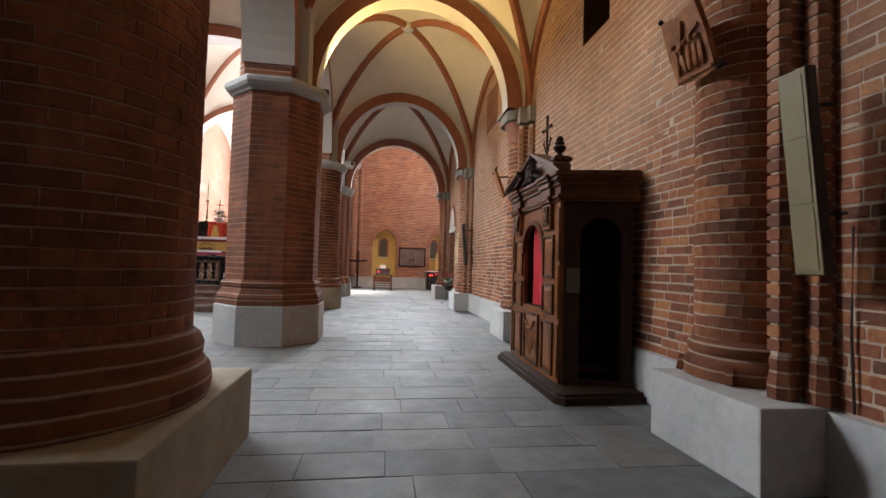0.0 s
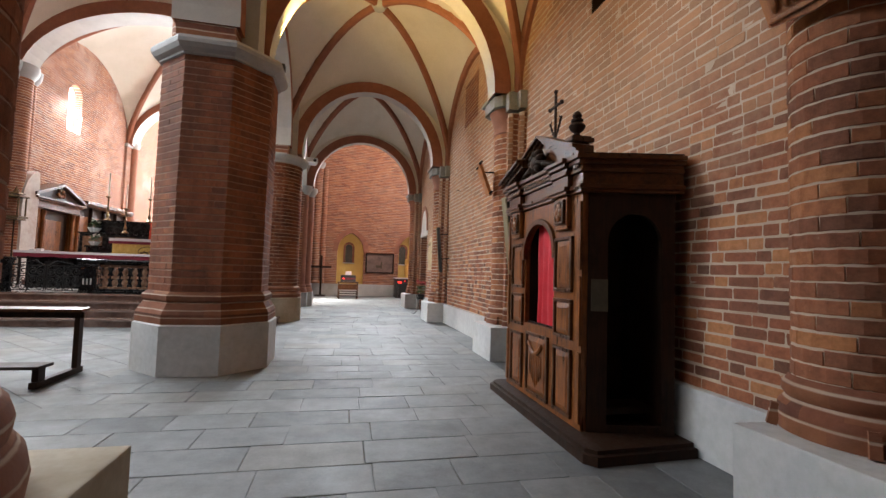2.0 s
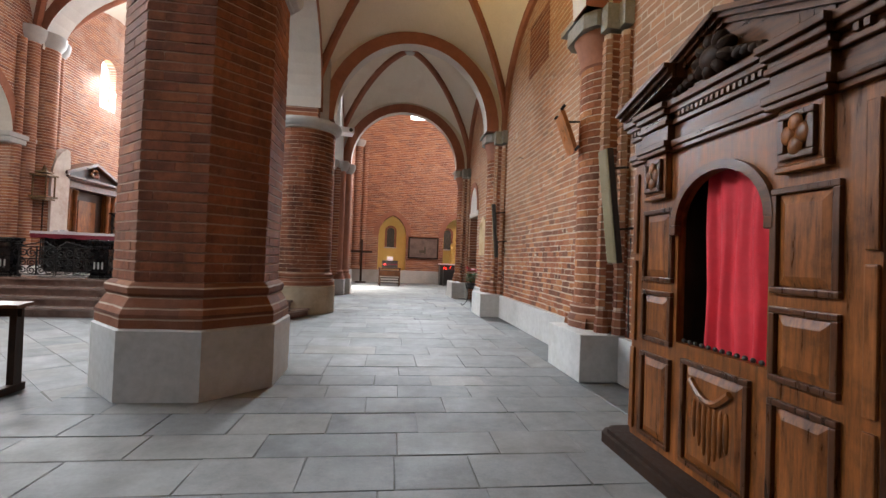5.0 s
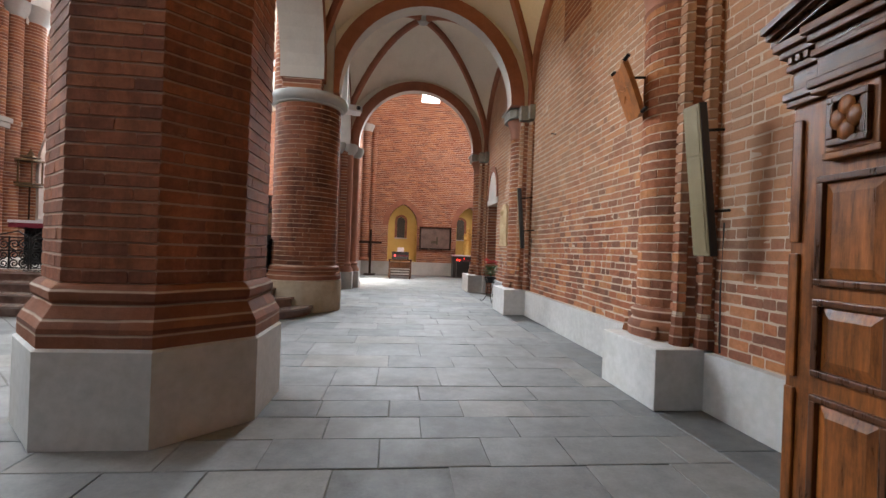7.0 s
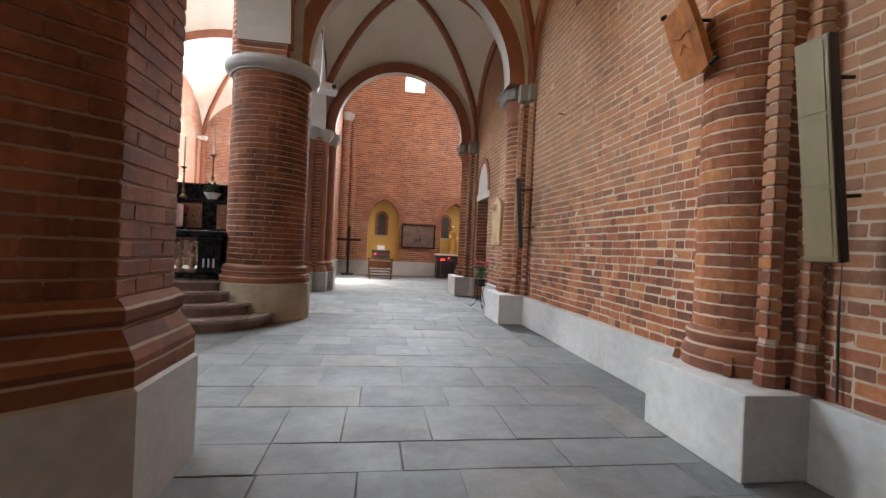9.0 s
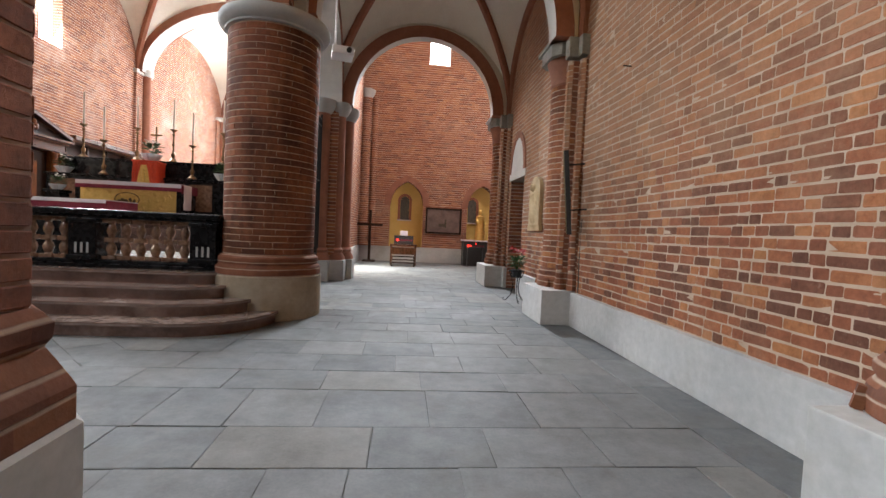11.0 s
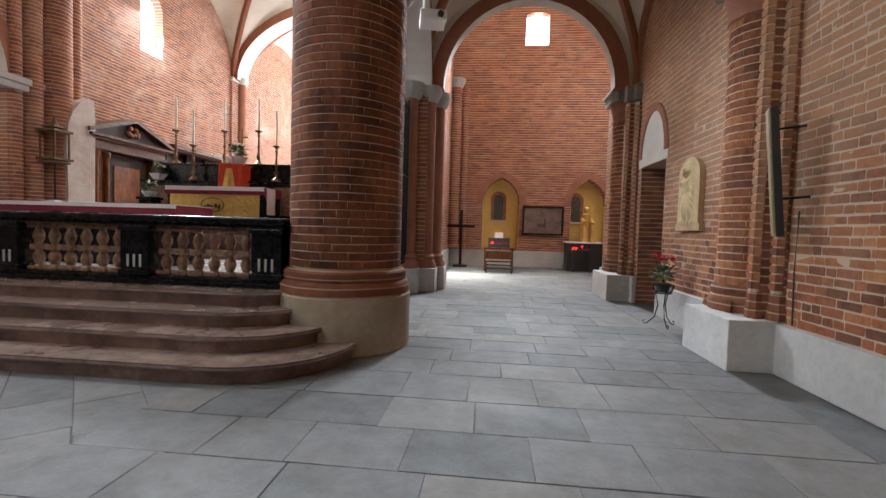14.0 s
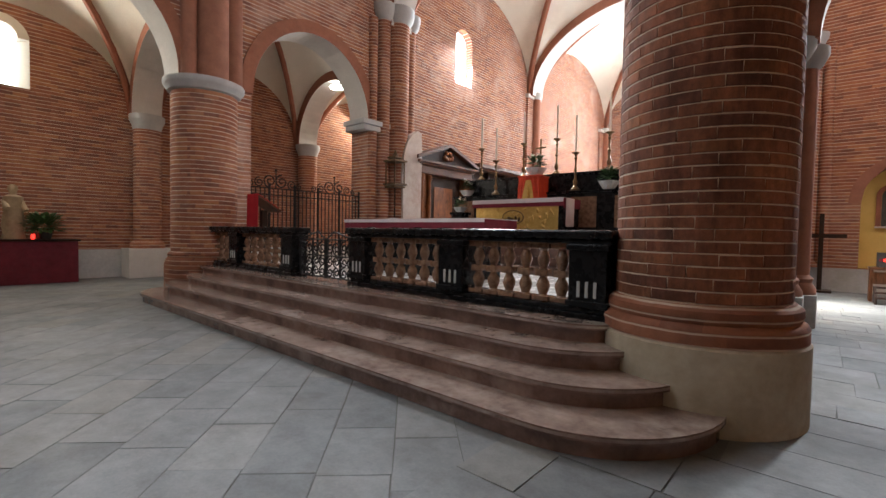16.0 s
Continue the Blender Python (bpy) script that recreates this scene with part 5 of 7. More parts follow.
def plant_stand():
    t = thing("plant_stand", pose(2.28, 15.2, 0), "wrought iron plant stand with potted poinsettia", "plant stand")
    bm = bmesh.new()
    for k in range(3):
        a = 2 * math.pi * k / 3 + 0.5
        c, s = math.cos(a), math.sin(a)
        tube(bm, [(r * c, r * s, z) for r, z in ((0.15, 0.62), (0.1, 0.5), (0.06, 0.32), (0.1, 0.14), (0.2, 0.03), (0.25, 0.02), (0.26, 0.06), (0.23, 0.07))], 0.009)
    part("leg", bm, M_IRON, t)
    bm = bmesh.new()
    for z, r in ((0.62, 0.15), (0.5, 0.11)):
        tube(bm, [(r * math.cos(2 * math.pi * k / 24), r * math.sin(2 * math.pi * k / 24), z) for k in range(25)], 0.009)
    for k in range(12):
        a = 2 * math.pi * k / 12
        tube(bm, [(0.11 * math.cos(a), 0.11 * math.sin(a), 0.5), (0.15 * math.cos(a), 0.15 * math.sin(a), 0.62)], 0.005)
    part("basket", bm, M_IRON, t)
    p = thing("poinsettia", pose(2.28, 15.2, 0.5), "potted poinsettia with red bracts in an iron stand", "plant")
    bm = bmesh.new()
    turned(bm, [(0.08, 0.01), (0.105, 0.14), (0.11, 0.15)], 20)
    part("pot", bm, M_DARK, p, smooth=True)
    rng = random.Random(3)
    bm = bmesh.new()
    leaf_spray(bm, (0, 0, 0.27), 70, 0.2, 0.11, rng)
    for k in range(8):
        rod(bm, (0, 0, 0.12), (rng.uniform(-0.12, 0.12), rng.uniform(-0.12, 0.12), 0.42), 0.006, 5)
    part("foliage", bm, M_LEAF, p)
    bm = bmesh.new()
    for k in range(5):
        a = 1.3 * k
        leaf_spray(bm, (0.1 * math.cos(a), 0.1 * math.sin(a), 0.47 + 0.03 * (k % 3)), 10, 0.09, 0.1, rng)
    part("bracts", bm, M_BRACT, p)


plant_stand()

# ---- doorway with lunette ----
bm = bmesh.new()
box(bm, RX - 0.015, RX + 0.3, 16.15, 17.55, 2.622, 2.78, 0.006)
structure("trim_door_lintel", bm, M_WHITE, "white plastered lintel over the doorway")
bm = bmesh.new()
pts = [(16.85 + 0.56 * math.cos(math.pi * k / 20), 2.782 + 0.78 * math.sin(math.pi * k / 20)) for k in range(21)]
slab_x(bm, pts, RX - 0.008, RX + 0.05)
structure("wall_lunette", bm, M_WHITE, "white plastered lunette above the doorway")
bm = bmesh.new()
arch(bm, "y", RX - 0.03, RX + 0.05, 16.85, 2.782, 0.555, 0.14, rise=0.775, soffit=0)
structure("trim_lunette", bm, M_DRESSED, "brick arch round the lunette")


def door():
    d = thing("door_1", pose(RX + 0.5, 16.85, 0), "dark wooden door standing deep in the doorway", "door", kind="structure")
    bm = bmesh.new()
    box(bm, 0, 0.05, -0.6, 0.6, 0.01, 2.6, 0.006)
    part("leaf", bm, M_DARKWOOD, d)
    for s in (-1, 1):
        for z0, z1 in ((0.2, 1.15), (1.35, 2.4)):
            framed_panel(d, s * 0.3, z0, z1, 0.44)


door()

# ---- chapel at the aisle's end ----


def niche_window(x):
    w = thing("niche_window", pose(x, FAR + 0.47, 1.75), "small round-headed leaded window with brick surround in a yellow niche", "window", kind="structure")
    bm = bmesh.new()
    arch(bm, "x", -0.02, 0.02, 0, 0.8, 0.19, 0.1, soffit=0)
    for s in (-1, 1):
        box(bm, s * 0.24 - 0.05, s * 0.24 + 0.05, -0.02, 0.02, 0, 0.8)
    part("surround", bm, M_RIB, w)
    bm = bmesh.new()
    slab_y(bm, [(-0.185, 0), (0.185, 0), (0.185, 0.8)] + [(0.185 * math.cos(math.pi * k / 10), 0.8 + 0.185 * math.sin(math.pi * k / 10)) for k in range(1, 10)] + [(-0.185, 0.8)], -0.004, 0.004)
    part("pane", bm, M_GLASS, w)
    bm = bmesh.new()
    box(bm, -0.3, 0.3, -0.06, 0.0, -0.05, -0.002, 0.006)
    part("sill", bm, M_WHITE, w)


niche_window(0.1)
niche_window(2.98)


def wall_painting():
    t = thing("wall_painting", pose(1.73, FAR - 0.003, 1.22), "large dark weathered painting in a brown frame on brick", "painting")
    bm = bmesh.new()
    for a, b, c, d in ((-0.75, 0.75, 0, 0.07), (-0.75, 0.75, 1.0, 1.07), (-0.75, -0.68, 0.07, 1.0), (0.68, 0.75, 0.07, 1.0)):
        box(bm, a, b, -0.07, 0, c, d, 0.01)
    part("frame", bm, M_DARKWOOD, t)
    bm = bmesh.new()
    box(bm, -0.68, 0.68, -0.03, 0, 0.07, 1.0)
    cv = part("canvas", bm, M_PICTURE, t)
    bm = bmesh.new()
    box(bm, -0.2, 0.1, -0.034, -0.03, 0.3, 0.42)
    box(bm, 0.05, 0.12, -0.035, -0.03, 0.25, 0.6)
    part("painted_shapes", bm, M_PAPER, cv)


wall_painting()


def standing_cross():
    t = thing("standing_cross", pose(-1.25, 24.6, 0), "tall dark wooden cross standing on the floor", "cross")
    bm = bmesh.new()
    box(bm, -0.25, 0.25, -0.25, 0.25, 0, 0.06, 0.01)
    part("foot", bm, M_DARKWOOD, t)
    bm = bmesh.new()
    box(bm, -0.05, 0.05, -0.04, 0.04, 0.06, 2.05, 0.006)
    part("upright", bm, M_DARKWOOD, t)
    bm = bmesh.new()
    box(bm, -0.5, 0.5, -0.035, 0.035, 1.42, 1.52, 0.006)
    part("crossbar", bm, M_DARKWOOD, t)


standing_cross()


def votive_stand():
    t = thing("votive_table", pose(0.1, 23.35, 0), "dark wooden votive table before the yellow niche", "table")
    bm = bmesh.new()
    box(bm, -0.5, 0.5, -0.22, 0.22, 0.72, 0.78, 0.01)
    part("tabletop", bm, M_MOULDING, t)
    for sx in (-1, 1):
        for sy in (-1, 1):
            bm = bmesh.new()
            box(bm, sx * 0.45 - 0.03, sx * 0.45 + 0.03, sy * 0.16 - 0.03, sy * 0.16 + 0.03, 0, 0.72, 0.006)
            part("leg", bm, M_MOULDING, t)
    bm = bmesh.new()
    box(bm, -0.44, 0.44, -0.18, 0.18, 0.4, 0.66, 0.006)
    part("drawer_box", bm, M_MOULDING, t)
    r = thing("candle_rack", pose(0.1, 23.4, 0.78), "black votive candle rack with one red light", "candle rack")
    bm = bmesh.new()
    for k in range(3):
        box(bm, -0.36, 0.36, -0.14 + 0.1 * k, -0.05 + 0.1 * k, 0, 0.12 + 0.1 * k, 0.006)
    part("tier", bm, M_DARK, r)
    for k in range(9):
        bm = bmesh.new()
        turned(bm, [(0.026, 0), (0.03, 0.06)], 10)
        part("votive_cup", bm, M_LAMP if k == 1 else M_CRIMSON, r, "lit red vigil light" if k == 1 else "", at=pose(-0.3 + 0.075 * k, -0.1, 0.122))
    bm = bmesh.new()
    box(bm, -0.14, 0.14, -0.02, 0.02, 0.2, 0.5, 0.01)
    part("notice_board", bm, M_LINEN, r, "white notice behind the candles", at=pose(0, 0.1, 0))
    k = thing("kneeler", pose(0.1, 22.75, 0), "low dark wooden kneeling bench", "kneeler")
    for z, y in ((0.22, 0.0), (0.12, -0.16), (0.32, 0.2)):
        bm = bmesh.new()
        box(bm, -0.42, 0.42, y - 0.07, y + 0.07, z, z + 0.04, 0.008)
        part("board", bm, M_DARKWOOD, k)
    for s in (-1, 1):
        bm = bmesh.new()
        slab_x(bm, [(-0.25, 0), (0.28, 0), (0.28, 0.36), (0.12, 0.36), (0.05, 0.26), (-0.08, 0.22), (-0.24, 0.12)], s * 0.4 - 0.02, s * 0.4 + 0.02)
        part("side", bm, M_DARKWOOD, k)


votive_stand()


def side_altar(m, w, label):
    t = thing("side_altar", m, label, "altar")
    bm = bmesh.new()
    box(bm, -w / 2, w / 2, -0.3, 0.3, 0.0, 0.98, 0.01)
    part("frontal", bm, M_MAROON if w > 1.5 else M_DARK, t)
    bm = bmesh.new()
    box(bm, -w / 2 - 0.04, w / 2 + 0.04, -0.34, 0.34, 0.982, 1.03, 0.01)
    part("top", bm, M_LINEN if w < 1.5 else M_DARKWOOD, t)
    bm = bmesh.new()
    turned(bm, [(0.03, 0), (0.035, 0.1), (0.03, 0.11)], 12)
    part("vigil_light", bm, M_LAMP, t, "lit red vigil light", smooth=True, at=pose(-0.1 if w < 1.5 else 0.2, -0.27, 0.8) if w < 1.5 else pose(0.3, -0.2, 1.032))


def votive_row(m):
    t = thing("votive_rack", m, "black rack with a row of small red votive cups", "candle rack")
    bm = bmesh.new()
    box(bm, -0.36, 0.36, -0.1, 0.1, 0, 0.05, 0.006)
    part("tray", bm, M_DARK, t)
    for leg in (-0.3, 0.3):
        bm = bmesh.new()
        box(bm, leg - 0.02, leg + 0.02, -0.08, 0.08, -0.72, 0.0, 0.004)
        part("leg", bm, M_DARK, t)
    for k in range(7):
        bm = bmesh.new()
        turned(bm, [(0.024, 0), (0.03, 0.07)], 10)
        part("votive_cup", bm, M_LAMP if k in (0, 1) else M_CRIMSON, t, "lit red vigil light" if k in (0, 1) else "", at=pose(-0.3 + 0.1 * k, 0, 0.051))


votive_row(pose(2.95, 24.05, 0.72))
side_altar(pose(3.1, 24.6, 0), 1.2, "dark side altar with red vigil light in a niche")


def figure(name, m, h, label, mat):
    """A draped standing statue, kept plain."""
    bm = bmesh.new()
    k = h / 1.2
    turned(bm, [(0.2 * k, 0), (0.2 * k, 0.06 * k), (0.17 * k, 0.1 * k), (0.19 * k, 0.3 * k), (0.15 * k, 0.6 * k), (0.17 * k, 0.82 * k), (0.16 * k, 0.93 * k), (0.06 * k, 0.98 * k), (0.055 * k, 1.0 * k), (0.085 * k, 1.07 * k), (0.08 * k, 1.15 * k), (0.03 * k, 1.2 * k)], 18)
    for v in bm.verts:
        v.co.x *= 1 + 0.12 * math.sin(9 * math.atan2(v.co.y, v.co.x) + 3 * v.co.z)
        v.co.y *= 0.8
    rod(bm, (0.14 * k, 0, 0.82 * k), (0.2 * k, -0.16 * k, 0.62 * k), 0.05 * k)
    rod(bm, (-0.14 * k, 0, 0.82 * k), (-0.1 * k, -0.2 * k, 0.66 * k), 0.05 * k)
    return tagged(part(name, bm, mat, at=m, smooth=True), label, "statue")


figure("gilded_statue", pose(3.2, 24.75, 1.032), 1.25, "small gilded statue on the dark side altar", M_GOLD)

# ---- ceiling projector and iron gate at the chapel's entrance ----


def projector():
    t = thing("projector", pose(-1.4, 15.8, 4.66) @ pose(0, 0, 0, 0, 0, 12), "white projector hanging from the arcade arch", "projector")
    bm = bmesh.new()
    box(bm, -0.12, 0.3, -0.24, 0.2, 0, 0.16, 0.025)
    part("housing", bm, M_WHITEP, t)
    bm = bmesh.new()
    rod(bm, (0.2, -0.24, 0.08), (0.2, -0.27, 0.08), 0.05, 16)
    part("lens", bm, M_DARK, t)
    bm = bmesh.new()
    rod(bm, (-0.05, 0, 0.16), (-0.05, 0, 1.5), 0.02)
    rod(bm, (-0.05, 0, 1.45), (-0.4, 0, 1.52), 0.02)
    part("arm", bm, M_WHITEP, t)


projector()


def scroll(bm, c, r, flip, axis, turns=1.6, bar=0.009, n=26):
    """A flat iron volute; axis: the flat lies across 'x' or 'y'."""
    pts = []
    for k in range(n + 1):
        f = k / n
        a = flip * (math.pi / 2 + 2 * math.pi * turns * f)
        rr = r * (1 - 0.82 * f)
        u, w = rr * math.cos(a), rr * math.sin(a)
        pts.append((c[0], c[1] + u, c[2] + w) if axis == "x" else (c[0] + u, c[1], c[2] + w))
    tube(bm, pts, bar, 5)


def iron_grille(m, length, height, label, crest=True):
    t = thing("iron_grille", m, label, "grille", "chapel grilles")
    n = int(length / 0.11)
    for k in range(n + 1):
        bm = bmesh.new()
        rod(bm, (0, 0, 0), (0, 0, height - (0.0 if k % 6 else -0.12)), 0.014 if k % 6 else 0.03, 6)
        part("bar", bm, M_IRON, t, at=pose(0, length * k / n, 0))
    for z in (0.06, height * 0.55, height - 0.16, height):
        bm = bmesh.new()
        box(bm, -0.012, 0.012, 0, length, z - 0.014, z + 0.014)
        part("rail", bm, M_IRON, t)
    if crest:
        for c in range(max(1, int(length / 1.5))):
            mid = length * (c + 0.5) / max(1, int(length / 1.5))
            bm = bmesh.new()
            for s in (-1, 1):
                scroll(bm, (0, mid + s * 0.15, height + 0.17), 0.17, s, "x", bar=0.017)
                scroll(bm, (0, mid + s * 0.42, height + 0.12), 0.12, -s, "x", bar=0.015)
                scroll(bm, (0, mid + s * 0.62, height + 0.08), 0.08, s, "x", bar=0.013)
            rod(bm, (0, mid, height), (0, mid, height + 0.44), 0.014)
            bmesh.ops.create_uvsphere(bm, u_segments=8, v_segments=6, radius=0.03, matrix=pose(0, mid, height + 0.44))
            part("crest", bm, M_IRON, t)
    return t


iron_grille(pose(LX - 0.35, 14.0, 0.0), 3.35, 2.35, "tall black wrought iron grille with scrolled crest")
iron_grille(pose(-1.98, 16.2, 0.62), 1.45, 3.2, "tall black iron gate leaf folded beside the pier", crest=False)


# ---- pew in the nave ----
def pew(m):
    t = thing("pew", m, "dark wooden pew with kneeling board on stone floor", "pew", "pews in the nave")
    L = 3.2
    for x in (0.0, -L):
        bm = bmesh.new()
        slab_x(bm, [(-0.03, 0.0), (0.06, 0.0), (0.05, 0.74), (-0.03, 0.75)], x - 0.028, x + 0.028)
        part("end_post", bm, M_DARKWOOD, t)
        bm = bmesh.new()
        box(bm, x - 0.035, x + 0.035, -0.75, 0.1, 0.0, 0.07, 0.008)
        part("foot", bm, M_DARKWOOD, t)
        bm = bmesh.new()
        box(bm, x - 0.03, x + 0.03, -0.72, -0.6, 0.07, 0.2, 0.006)
        part("block", bm, M_DARKWOOD, t)
    bm = bmesh.new()
    slab_x(bm, [(-0.1, 0.735), (0.08, 0.75), (0.08, 0.78), (-0.1, 0.765)], -L - 0.08, 0.08)
    part("book_rest", bm, M_WOODH, t)
    bm = bmesh.new()
    box(bm, -L - 0.04, 0.06, -0.02, 0.01, 0.655, 0.728, 0.006)
    part("back_board", bm, M_DARKWOOD, t)
    bm = bmesh.new()
    box(bm, -L - 0.05, 0.05, -0.76, -0.5, 0.2, 0.235, 0.008)
    part("kneeling_board", bm, M_DARKWOOD, t)
    return t


bench = pew(pose(-3.2, 7.5, 0))
copy_thing(bench, pose(-3.5, 6.35, 0))


# ---- altar rail ----
def baluster_mesh():
    """Two bulbs between square blocks."""
    bm = bmesh.new()
    turned(bm, [(0.05, 0.04), (0.04, 0.06), (0.056, 0.1), (0.066, 0.14), (0.056, 0.18), (0.036, 0.215), (0.036, 0.235)], 16)
    turned(bm, [(0.036, 0.295), (0.038, 0.315), (0.054, 0.355), (0.062, 0.39), (0.052, 0.43), (0.034, 0.475), (0.045, 0.5)], 16)
    box(bm, -0.085, 0.085, -0.07, 0.07, 0, 0.045, 0.006)
    box(bm, -0.062, 0.062, -0.06, 0.06, 0.232, 0.298, 0.01)
    box(bm, -0.085, 0.085, -0.07, 0.07, 0.495, 0.54, 0.006)
    ob = finish("baluster", bm, M_BALUSTER, True)
    me = ob.data
    bpy.data.objects.remove(ob)
    return me


BALUSTER = baluster_mesh()


def altar_rail(x0, x1, posts, counts, label):
    t = thing("altar_rail", pose(0, 13.22, 4 * STEP), label, "balustrade", "altar rails")
    bm = bmesh.new()
    box(bm, x0, x1, -0.15, 0.15, 0, 0.05, 0.008)
    box(bm, x0 + 0.02, x1 - 0.02, -0.12, 0.12, 0.05, 0.1, 0.012)
    part("base", bm, M_BLACK, t)
    bm = bmesh.new()
    box(bm, x0 - 0.02, x1 + 0.02, -0.14, 0.14, 0.66, 0.70, 0.01)
    box(bm, x0 - 0.04, x1 + 0.04, -0.17, 0.17, 0.7, 0.78, 0.02)
    part("handrail", bm, M_BLACK, t)
    for p in posts:
        bm = bmesh.new()
        box(bm, p - 0.17, p + 0.17, -0.135, 0.135, 0.1, 0.66, 0.008)
        box(bm, p - 0.19, p + 0.19, -0.155, 0.155, 0.1, 0.16, 0.01)
        box(bm, p - 0.19, p + 0.19, -0.155, 0.155, 0.6, 0.655, 0.01)
        po = part("post", bm, M_BLACK, t)
        for k in (-1, 0, 1):
            bm = bmesh.new()
            box(bm, p + k * 0.075 - 0.014, p + k * 0.075 + 0.014, -0.142, -0.134, 0.19, 0.33, 0.003)
            part("inlay", bm, M_CAP, po, "pale marble strip")
    for (a, b), n in zip(zip(posts, posts[1:]), counts):
        a, b = a + 0.2, b - 0.2
        for k in range(n):
            ob = new("baluster", BALUSTER)
            ob.parent = t
            ob.matrix_basis = pose(a + (b - a) * (k + 0.5) / n, 0, 0.105)
        bm = bmesh.new()
        box(bm, a, b, -0.07, 0.07, 0.646, 0.659)
        part("soffit_strip", bm, M_BALUSTER, t)


altar_rail(-6.06, -2.52, (-5.88, -4.25, -2.7), (6, 6), "black marble altar rail with mottled brown balusters")
altar_rail(-11.35, -7.5, (-11.17, -9.6, -7.68), (5, 6), "black marble altar rail with mottled brown balusters")


def rail_gate():
    t = thing("rail_gate", pose(-6.78, 13.22, 4 * STEP), "low scrolled wrought iron gate between altar rails", "gate")
    for s in (-1, 1):
        bm = bmesh.new()
        for a in (0.02, 0.35, 0.68):
            rod(bm, (s * a, 0, 0.02), (s * a, 0, 0.62), 0.016, 6)
        for z in (0.04, 0.36, 0.6):
            rod(bm, (s * 0.02, 0, z), (s * 0.68, 0, z), 0.012, 6)
        leaf = part("leaf_frame", bm, M_IRON, t)
        bm = bmesh.new()
        for zc, r in ((0.12, 0.085), (0.275, 0.085), (0.475, 0.1)):
            for u in (0.1, 0.26, 0.44, 0.6):
                scroll(bm, (s * u, 0, zc), r, 1 if u in (0.1, 0.44) else -1, "y", bar=0.012)
        tube(bm, [(s * 0.02, 0, 0.6), (s * 0.2, 0, 0.72), (s * 0.45, 0, 0.66), (s * 0.68, 0, 0.6)], 0.012)
        part("scrollwork", bm, M_IRON, leaf)


rail_gate()

# ---- altars ----
PZ = 4 * STEP
bm = bmesh.new()
for i in range(4):
    box(bm, -9.2 + 0.25 * i, -4.2 - 0.12 * i, 16.5 + 0.3 * i, 20.6, PZ + 0.156 * i, PZ + 0.156 * (i + 1), 0.012)
structure("step_high_altar", bm, M_MARBLE, "red-brown marble steps under the high altar")


def people_altar():
    t = thing("altar_table", pose(-6.68, 15.2, PZ), "front altar table with white linen over crimson cloth", "altar")
    bm = bmesh.new()
    box(bm, -1.5, 1.5, -0.3, 0.3, 0, 0.86, 0.02)
    part("body", bm, M_BLACK, t)
    bm = bmesh.new()
    box(bm, -1.66, 1.66, -0.42, 0.42, 0.862, 0.94, 0.01)
    part("tabletop", bm, M_BLACK, t)
    cl = thing("altar_cloth", pose(-6.68, 15.2, PZ + 0.94), "white linen and crimson cloth draped over the altar table", "cloth")
    bm = bmesh.new()
    box(bm, -1.69, 1.69, -0.45, 0.45, 0.004, 0.012)
    for i in range(40):
        x0 = -1.69 + 3.38 * i / 40
        x1 = x0 + 3.38 / 40
        d = 0.012 * math.sin(i * 0.9)
        slab_y(bm, [(x0, 0.004), (x1, 0.004), (x1, -0.13 + d), (x0, -0.13 + 0.012 * math.sin((i - 1) * 0.9))], -0.462, -0.452)
    for s in (-1, 1):
        box(bm, s * 1.695 - 0.004, s * 1.695 + 0.004, -0.45, 0.45, -0.14, 0.004)
    bmesh.ops.remove_doubles(bm, verts=bm.verts, dist=1e-4)
    part("crimson_cloth", bm, M_CRIMSON, cl, "crimson cloth with wavy hem")
    bm = bmesh.new()
    box(bm, -1.7, 1.7, -0.47, 0.46, 0.014, 0.026, 0.004)
    box(bm, -1.7, 1.7, -0.472, -0.466, -0.035, 0.014)
    part("linen", bm, M_LINEN, cl, "white linen runner")


people_altar()


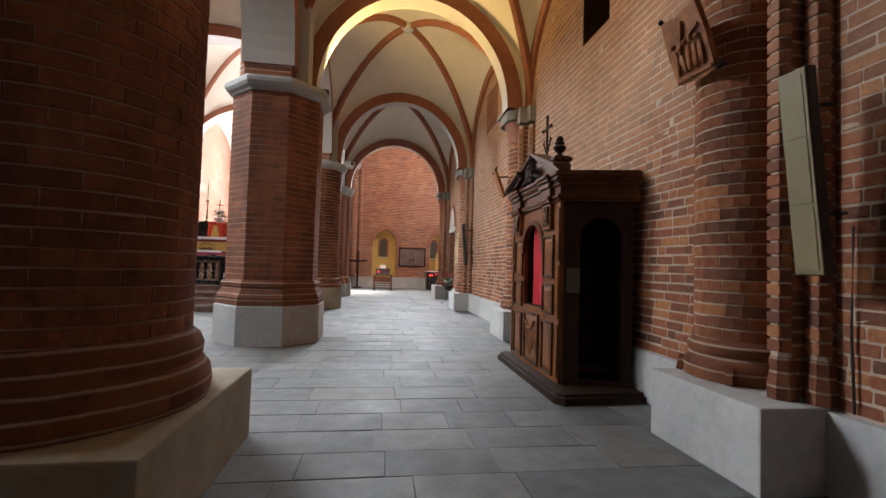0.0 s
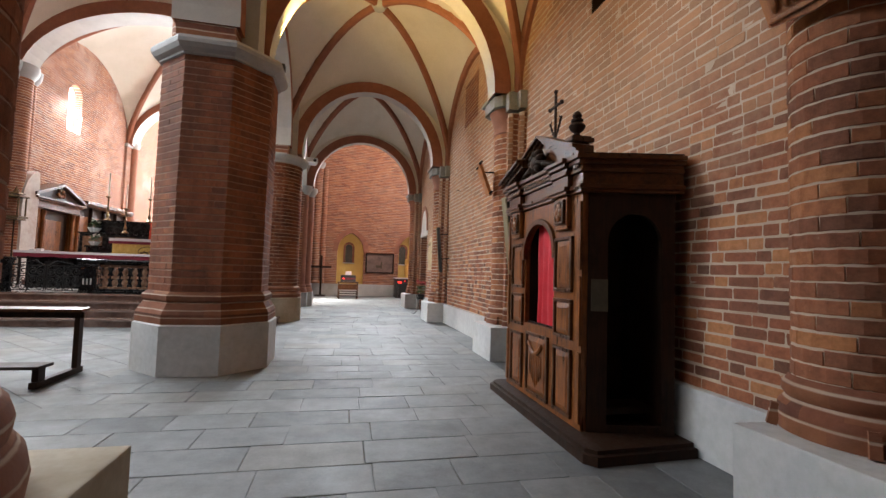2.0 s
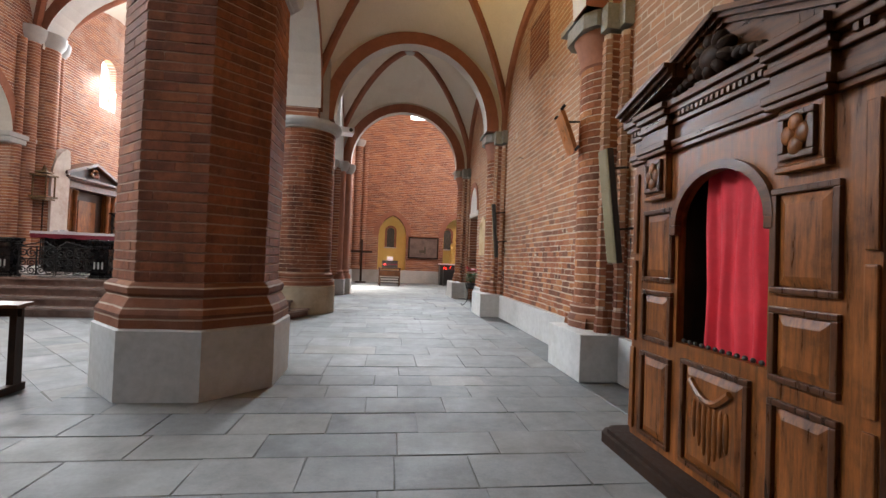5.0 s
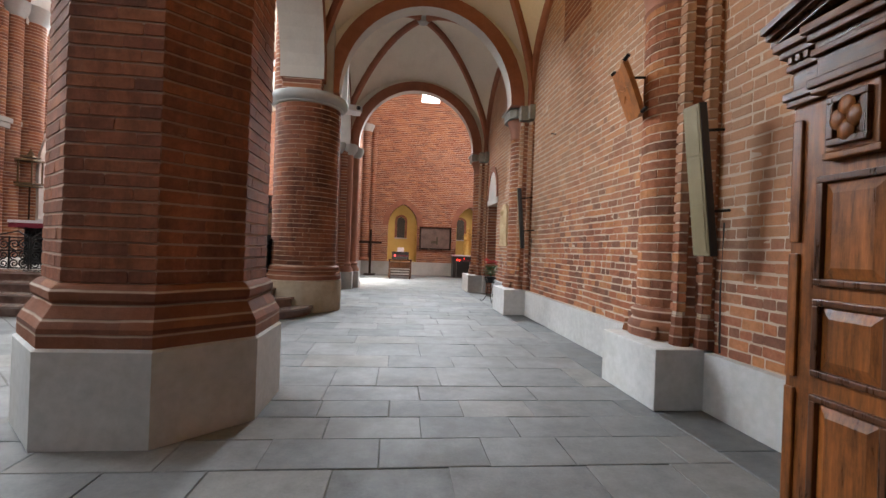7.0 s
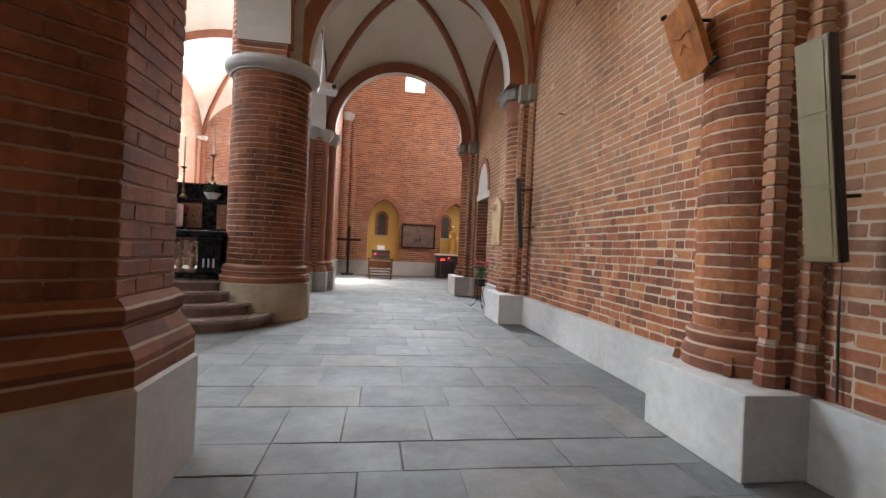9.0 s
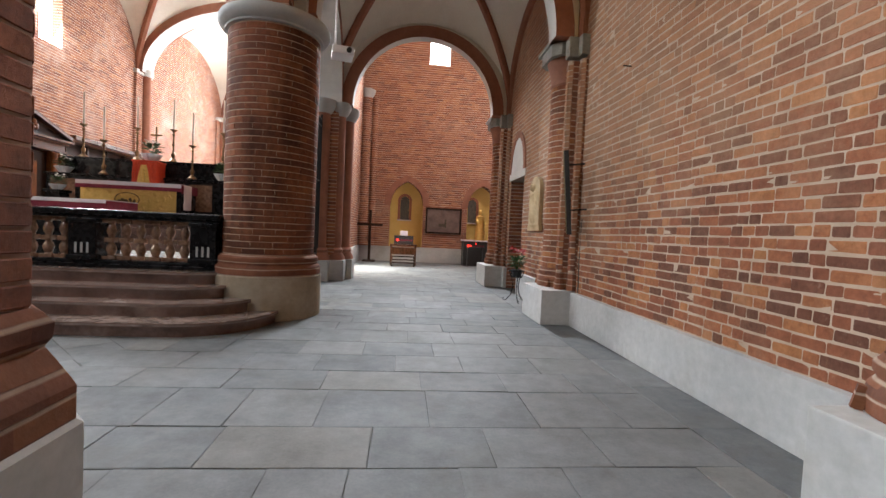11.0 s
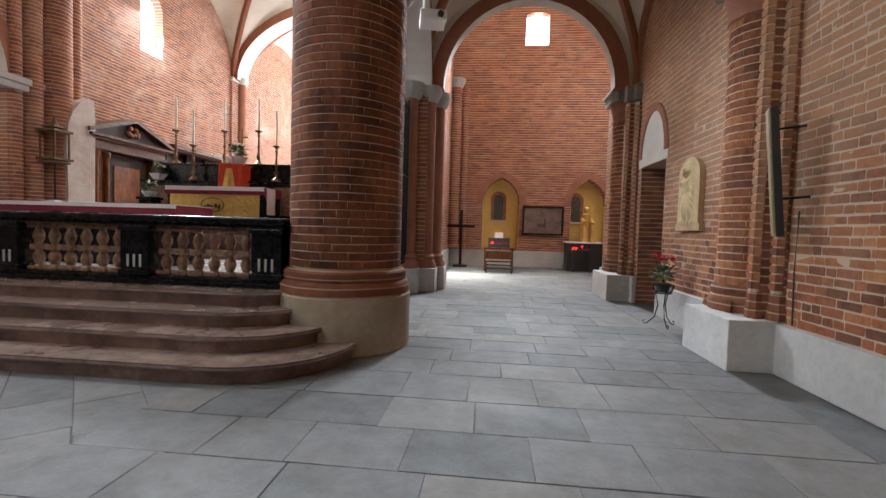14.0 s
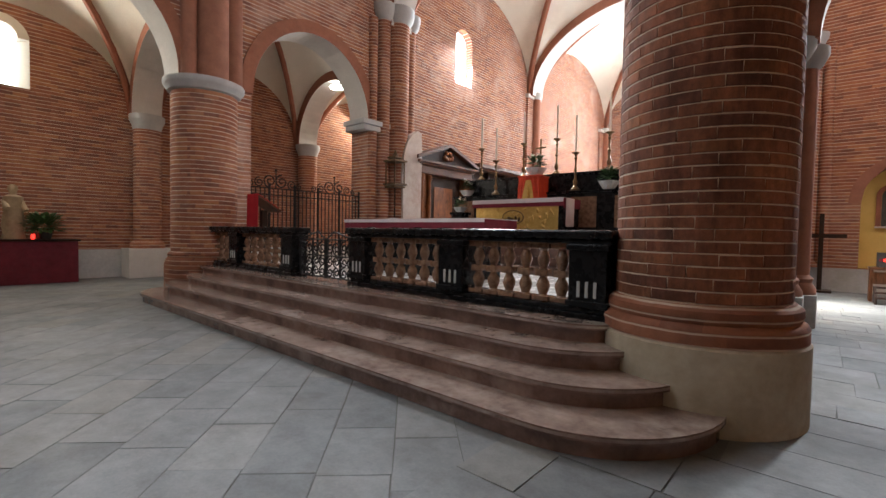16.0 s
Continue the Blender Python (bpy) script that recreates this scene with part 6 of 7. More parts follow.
def high_altar():
    z = PZ + 0.624
    t = thing("high_altar", pose(-6.62, 18.6, z), "high altar with embossed gilt front panel", "altar")
    bm = bmesh.new()
    box(bm, -1.18, 1.18, -0.35, 0.45, 0, 0.9, 0.01)
    part("body", bm, M_BLACK, t)
    bm = bmesh.new()
    box(bm, -1.12, 1.08, -0.375, -0.352, 0.12, 0.78, 0.008)
    fr = part("gilt_frontal", bm, M_GOLD, t, "embossed gold panel")
    rng = random.Random(11)
    for k in range(46):
        bm = bmesh.new()
        bmesh.ops.create_uvsphere(bm, u_segments=8, v_segments=5, radius=1, matrix=pose(rng.uniform(-1.02, 1.0), -0.377, rng.uniform(0.2, 0.7), 0, rng.uniform(0, 180)) @ Matrix.Diagonal((rng.uniform(0.03, 0.09), 0.016, rng.uniform(0.02, 0.04), 1)))
        part("embossing", bm, M_GOLD, fr, smooth=True)
    bm = bmesh.new()
    tube(bm, [(-0.05 + 0.28 * math.cos(2 * math.pi * k / 24), -0.385, 0.5 + 0.16 * math.sin(2 * math.pi * k / 24)) for k in range(25)], 0.011)
    for k in range(5):
        bmesh.ops.create_uvsphere(bm, u_segments=8, v_segments=5, radius=1, matrix=pose(-0.22 + 0.085 * k, -0.395, 0.45 + 0.03 * (k % 2), 0, 25 * k) @ Matrix.Diagonal((0.06, 0.02, 0.035, 1)))
    part("emblem", bm, M_BRONZE, fr, "dark oval emblem")
    c = thing("altar_cloth", pose(-6.62, 18.6, z + 0.9), "white linen and crimson cloth on the high altar", "cloth")
    bm = bmesh.new()
    box(bm, -1.22, 1.22, -0.4, 0.44, 0.003, 0.012)
    box(bm, -1.22, 1.22, -0.402, -0.394, -0.16, 0.003)
    box(bm, 1.212, 1.22, -0.4, 0.44, -0.2, 0.003)
    part("crimson_cloth", bm, M_CRIMSON, c)
    bm = bmesh.new()
    box(bm, -1.21, 1.21, -0.408, 0.09, 0.014, 0.024)
    box(bm, -1.21, 1.21, -0.412, -0.404, -0.07, 0.014)
    box(bm, 1.222, 1.23, -0.3, 0.1, -0.6, 0.01)
    part("linen", bm, M_LINEN, c)
    g = thing("gradine", pose(-6.55, 19.3, z), "black marble shelf behind the high altar", "shelf")
    bm = bmesh.new()
    box(bm, -2.6, 2.6, -0.2, 0.25, 0, 1.09, 0.012)
    box(bm, -2.65, 2.65, -0.25, 0.28, 1.09, 1.14, 0.015)
    part("lower_tier", bm, M_BLACK, g)
    bm = bmesh.new()
    box(bm, -2.3, 2.3, 0.05, 0.3, 1.14, 1.55, 0.012)
    box(bm, -2.34, 2.34, 0.0, 0.32, 1.55, 1.6, 0.012)
    part("upper_tier", bm, M_BLACK, g)
    for k in (-2.2, -1.2, 1.2, 2.2):
        bm = bmesh.new()
        box(bm, k - 0.3, k + 0.3, -0.212, -0.2, 0.3, 1.0, 0.006)
        part("inlay", bm, M_BALUSTER, g, "pale marble inlay panel")
    return z


HZ = high_altar()


def tabernacle():
    t = thing("tabernacle", pose(-6.55, 18.92, HZ + 0.925), "gilt tabernacle under an orange-red veil", "tabernacle")
    bm = bmesh.new()
    slab_x(bm, [(-0.22, 0), (0.22, 0), (0.23, 0.55), (-0.23, 0.55)], -0.28, 0.28)
    part("veil", bm, M_VEIL, t)
    bm = bmesh.new()
    slab_y(bm, [(-0.16, 0.0), (0.16, 0.0), (0.12, 0.25), (0.06, 0.48), (-0.06, 0.48), (-0.12, 0.25)], -0.26, -0.235)
    part("gilt_door", bm, M_GOLD, t, "embossed gold door between parted veils")
    bm = bmesh.new()
    box(bm, -0.3, 0.3, -0.25, 0.25, 0.552, 0.6, 0.012)
    part("cap", bm, M_VEIL, t)
    for q in (-1, 1):
        bm = bmesh.new()
        for k in range(3):
            tube(bm, [(q * (0.1 + 0.07 * k), -0.235, 0.54), (q * (0.13 + 0.065 * k), -0.245, 0.3), (q * (0.17 + 0.05 * k), -0.235, 0.01)], 0.022, 8)
        part("veil_fold", bm, M_VEIL, t, "parted orange-red curtain fold", smooth=True)
    bm = bmesh.new()
    turned(bm, [(0.05, 0.04), (0.06, 0.1), (0.035, 0.2), (0.045, 0.27), (0.02, 0.3), (0.032, 0.34), (0.005, 0.38)], 12, 0, -0.275)
    part("gilt_figure", bm, M_GOLD, t, smooth=True)


tabernacle()


def bouquet(m, label, size=1.0, pot=True):
    t = thing("flower_arrangement", m @ Matrix.Diagonal((size, size, size, 1)), label, "flowers", "altar flowers")
    rng = random.Random(int(m.translation.x * 100) % 97)
    bm = bmesh.new()
    turned(bm, [(0.1, 0), (0.17, 0.1), (0.2, 0.16), (0.14, 0.15)], 14)
    for v in bm.verts:
        a = math.atan2(v.co.y, v.co.x)
        v.co.x *= 1 + 0.18 * math.sin(5 * a)
        v.co.y *= 1 + 0.18 * math.sin(5 * a + 1)
    part("wrapping", bm, M_CELLO, t)
    bm = bmesh.new()
    leaf_spray(bm, (0, 0, 0.26), 90, 0.22, 0.12, rng)
    part("foliage", bm, M_LEAF, t)
    bm = bmesh.new()
    for k in range(9):
        a = rng.uniform(0, 6.28)
        r = rng.uniform(0.03, 0.18)
        leaf_spray(bm, (r * math.cos(a), r * math.sin(a), 0.34 + rng.uniform(0, 0.14)), 8, 0.045, 0.07, rng)
    part("blossoms", bm, M_PETAL, t)


bouquet(pose(-6.5, 18.92, HZ + 1.526), "white and green flowers in pale wrapping on the tabernacle", 1.15)
bouquet(pose(-8.3, 18.3, HZ + 0.652), "low green pot plant in white wrapping beside the altar", 0.8)
bm = bmesh.new()
box(bm, -0.16, 0.16, -0.16, 0.16, 0, 0.58, 0.01)
box(bm, -0.2, 0.2, -0.2, 0.2, 0.58, 0.65, 0.015)
tagged(part("pedestal", bm, M_BLACK, at=pose(-8.3, 18.3, HZ)), "low black marble pedestal beside the high altar", "pedestal")
bouquet(pose(-8.75, 19.15, HZ + 1.145), "white lilies in pale wrapping on the black shelf", 0.95)
bouquet(pose(-4.82, 19.15, HZ + 1.145), "white and green flowers in wrapping on the black shelf", 1.1)


def candlestick(m, h, candle):
    t = thing("candlestick", m, "tall turned brass candlestick with a slim white candle", "candlestick", "altar candlesticks")
    bm = bmesh.new()
    turned(bm, [(0.11, 0), (0.11, 0.03), (0.07, 0.07), (0.03, 0.12), (0.05, 0.17), (0.055, 0.22), (0.025, 0.28), (0.022, h * 0.5), (0.045, h * 0.55), (0.022, h * 0.6), (0.02, h * 0.82), (0.045, h * 0.87), (0.02, h * 0.91), (0.035, h * 0.95)], 16)
    part("stem", bm, M_BRASS, t, smooth=True)
    bm = bmesh.new()
    turned(bm, [(0.03, h * 0.95), (0.09, h), (0.095, h + 0.015), (0.03, h + 0.01)], 18)
    part("drip_pan", bm, M_BRASS, t, smooth=True)
    bm = bmesh.new()
    turned(bm, [(0.024, h + 0.005), (0.022, h + candle), (0.005, h + candle + 0.02)], 12)
    part("candle", bm, M_WAX, t, smooth=True)


for x, y, zz, h, cd in ((-8.53, 19.5, 1.6, 0.87, 0.85), (-7.78, 19.12, 1.14, 0.88, 0.86), (-7.18, 19.5, 1.6, 0.86, 0.82), (-6.25, 19.5, 1.6, 0.87, 0.82), (-5.58, 19.12, 1.14, 0.87, 0.86), (-4.95, 19.5, 1.6, 0.86, 0.9)):
    candlestick(pose(x, y, HZ + zz), h, cd)


def altar_cross():
    t = thing("altar_cross", pose(-6.72, 19.55, HZ + 1.6), "brass altar cross among the candles", "cross")
    bm = bmesh.new()
    turned(bm, [(0.1, 0), (0.1, 0.03), (0.03, 0.1), (0.02, 0.4)], 14)
    part("foot", bm, M_BRASS, t, smooth=True)
    bm = bmesh.new()
    box(bm, -0.02, 0.02, -0.012, 0.012, 0.4, 0.95, 0.005)
    box(bm, -0.15, 0.15, -0.012, 0.012, 0.7, 0.74, 0.005)
    part("cross_arms", bm, M_BRASS, t)


altar_cross()


def lectern():
    t = thing("lectern", pose(-10.4, 14.1, PZ), "wooden lectern draped with bright red cloth", "lectern")
    bm = bmesh.new()
    box(bm, -0.25, 0.25, -0.2, 0.2, 0, 0.05, 0.01)
    box(bm, -0.06, 0.06, -0.06, 0.06, 0.05, 1.15, 0.01)
    part("stand", bm, M_DARKWOOD, t)
    bm = bmesh.new()
    slab_x(bm, [(-0.25, 1.42), (0.25, 1.12), (0.25, 1.16), (-0.25, 1.46)], -0.28, 0.28)
    part("desk", bm, M_WOODH, t)
    bm = bmesh.new()
    slab_x(bm, [(-0.265, 0.75), (-0.255, 0.75), (-0.24, 1.46), (0.2, 1.2), (0.21, 1.215), (-0.25, 1.49)], -0.24, 0.24)
    part("cloth", bm, M_RED, t)


lectern()


def books_stack():
    for k, (x, h) in enumerate(((-8.9, 0.22), (-8.75, 0.24), (-8.55, 0.2))):
        bm = bmesh.new()
        box(bm, -0.06, 0.06, -0.09, 0.09, 0, h, 0.004)
        tagged(part("booklet", bm, M_LINEN, at=pose(x, 16.4, PZ + 0.82, 0, 0, 8 * k)), "white booklet standing on a small side table", "book", "booklets")
    t = thing("credence_table", pose(-8.75, 16.4, PZ), "small dark side table in the chancel", "table")
    bm = bmesh.new()
    box(bm, -0.4, 0.4, -0.25, 0.25, 0.77, 0.82, 0.008)
    part("tabletop", bm, M_DARKWOOD, t)
    for sx in (-1, 1):
        for sy in (-1, 1):
            bm = bmesh.new()
            box(bm, sx * 0.35 - 0.025, sx * 0.35 + 0.025, sy * 0.2 - 0.025, sy * 0.2 + 0.025, 0, 0.77)
            part("leg", bm, M_DARKWOOD, t)


books_stack()


# ---- choir: wooden portal and stalls along the far chancel wall ----
def portal():
    t = thing("choir_portal", pose(LX + 0.04, 20.32, PZ), "dark wooden choir portal with pediment against the brick wall", "portal")
    for s in (-1, 1):
        bm = bmesh.new()
        box(bm, 0.0, 0.34, s * 1.05 - 0.22, s * 1.05 + 0.22, 0, 2.55, 0.012)
        part("jamb", bm, M_WOOD, t)
    for s in (-1, 1):
        for u in (0.86, 1.2):
            bm = bmesh.new()
            turned(bm, [(0.1, 0.0), (0.1, 0.12), (0.075, 0.18), (0.07, 2.3), (0.1, 2.38), (0.1, 2.5)], 14, 0.36, s * u)
            part("column", bm, M_WOOD, t, smooth=True)
    bm = bmesh.new()
    box(bm, 0.02, 0.2, -0.83, 0.83, 0, 2.5, 0.006)
    d = part("door_leaf", bm, M_DARKWOOD, t)
    bm = bmesh.new()
    box(bm, 0.2, 0.22, -0.45, 0.45, 0.6, 2.2, 0.006)
    part("door_panel", bm, M_WOOD, d)
    bm = bmesh.new()
    for z0, z1, o in ((2.55, 2.62, 0.42), (2.62, 2.8, 0.38), (2.8, 2.86, 0.46), (2.86, 2.93, 0.54)):
        box(bm, 0, o, -1.3 - (o - 0.38), 1.3 + (o - 0.38), z0, z1, 0.008)
    part("entablature", bm, M_WOODH, t)
    bm = bmesh.new()
    slab_x(bm, [(-1.45, 2.935), (1.45, 2.935), (0, 3.45)], 0, 0.36)
    part("pediment", bm, M_DARKWOOD, t)
    for s in (-1, 1):
        bm = bmesh.new()
        slab_x(bm, [(s * 1.5, 2.94), (0, 3.47), (0, 3.58), (s * 1.5, 3.05)], 0, 0.52)
        part("raking_cornice", bm, M_WOODH, t)
    bm = bmesh.new()
    for k in range(7):
        bmesh.ops.create_uvsphere(bm, u_segments=10, v_segments=6, radius=1, matrix=pose(0.4, 0.16 * math.cos(k), 3.18 + 0.12 * math.sin(k * 2)) @ Matrix.Diagonal((0.06, 0.09, 0.07, 1)))
    part("carving", bm, M_WOOD, t, smooth=True)


portal()


def choir_stall(y):
    t = thing("choir_stall", pose(LX + 0.04, y, PZ), "dark wooden choir stall with panelled back and cornice", "choir stall", "choir stalls")
    bm = bmesh.new()
    box(bm, 0, 0.08, -0.5, 0.5, 0, 3.0, 0.004)
    part("back", bm, M_DARKWOOD, t)
    bm = bmesh.new()
    box(bm, 0.08, 0.1, -0.38, 0.38, 1.1, 2.6, 0.01)
    part("back_panel", bm, M_WOOD, t)
    bm = bmesh.new()
    box(bm, 0.0, 0.42, -0.5, 0.5, 3.0, 3.06, 0.01)
    box(bm, 0.0, 0.5, -0.5, 0.5, 3.06, 3.2, 0.012)
    part("cornice", bm, M_WOODH, t)
    bm = bmesh.new()
    box(bm, 0.08, 0.5, -0.46, 0.46, 0.42, 0.47, 0.01)
    part("seat", bm, M_WOOD, t)
    for s in (-1, 1):
        bm = bmesh.new()
        slab_y(bm, [(0.08, 0), (0.52, 0), (0.55, 0.95), (0.3, 1.0), (0.2, 3.0), (0.08, 3.0)], s * 0.48 - 0.02, s * 0.48 + 0.02)
        part("divider", bm, M_DARKWOOD, t)
    return t


first = choir_stall(22.4)
for k in range(1, 4):
    copy_thing(first, pose(LX + 0.04, 22.4 + 1.005 * k, PZ))


def wall_lantern():
    t = thing("processional_lantern", pose(LX + 0.5, 17.95, PZ + 0.08), "gilt processional lantern on a pole by the pier", "lantern")
    bm = bmesh.new()
    rod(bm, (0, 0, 0), (0, 0, 1.9), 0.02)
    part("pole", bm, M_DARKWOOD, t)
    bm = bmesh.new()
    for z, r in ((1.9, 0.2), (1.97, 0.24), (2.62, 0.24), (2.72, 0.16)):
        box(bm, -r, r, -r, r, z, z + 0.05, 0.008)
    for sx in (-1, 1):
        for sy in (-1, 1):
            rod(bm, (sx * 0.18, sy * 0.18, 2.0), (sx * 0.18, sy * 0.18, 2.65), 0.022)
    turned(bm, [(0.1, 2.77), (0.06, 2.85), (0.01, 2.98)], 10)
    part("gilt_case", bm, M_BRONZE, t)


wall_lantern()

# red vigil light by the portal, round lamp in the far chapel, and the pier-top lamp
bm = bmesh.new()
turned(bm, [(0.03, 0), (0.045, 0.03), (0.045, 0.12), (0.03, 0.13)], 12)
vl = thing("vigil_lamp", pose(-9.3, 20.6, PZ), "red vigil lamp on a slim stand", "lamp")
part("glass", bm, M_LAMP, vl, "glowing red glass", smooth=True, at=pose(0, 0, 1.55))
bm = bmesh.new()
turned(bm, [(0.12, 0), (0.12, 0.03), (0.015, 0.06), (0.015, 1.5), (0.04, 1.55)], 12)
part("stand", bm, M_BRASS, vl, smooth=True)
bm = bmesh.new()
turned(bm, [(0.22, 0), (0.24, 0.04), (0.2, 0.08)], 24)
cl = thing("ceiling_lamp", pose(-13.4, 18.1, 6.0), "round white lamp under the far chapel arch", "lamp")
part("disc", bm, M_BULB, cl, "lit white disc", smooth=True)
bm = bmesh.new()
box(bm, -0.06, 0.06, -0.06, 0.06, 0, 0.1, 0.01)
up = thing("uplight", pose(-1.2, 8.45, 4.386), "small warm uplight standing on the pier capital", "lamp", "uplights")
part("housing", bm, M_DARK, up)
copy_thing(up, pose(-1.15, 3.1, 4.386))

# ---- far aisle: side altar with statue and plant ----
side_altar(pose(FX + 0.55, 10.6, 0, 0, 0, 90), 2.2, "side altar with dark red frontal in the far aisle")
figure("draped_statue", pose(FX + 0.45, 10.6, 1.032, 0, 0, 90), 1.25, "painted draped statue on the far side altar", M_STATUE)
bm = bmesh.new()
rng = random.Random(8)
leaf_spray(bm, (0, 0, 0.3), 420, 0.4, 0.13, rng, 0.9)
tp = thing("potted_shrub", pose(FX + 0.7, 11.1, 1.032), "dense green potted shrub on the side altar", "plant")
part("foliage", bm, M_LEAF, tp)
bm = bmesh.new()
turned(bm, [(0.12, 0), (0.16, 0.16)], 16)
part("pot", bm, M_DARK, tp, smooth=True)


# ---- single pieces: bricks and paving ----
HB = COURSE - 0.0155


def flat_brick(length, h=HB, depth=0.03, ch=0.0035, worn=None):
    """Face at y = 0 looking to -y; length along x. worn: number of an uneven hand-made outline."""
    L, H = length / 2, h / 2
    c = 0.008

    def ring(y, i):
        u, w = L - i, H - i
        return [(-u + c, y, -w), (u - c, y, -w), (u, y, -w + c), (u, y, w - c), (u - c, y, w), (-u + c, y, w), (-u, y, w - c), (-u, y, -w + c)]
    v = np.array(ring(depth, 0) + ring(ch, 0) + ring(0, ch))
    f = [tuple(range(16, 24))]
    for a in (0, 8):
        f += [(a + k, a + (k + 1) % 8, a + 8 + (k + 1) % 8, a + 8 + k) for k in range(8)]
    if worn is not None:
        rng = random.Random(worn)
        for k in range(8):
            v[k::8] += (rng.uniform(-0.004, 0.004), 0, rng.uniform(-0.0035, 0.0035))
            v[16 + k] += (rng.uniform(-0.002, 0.002), rng.uniform(0, 0.003), rng.uniform(-0.002, 0.002))
    return v, f


def curved_brick(r, ang, h=HB, depth=0.03, ch=0.005, n=3):
    """A brick of a round pier, about the axis at the origin, centred on the angle 0."""
    v, H = [], h / 2
    for k in range(n + 1):
        a = ang * (k / n - 0.5)
        ai = ang * (k / n - 0.5) * (1 - 2 * ch / (r * ang))
        for rr, z, aa in ((r - depth, -H, a), (r - ch, -H, a), (r, -H + ch, ai), (r, H - ch, ai), (r - ch, H, a), (r - depth, H, a)):
            v.append((rr * math.cos(aa), rr * math.sin(aa), z))
    f = []
    for k in range(n):
        for j in range(5):
            f.append((6 * k + j, 6 * k + j + 1, 6 * k + 7 + j, 6 * k + 6 + j))
    f.append((0, 5, 4, 3, 2, 1))
    f.append(tuple(6 * n + j for j in range(6)))
    return np.array(v), f


def data_mesh(name, v, f, mat):
    me = bpy.data.meshes.new(name)
    me.from_pydata([tuple(p) for p in v], [], f)
    me.materials.append(mat)
    me.update()
    return me


class Pieces:
    """Pieces of one surface: those close to the walk as objects on shared meshes, the rest in one mesh."""

    def __init__(self, name, mat, owner, limit=300, rest="laid_bricks"):
        self.name, self.mat, self.owner, self.limit, self.rest = name, mat, owner, limit, rest
        self.meshes, self.v, self.f, self.n, self.count = {}, [], [], 0, 0

    def add(self, key, shape, m, near):
        if near and self.count < self.limit:
            if key not in self.meshes:
                self.meshes[key] = data_mesh(self.name, *shape(), self.mat)
            ob = new(self.name, self.meshes[key])
            ob.parent = self.owner
            ob.matrix_basis = m
            self.count += 1
        else:
            v, f = shape()
            a = np.array(m)
            self.v.append(v @ a[:3, :3].T + a[:3, 3])
            self.f += [tuple(i + self.n for i in q) for q in f]
            self.n += len(v)

    def close(self):
        if self.v:
            ob = new(self.rest, data_mesh(self.rest, np.concatenate(self.v), self.f, self.mat))
            ob.parent = self.owner
            tagged(ob, kind="stuff")


def gaps(z):
    """Stretches of the aisle wall without bricks at one height."""
    out = []
    if z < 2.79:
        out.append((16.24, 17.46))
    elif z < 3.68:
        w = 0.7 * math.sqrt(max(0.0, 1 - ((z - 2.78) / 0.92) ** 2))
        out.append((16.85 - w, 16.85 + w))
    if 4.44 < z < 5.41:
        out.append((5.2, 5.95))
    if z < 4.2:
        out += [(b - 0.55, b - 0.07) for a, b in PILASTERS]
    return out


def wall_pieces():
    """The aisle wall in stretchers and headers."""
    owner = bpy.data.objects["wall_aisle"]
    p = Pieces("brick", M_BRICK, owner)
    rng = random.Random(21)
    lens = (0.25, 0.235, 0.108, 0.2, 0.115)
    for c in range(int((6.95 - 0.5) / COURSE)):
        z = 0.5 + COURSE * (c + 0.5)
        holes = gaps(z)
        y = -3.0 + rng.uniform(0, 0.26)
        while y < 19.94:
            L = rng.choice(lens)
            a, b = y, min(y + L, 19.995)
            y += L + rng.choice((0.005, 0.008, 0.011))
            for h0, h1 in holes:
                if a < h0 < b and b - h0 < L:
                    b = h0
                elif a < h1 < b:
                    a = h1
            if b - a < 0.03 or any(h0 - 0.001 <= a and b <= h1 + 0.001 for h0, h1 in holes):
                continue
            L, yc = round(b - a, 3), (a + b) / 2
            wob = 0.006 * math.sin(yc * 1.3 + c * 0.11) + 0.004 * math.sin(yc * 3.1 + c * 0.4) + rng.uniform(-0.0015, 0.0015)
            m = pose(RX + rng.uniform(-0.003, 0.001), yc, z + wob, rng.uniform(-0.6, 0.6), rng.uniform(-0.5, 0.5), -90 + rng.uniform(-0.7, 0.7))
            near = 9.2 < yc < 11.9 and 0.5 < z < 2.6
            h = HB + rng.choice((-0.004, 0.0, 0.003))
            k = rng.randrange(12)
            p.add((L, h, k), lambda L=L, h=h, k=k: flat_brick(L, h, worn=k), m, near)
    p.close()


def pier_core(name, bm, owner_label, smooth=False, mat=M_PIER_MORTAR):
    return structure(name, bm, mat, owner_label, smooth)


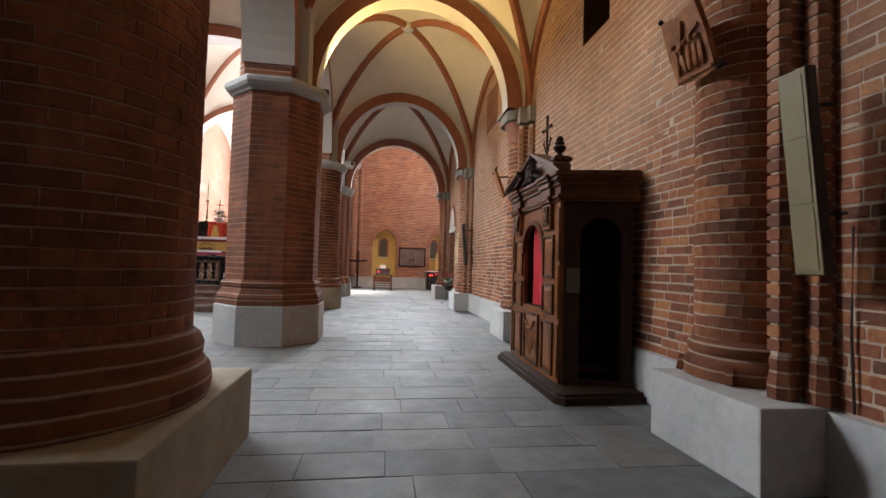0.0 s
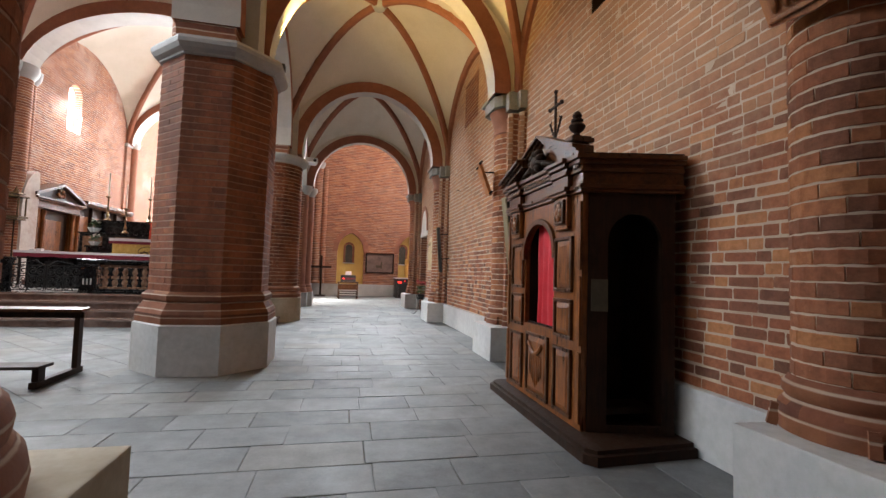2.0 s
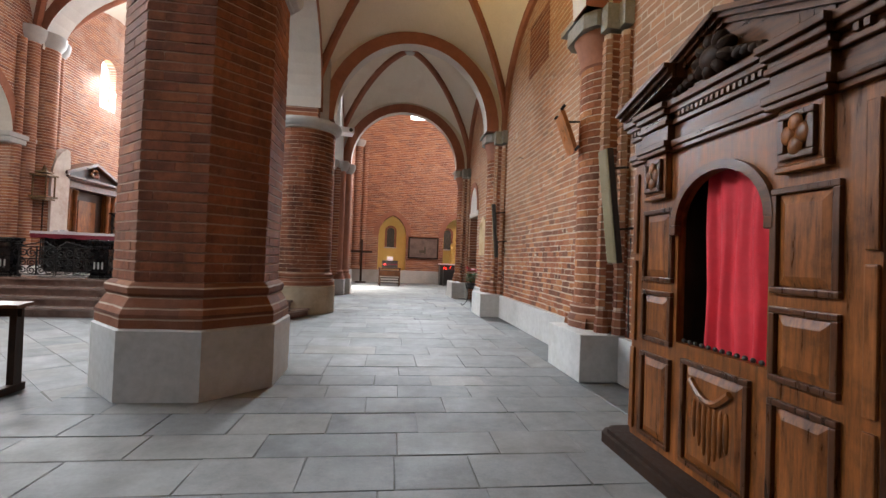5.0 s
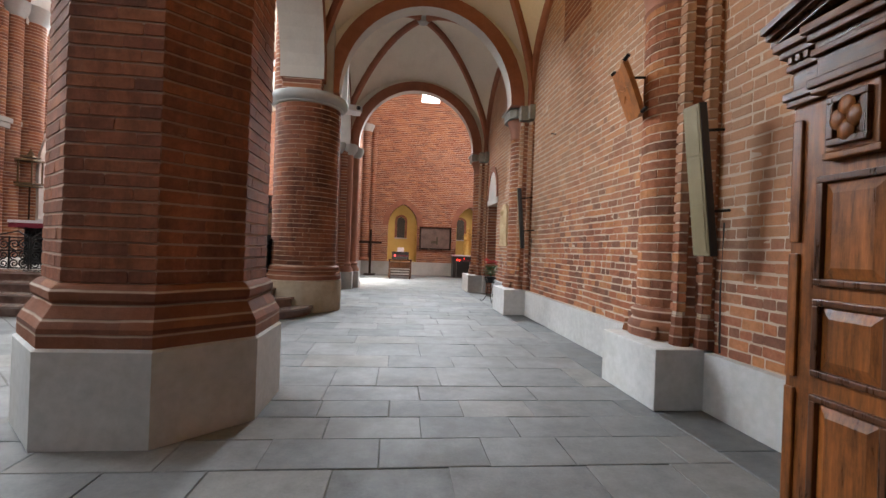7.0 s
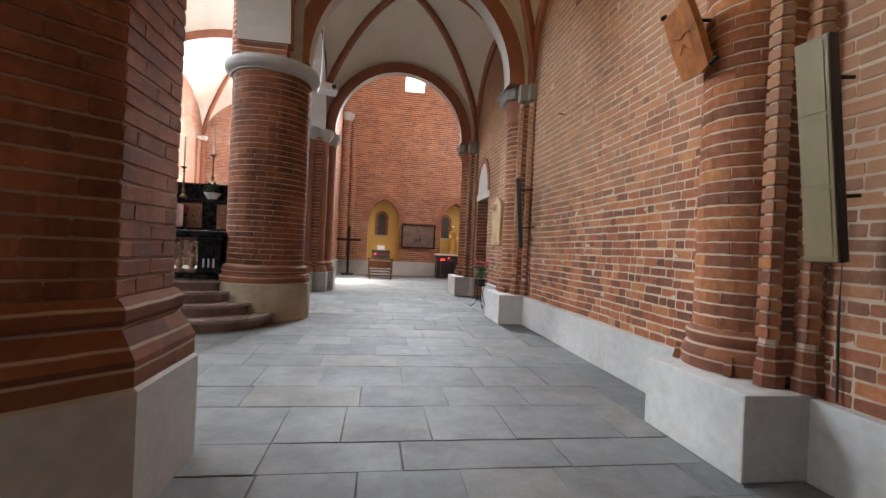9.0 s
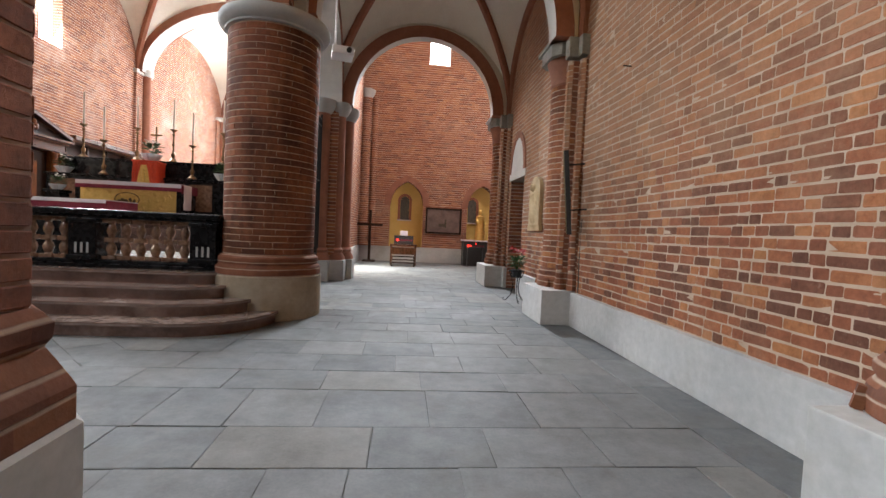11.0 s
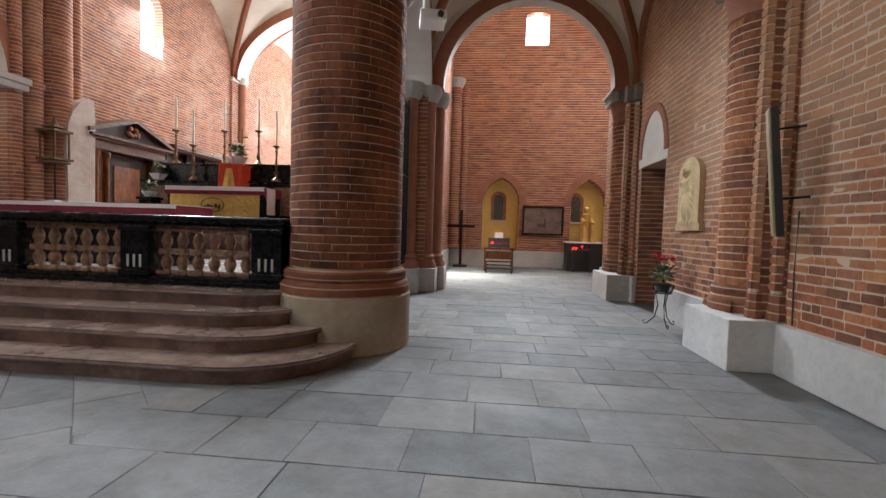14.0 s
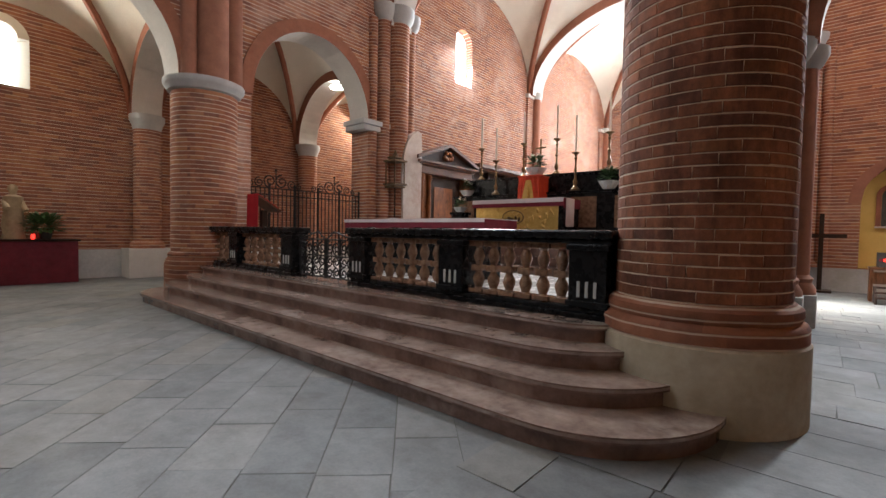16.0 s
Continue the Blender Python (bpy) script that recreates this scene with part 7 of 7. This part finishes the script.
def round_pieces(owner, cx, cy, r, z0, z1, a0, a1, near, limit=300, length=0.29, seed=1, mat=M_PIER_BRICK):
    p = Pieces("brick", mat, owner, limit)
    rng = random.Random(seed)
    full = a1 - a0 > 359
    n = max(2, round(radians(a1 - a0) * r / (length + 0.013)))
    for c in range(int((z1 - z0) / COURSE)):
        z = z0 + COURSE * (c + 0.5)
        if full:
            edges = [a0 + (a1 - a0) * (k + (0.5 if c % 2 else 0) + rng.uniform(-0.12, 0.12)) / n for k in range(n)]
            spans = list(zip(edges, edges[1:] + [edges[0] + 360]))
        else:
            inner = [a0 + (a1 - a0) * (k + (0.5 if c % 2 else 0) + rng.uniform(-0.1, 0.1)) / n for k in range(0 if c % 2 else 1, n)]
            edges = [a0] + inner + [a1]
            spans = list(zip(edges, edges[1:]))
        for s, e in spans:
            gap = math.degrees(0.001 / r)
            ang = math.floor((e - s - gap) / 0.125) * 0.125
            if ang < 2:
                continue
            m = pose(cx, cy, z + rng.uniform(-0.002, 0.002), 0, 0, (s + e) / 2)
            hh = HB + rng.choice((0.003, 0.006, 0.009))
            p.add((ang, hh), lambda ang=ang, hh=hh: curved_brick(r + 0.002, radians(ang), hh), m, near((s + e) / 2 % 360, z))
    p.close()


def octagon_pieces(owner, cx, cy, ap, z0, z1):
    p = Pieces("brick", M_PIER_BRICK, owner)
    rng = random.Random(4)
    side = 2 * ap * math.tan(math.pi / 8)
    for c in range(int((z1 - z0) / COURSE)):
        z = z0 + COURSE * (c + 0.5)
        for k in range(8):
            cuts = [-side / 2 + 0.002]
            cuts += [side * rng.choice((-0.08, 0.0, 0.06))] if (c + k) % 2 else [-side * 0.25 + rng.uniform(-0.03, 0.03), side * 0.24 + rng.uniform(-0.03, 0.03)]
            cuts.append(side / 2 - 0.002)
            for i, (s, e) in enumerate(zip(cuts, cuts[1:])):
                L = math.floor((e - s - 0.003) / 0.005) * 0.005
                m = pose(cx, cy, z, 0, 0, 45 * k) @ pose((s + e) / 2, -ap + rng.uniform(-0.003, 0.001), 0, 0, 0, rng.uniform(-0.4, 0.4))
                w = rng.randrange(3)
                p.add((L, w), lambda L=L, w=w: flat_brick(L, HB + 0.004, worn=w), m, k in (0, 1, 2) and z < 2.3)
    p.close()


wall_pieces()
for i, (y0, y1) in enumerate(PILASTERS):
    cy, hy = (y0 + y1) / 2, (y1 - y0) / 2
    sy = y1 - 0.31
    bm = bmesh.new()
    turned(bm, [(0.305, 0.8), (0.305, 3.95)], 36, RX + 0.02, sy, a0=88, a1=272)
    for s in (-1,):
        for dx, dy in ((-0.17, hy - 0.19), (-0.03, hy - 0.06)):
            turned(bm, [(0.066, 0.78), (0.066, 3.95)], 8, RX + dx, cy + s * dy, phase=22.5)
    back = bmesh.new()
    for s in (-1,):
        for dx, dy in ((-0.17, hy - 0.19), (-0.03, hy - 0.06)):
            box(back, RX + dx, RX + 0.02, cy + s * dy - 0.062, cy + s * dy + 0.062, 0.55, 3.95)
    structure("trim_rib_backing", back, M_FIELD, "stepped brickwork behind the slender ribs")
    core = pier_core("pilaster_core", bm, "brick wall shaft with slender side ribs", mat=M_MORTAR)
    round_pieces(core, RX + 0.02, sy, 0.31, 0.815, 3.93, 92, 268, lambda a, z: z < 3.3, 200, seed=30 + i, mat=M_SHAFT_BRICK)
    p = Pieces("rib_brick", M_BRICK, core, 0, "rib_bricks")
    rng = random.Random(50 + i)
    for s in (-1,):
        for dx, dy in ((-0.17, hy - 0.19), (-0.03, hy - 0.06)):
            for c in range(35):
                z = 0.815 + COURSE * (c + 0.5)
                for ph, w in ((180, 0.095), (180 + s * -58, 0.075), (180 + s * 58, 0.075)):
                    a = radians(ph)
                    m = pose(RX + dx + 0.07 * math.cos(a), cy + s * dy + 0.07 * math.sin(a), z, 0, 0, ph + 90)
                    p.add(w, lambda w=w: flat_brick(w, depth=0.05), m, False)
    p.close()

for nm, r0, z0, seed in (("pier_west", 0.63, 0.885, 61), ("pier_round", 0.63, 0.885, 62)):
    cx, cy = PIERS[nm]
    bm = bmesh.new()
    turned(bm, [(r0 - 0.004, 0.86), (r0 - 0.004, 4.02)], 48, cx, cy)
    core = pier_core(nm, bm, "stout round pier of thin red bricks", True, M_MORTAR if nm == "pier_round" else M_PIER_MORTAR)
    round_pieces(core, cx, cy, r0, z0, 4.0, 0, 360, (lambda a, z: (a > 300 or a < 60) and z < 2.6) if nm == "pier_west" else (lambda a, z: 200 < a < 330 and z < 2.6), 300, seed=seed, mat=M_ROUND_BRICK if nm == "pier_round" else M_PIER_BRICK)
cx, cy = PIERS["pier_octagonal"]
bm = bmesh.new()
turned(bm, [(0.684, 0.98), (0.684, 4.02)], 8, cx, cy, 22.5, flat=True)
core = pier_core("pier_octagonal", bm, "stout eight-sided brick pier")
octagon_pieces(core, cx, cy, 0.69, 1.0, 4.0)


def slab_shape(w, d, t=0.03, ch=0.004, worn=None):
    W, D = w / 2, d / 2
    ring = lambda i, z: [(-W + i, -D + i, z), (W - i, -D + i, z), (W - i, D - i, z), (-W + i, D - i, z)]
    v = ring(0, -t) + ring(0, -ch) + ring(ch, 0)
    f = [(8, 9, 10, 11)]
    for a in (0, 4):
        f += [(a + k, a + (k + 1) % 4, a + 4 + (k + 1) % 4, a + 4 + k) for k in range(4)]
    v = np.array(v)
    if worn is not None:
        rng = random.Random(worn)
        for k in range(4):
            v[k::4] += (rng.uniform(-0.006, 0.003) * (-1 if k in (0, 3) else 1), rng.uniform(-0.006, 0.003) * (-1 if k < 2 else 1), 0)
            v[8 + k] += (rng.uniform(-0.004, 0.004), rng.uniform(-0.004, 0.004), -rng.uniform(0, 0.0015))
    return v, f


# depth of the aisle's courses of slabs along the middle of the walk, each with the joints across it
SLAB_ROWS = ((5.33, (-0.84, -0.02, 0.6, 1.3)), (5.71, (-1.1, -0.47, 0.08, 0.56, 1.25)), (6.14, (-0.8, 0.1, 0.8, 1.4)), (6.52, (-1.1, -0.41, 0.27, 1.12)), (6.94, (-0.85, -0.15, 0.53, 1.07)), (7.35, (-1.1, -0.54, 0.13, 0.83, 1.5)), (7.73, (-0.65, -0.1, 0.49, 1.06)), (8.1, (-0.66, 0.16, 1.2)), (8.49, (-0.66, -0.23, 0.38, 0.97)), (9.14, (-1.06, -0.13, 0.6, 1.3)), (9.65, (-1.1, -0.52, 0.25, 1.02)), (10.33, (-0.6, 0.22, 0.95, 1.6)), (10.82, (-0.75, 0.0, 0.65, 1.4)), (11.34, (-1.0, -0.35, 0.4, 1.2)))
ROWS_END = 11.88


def paving():
    """Slabs in uneven courses along the aisle, with a border strip at the wall; aslant in the nave."""
    floor = bpy.data.objects["floor"]
    p = Pieces("paving_slab", M_SLAB, floor, 300, "laid_slabs")
    rng = random.Random(77)

    def lay(x0, x1, y0, y1, near):
        w, d = round(x1 - x0, 3), round(y1 - y0, 3)
        g, h = rng.choice((0.001, 0.002, 0.006)), rng.choice((0.001, 0.002, 0.006))
        k = rng.randrange(6)
        m = pose((x0 + x1) / 2, (y0 + y1) / 2, rng.uniform(-0.0015, 0.0015), rng.uniform(-0.12, 0.12), rng.uniform(-0.12, 0.12), rng.uniform(-0.3, 0.3))
        p.add((w, d, g, h, k), lambda: slab_shape(w - g, d - h, worn=k), m, near)

    fixed = [(y, e, cuts) for (y, cuts), e in zip(SLAB_ROWS, [r[0] for r in SLAB_ROWS[1:]] + [ROWS_END])]
    rows = []
    y = SLAB_ROWS[0][0]
    while y > -7.9:
        d = rng.choice((0.38, 0.4, 0.42, 0.5, 0.58))
        rows.append((y - d, y, None))
        y -= d
    rows += fixed
    y = ROWS_END
    while y < 25.6:
        d = rng.choice((0.38, 0.45, 0.5, 0.6, 0.66))
        rows.append((y, y + d, None))
        y += d
    for y0, y1, cuts in rows:
        first = -2.72 if y0 < 13 else -1.8
        last = 2.11 if y0 < 19 else 5.4
        cuts = list(cuts) if cuts else [-0.9 + rng.uniform(-0.3, 0.3)]
        while cuts[0] - first > 0.35:
            cuts.insert(0, max(first, round(cuts[0] - rng.choice((0.55, 0.66, 0.78)), 3)))
        cuts[0] = first
        while last - cuts[-1] > 0.95:
            cuts.append(round(cuts[-1] + rng.choice((0.55, 0.66, 0.74, 0.82)), 3))
        cuts.append(last)
        for a, b in zip(cuts, cuts[1:]):
            if b - a > 0.02:
                lay(a, b, y0, y1, a > -1.3 and 1.0 < y0 < 20)
    y = -7.9
    while y < 19:
        d = rng.choice((0.7, 0.85, 1.0))
        lay(2.112, 2.56, y, y + d, 3 < y < 14)
        y += d
    # the nave's slabs lie aslant
    pitch = 0.42
    rows = int(26 / pitch)
    c, q = math.cos(radians(135)), math.sin(radians(135))
    for i in range(-rows, rows):
        u = -26 + rng.uniform(0, 0.7)
        while u < 26:
            w = rng.choice((0.45, 0.6, 0.75, 0.9))
            uu, vv = u + w / 2, (i + 0.5) * pitch + 0.15
            px, py = -6 + uu * c - vv * q, 6 + uu * q + vv * c
            u += w
            if -15.6 < px < -2.3 and -8 < py < 13.2 or (-15.6 < px < -11.4 and -8 < py < 23):
                k = rng.randrange(6)
                p.add((w, pitch, k), lambda w=w, k=k: slab_shape(w - 0.004, pitch - 0.004, worn=k), pose(px, py, -0.0035 + rng.uniform(-0.001, 0.001), 0, 0, 135), False)
    p.close()


paving()
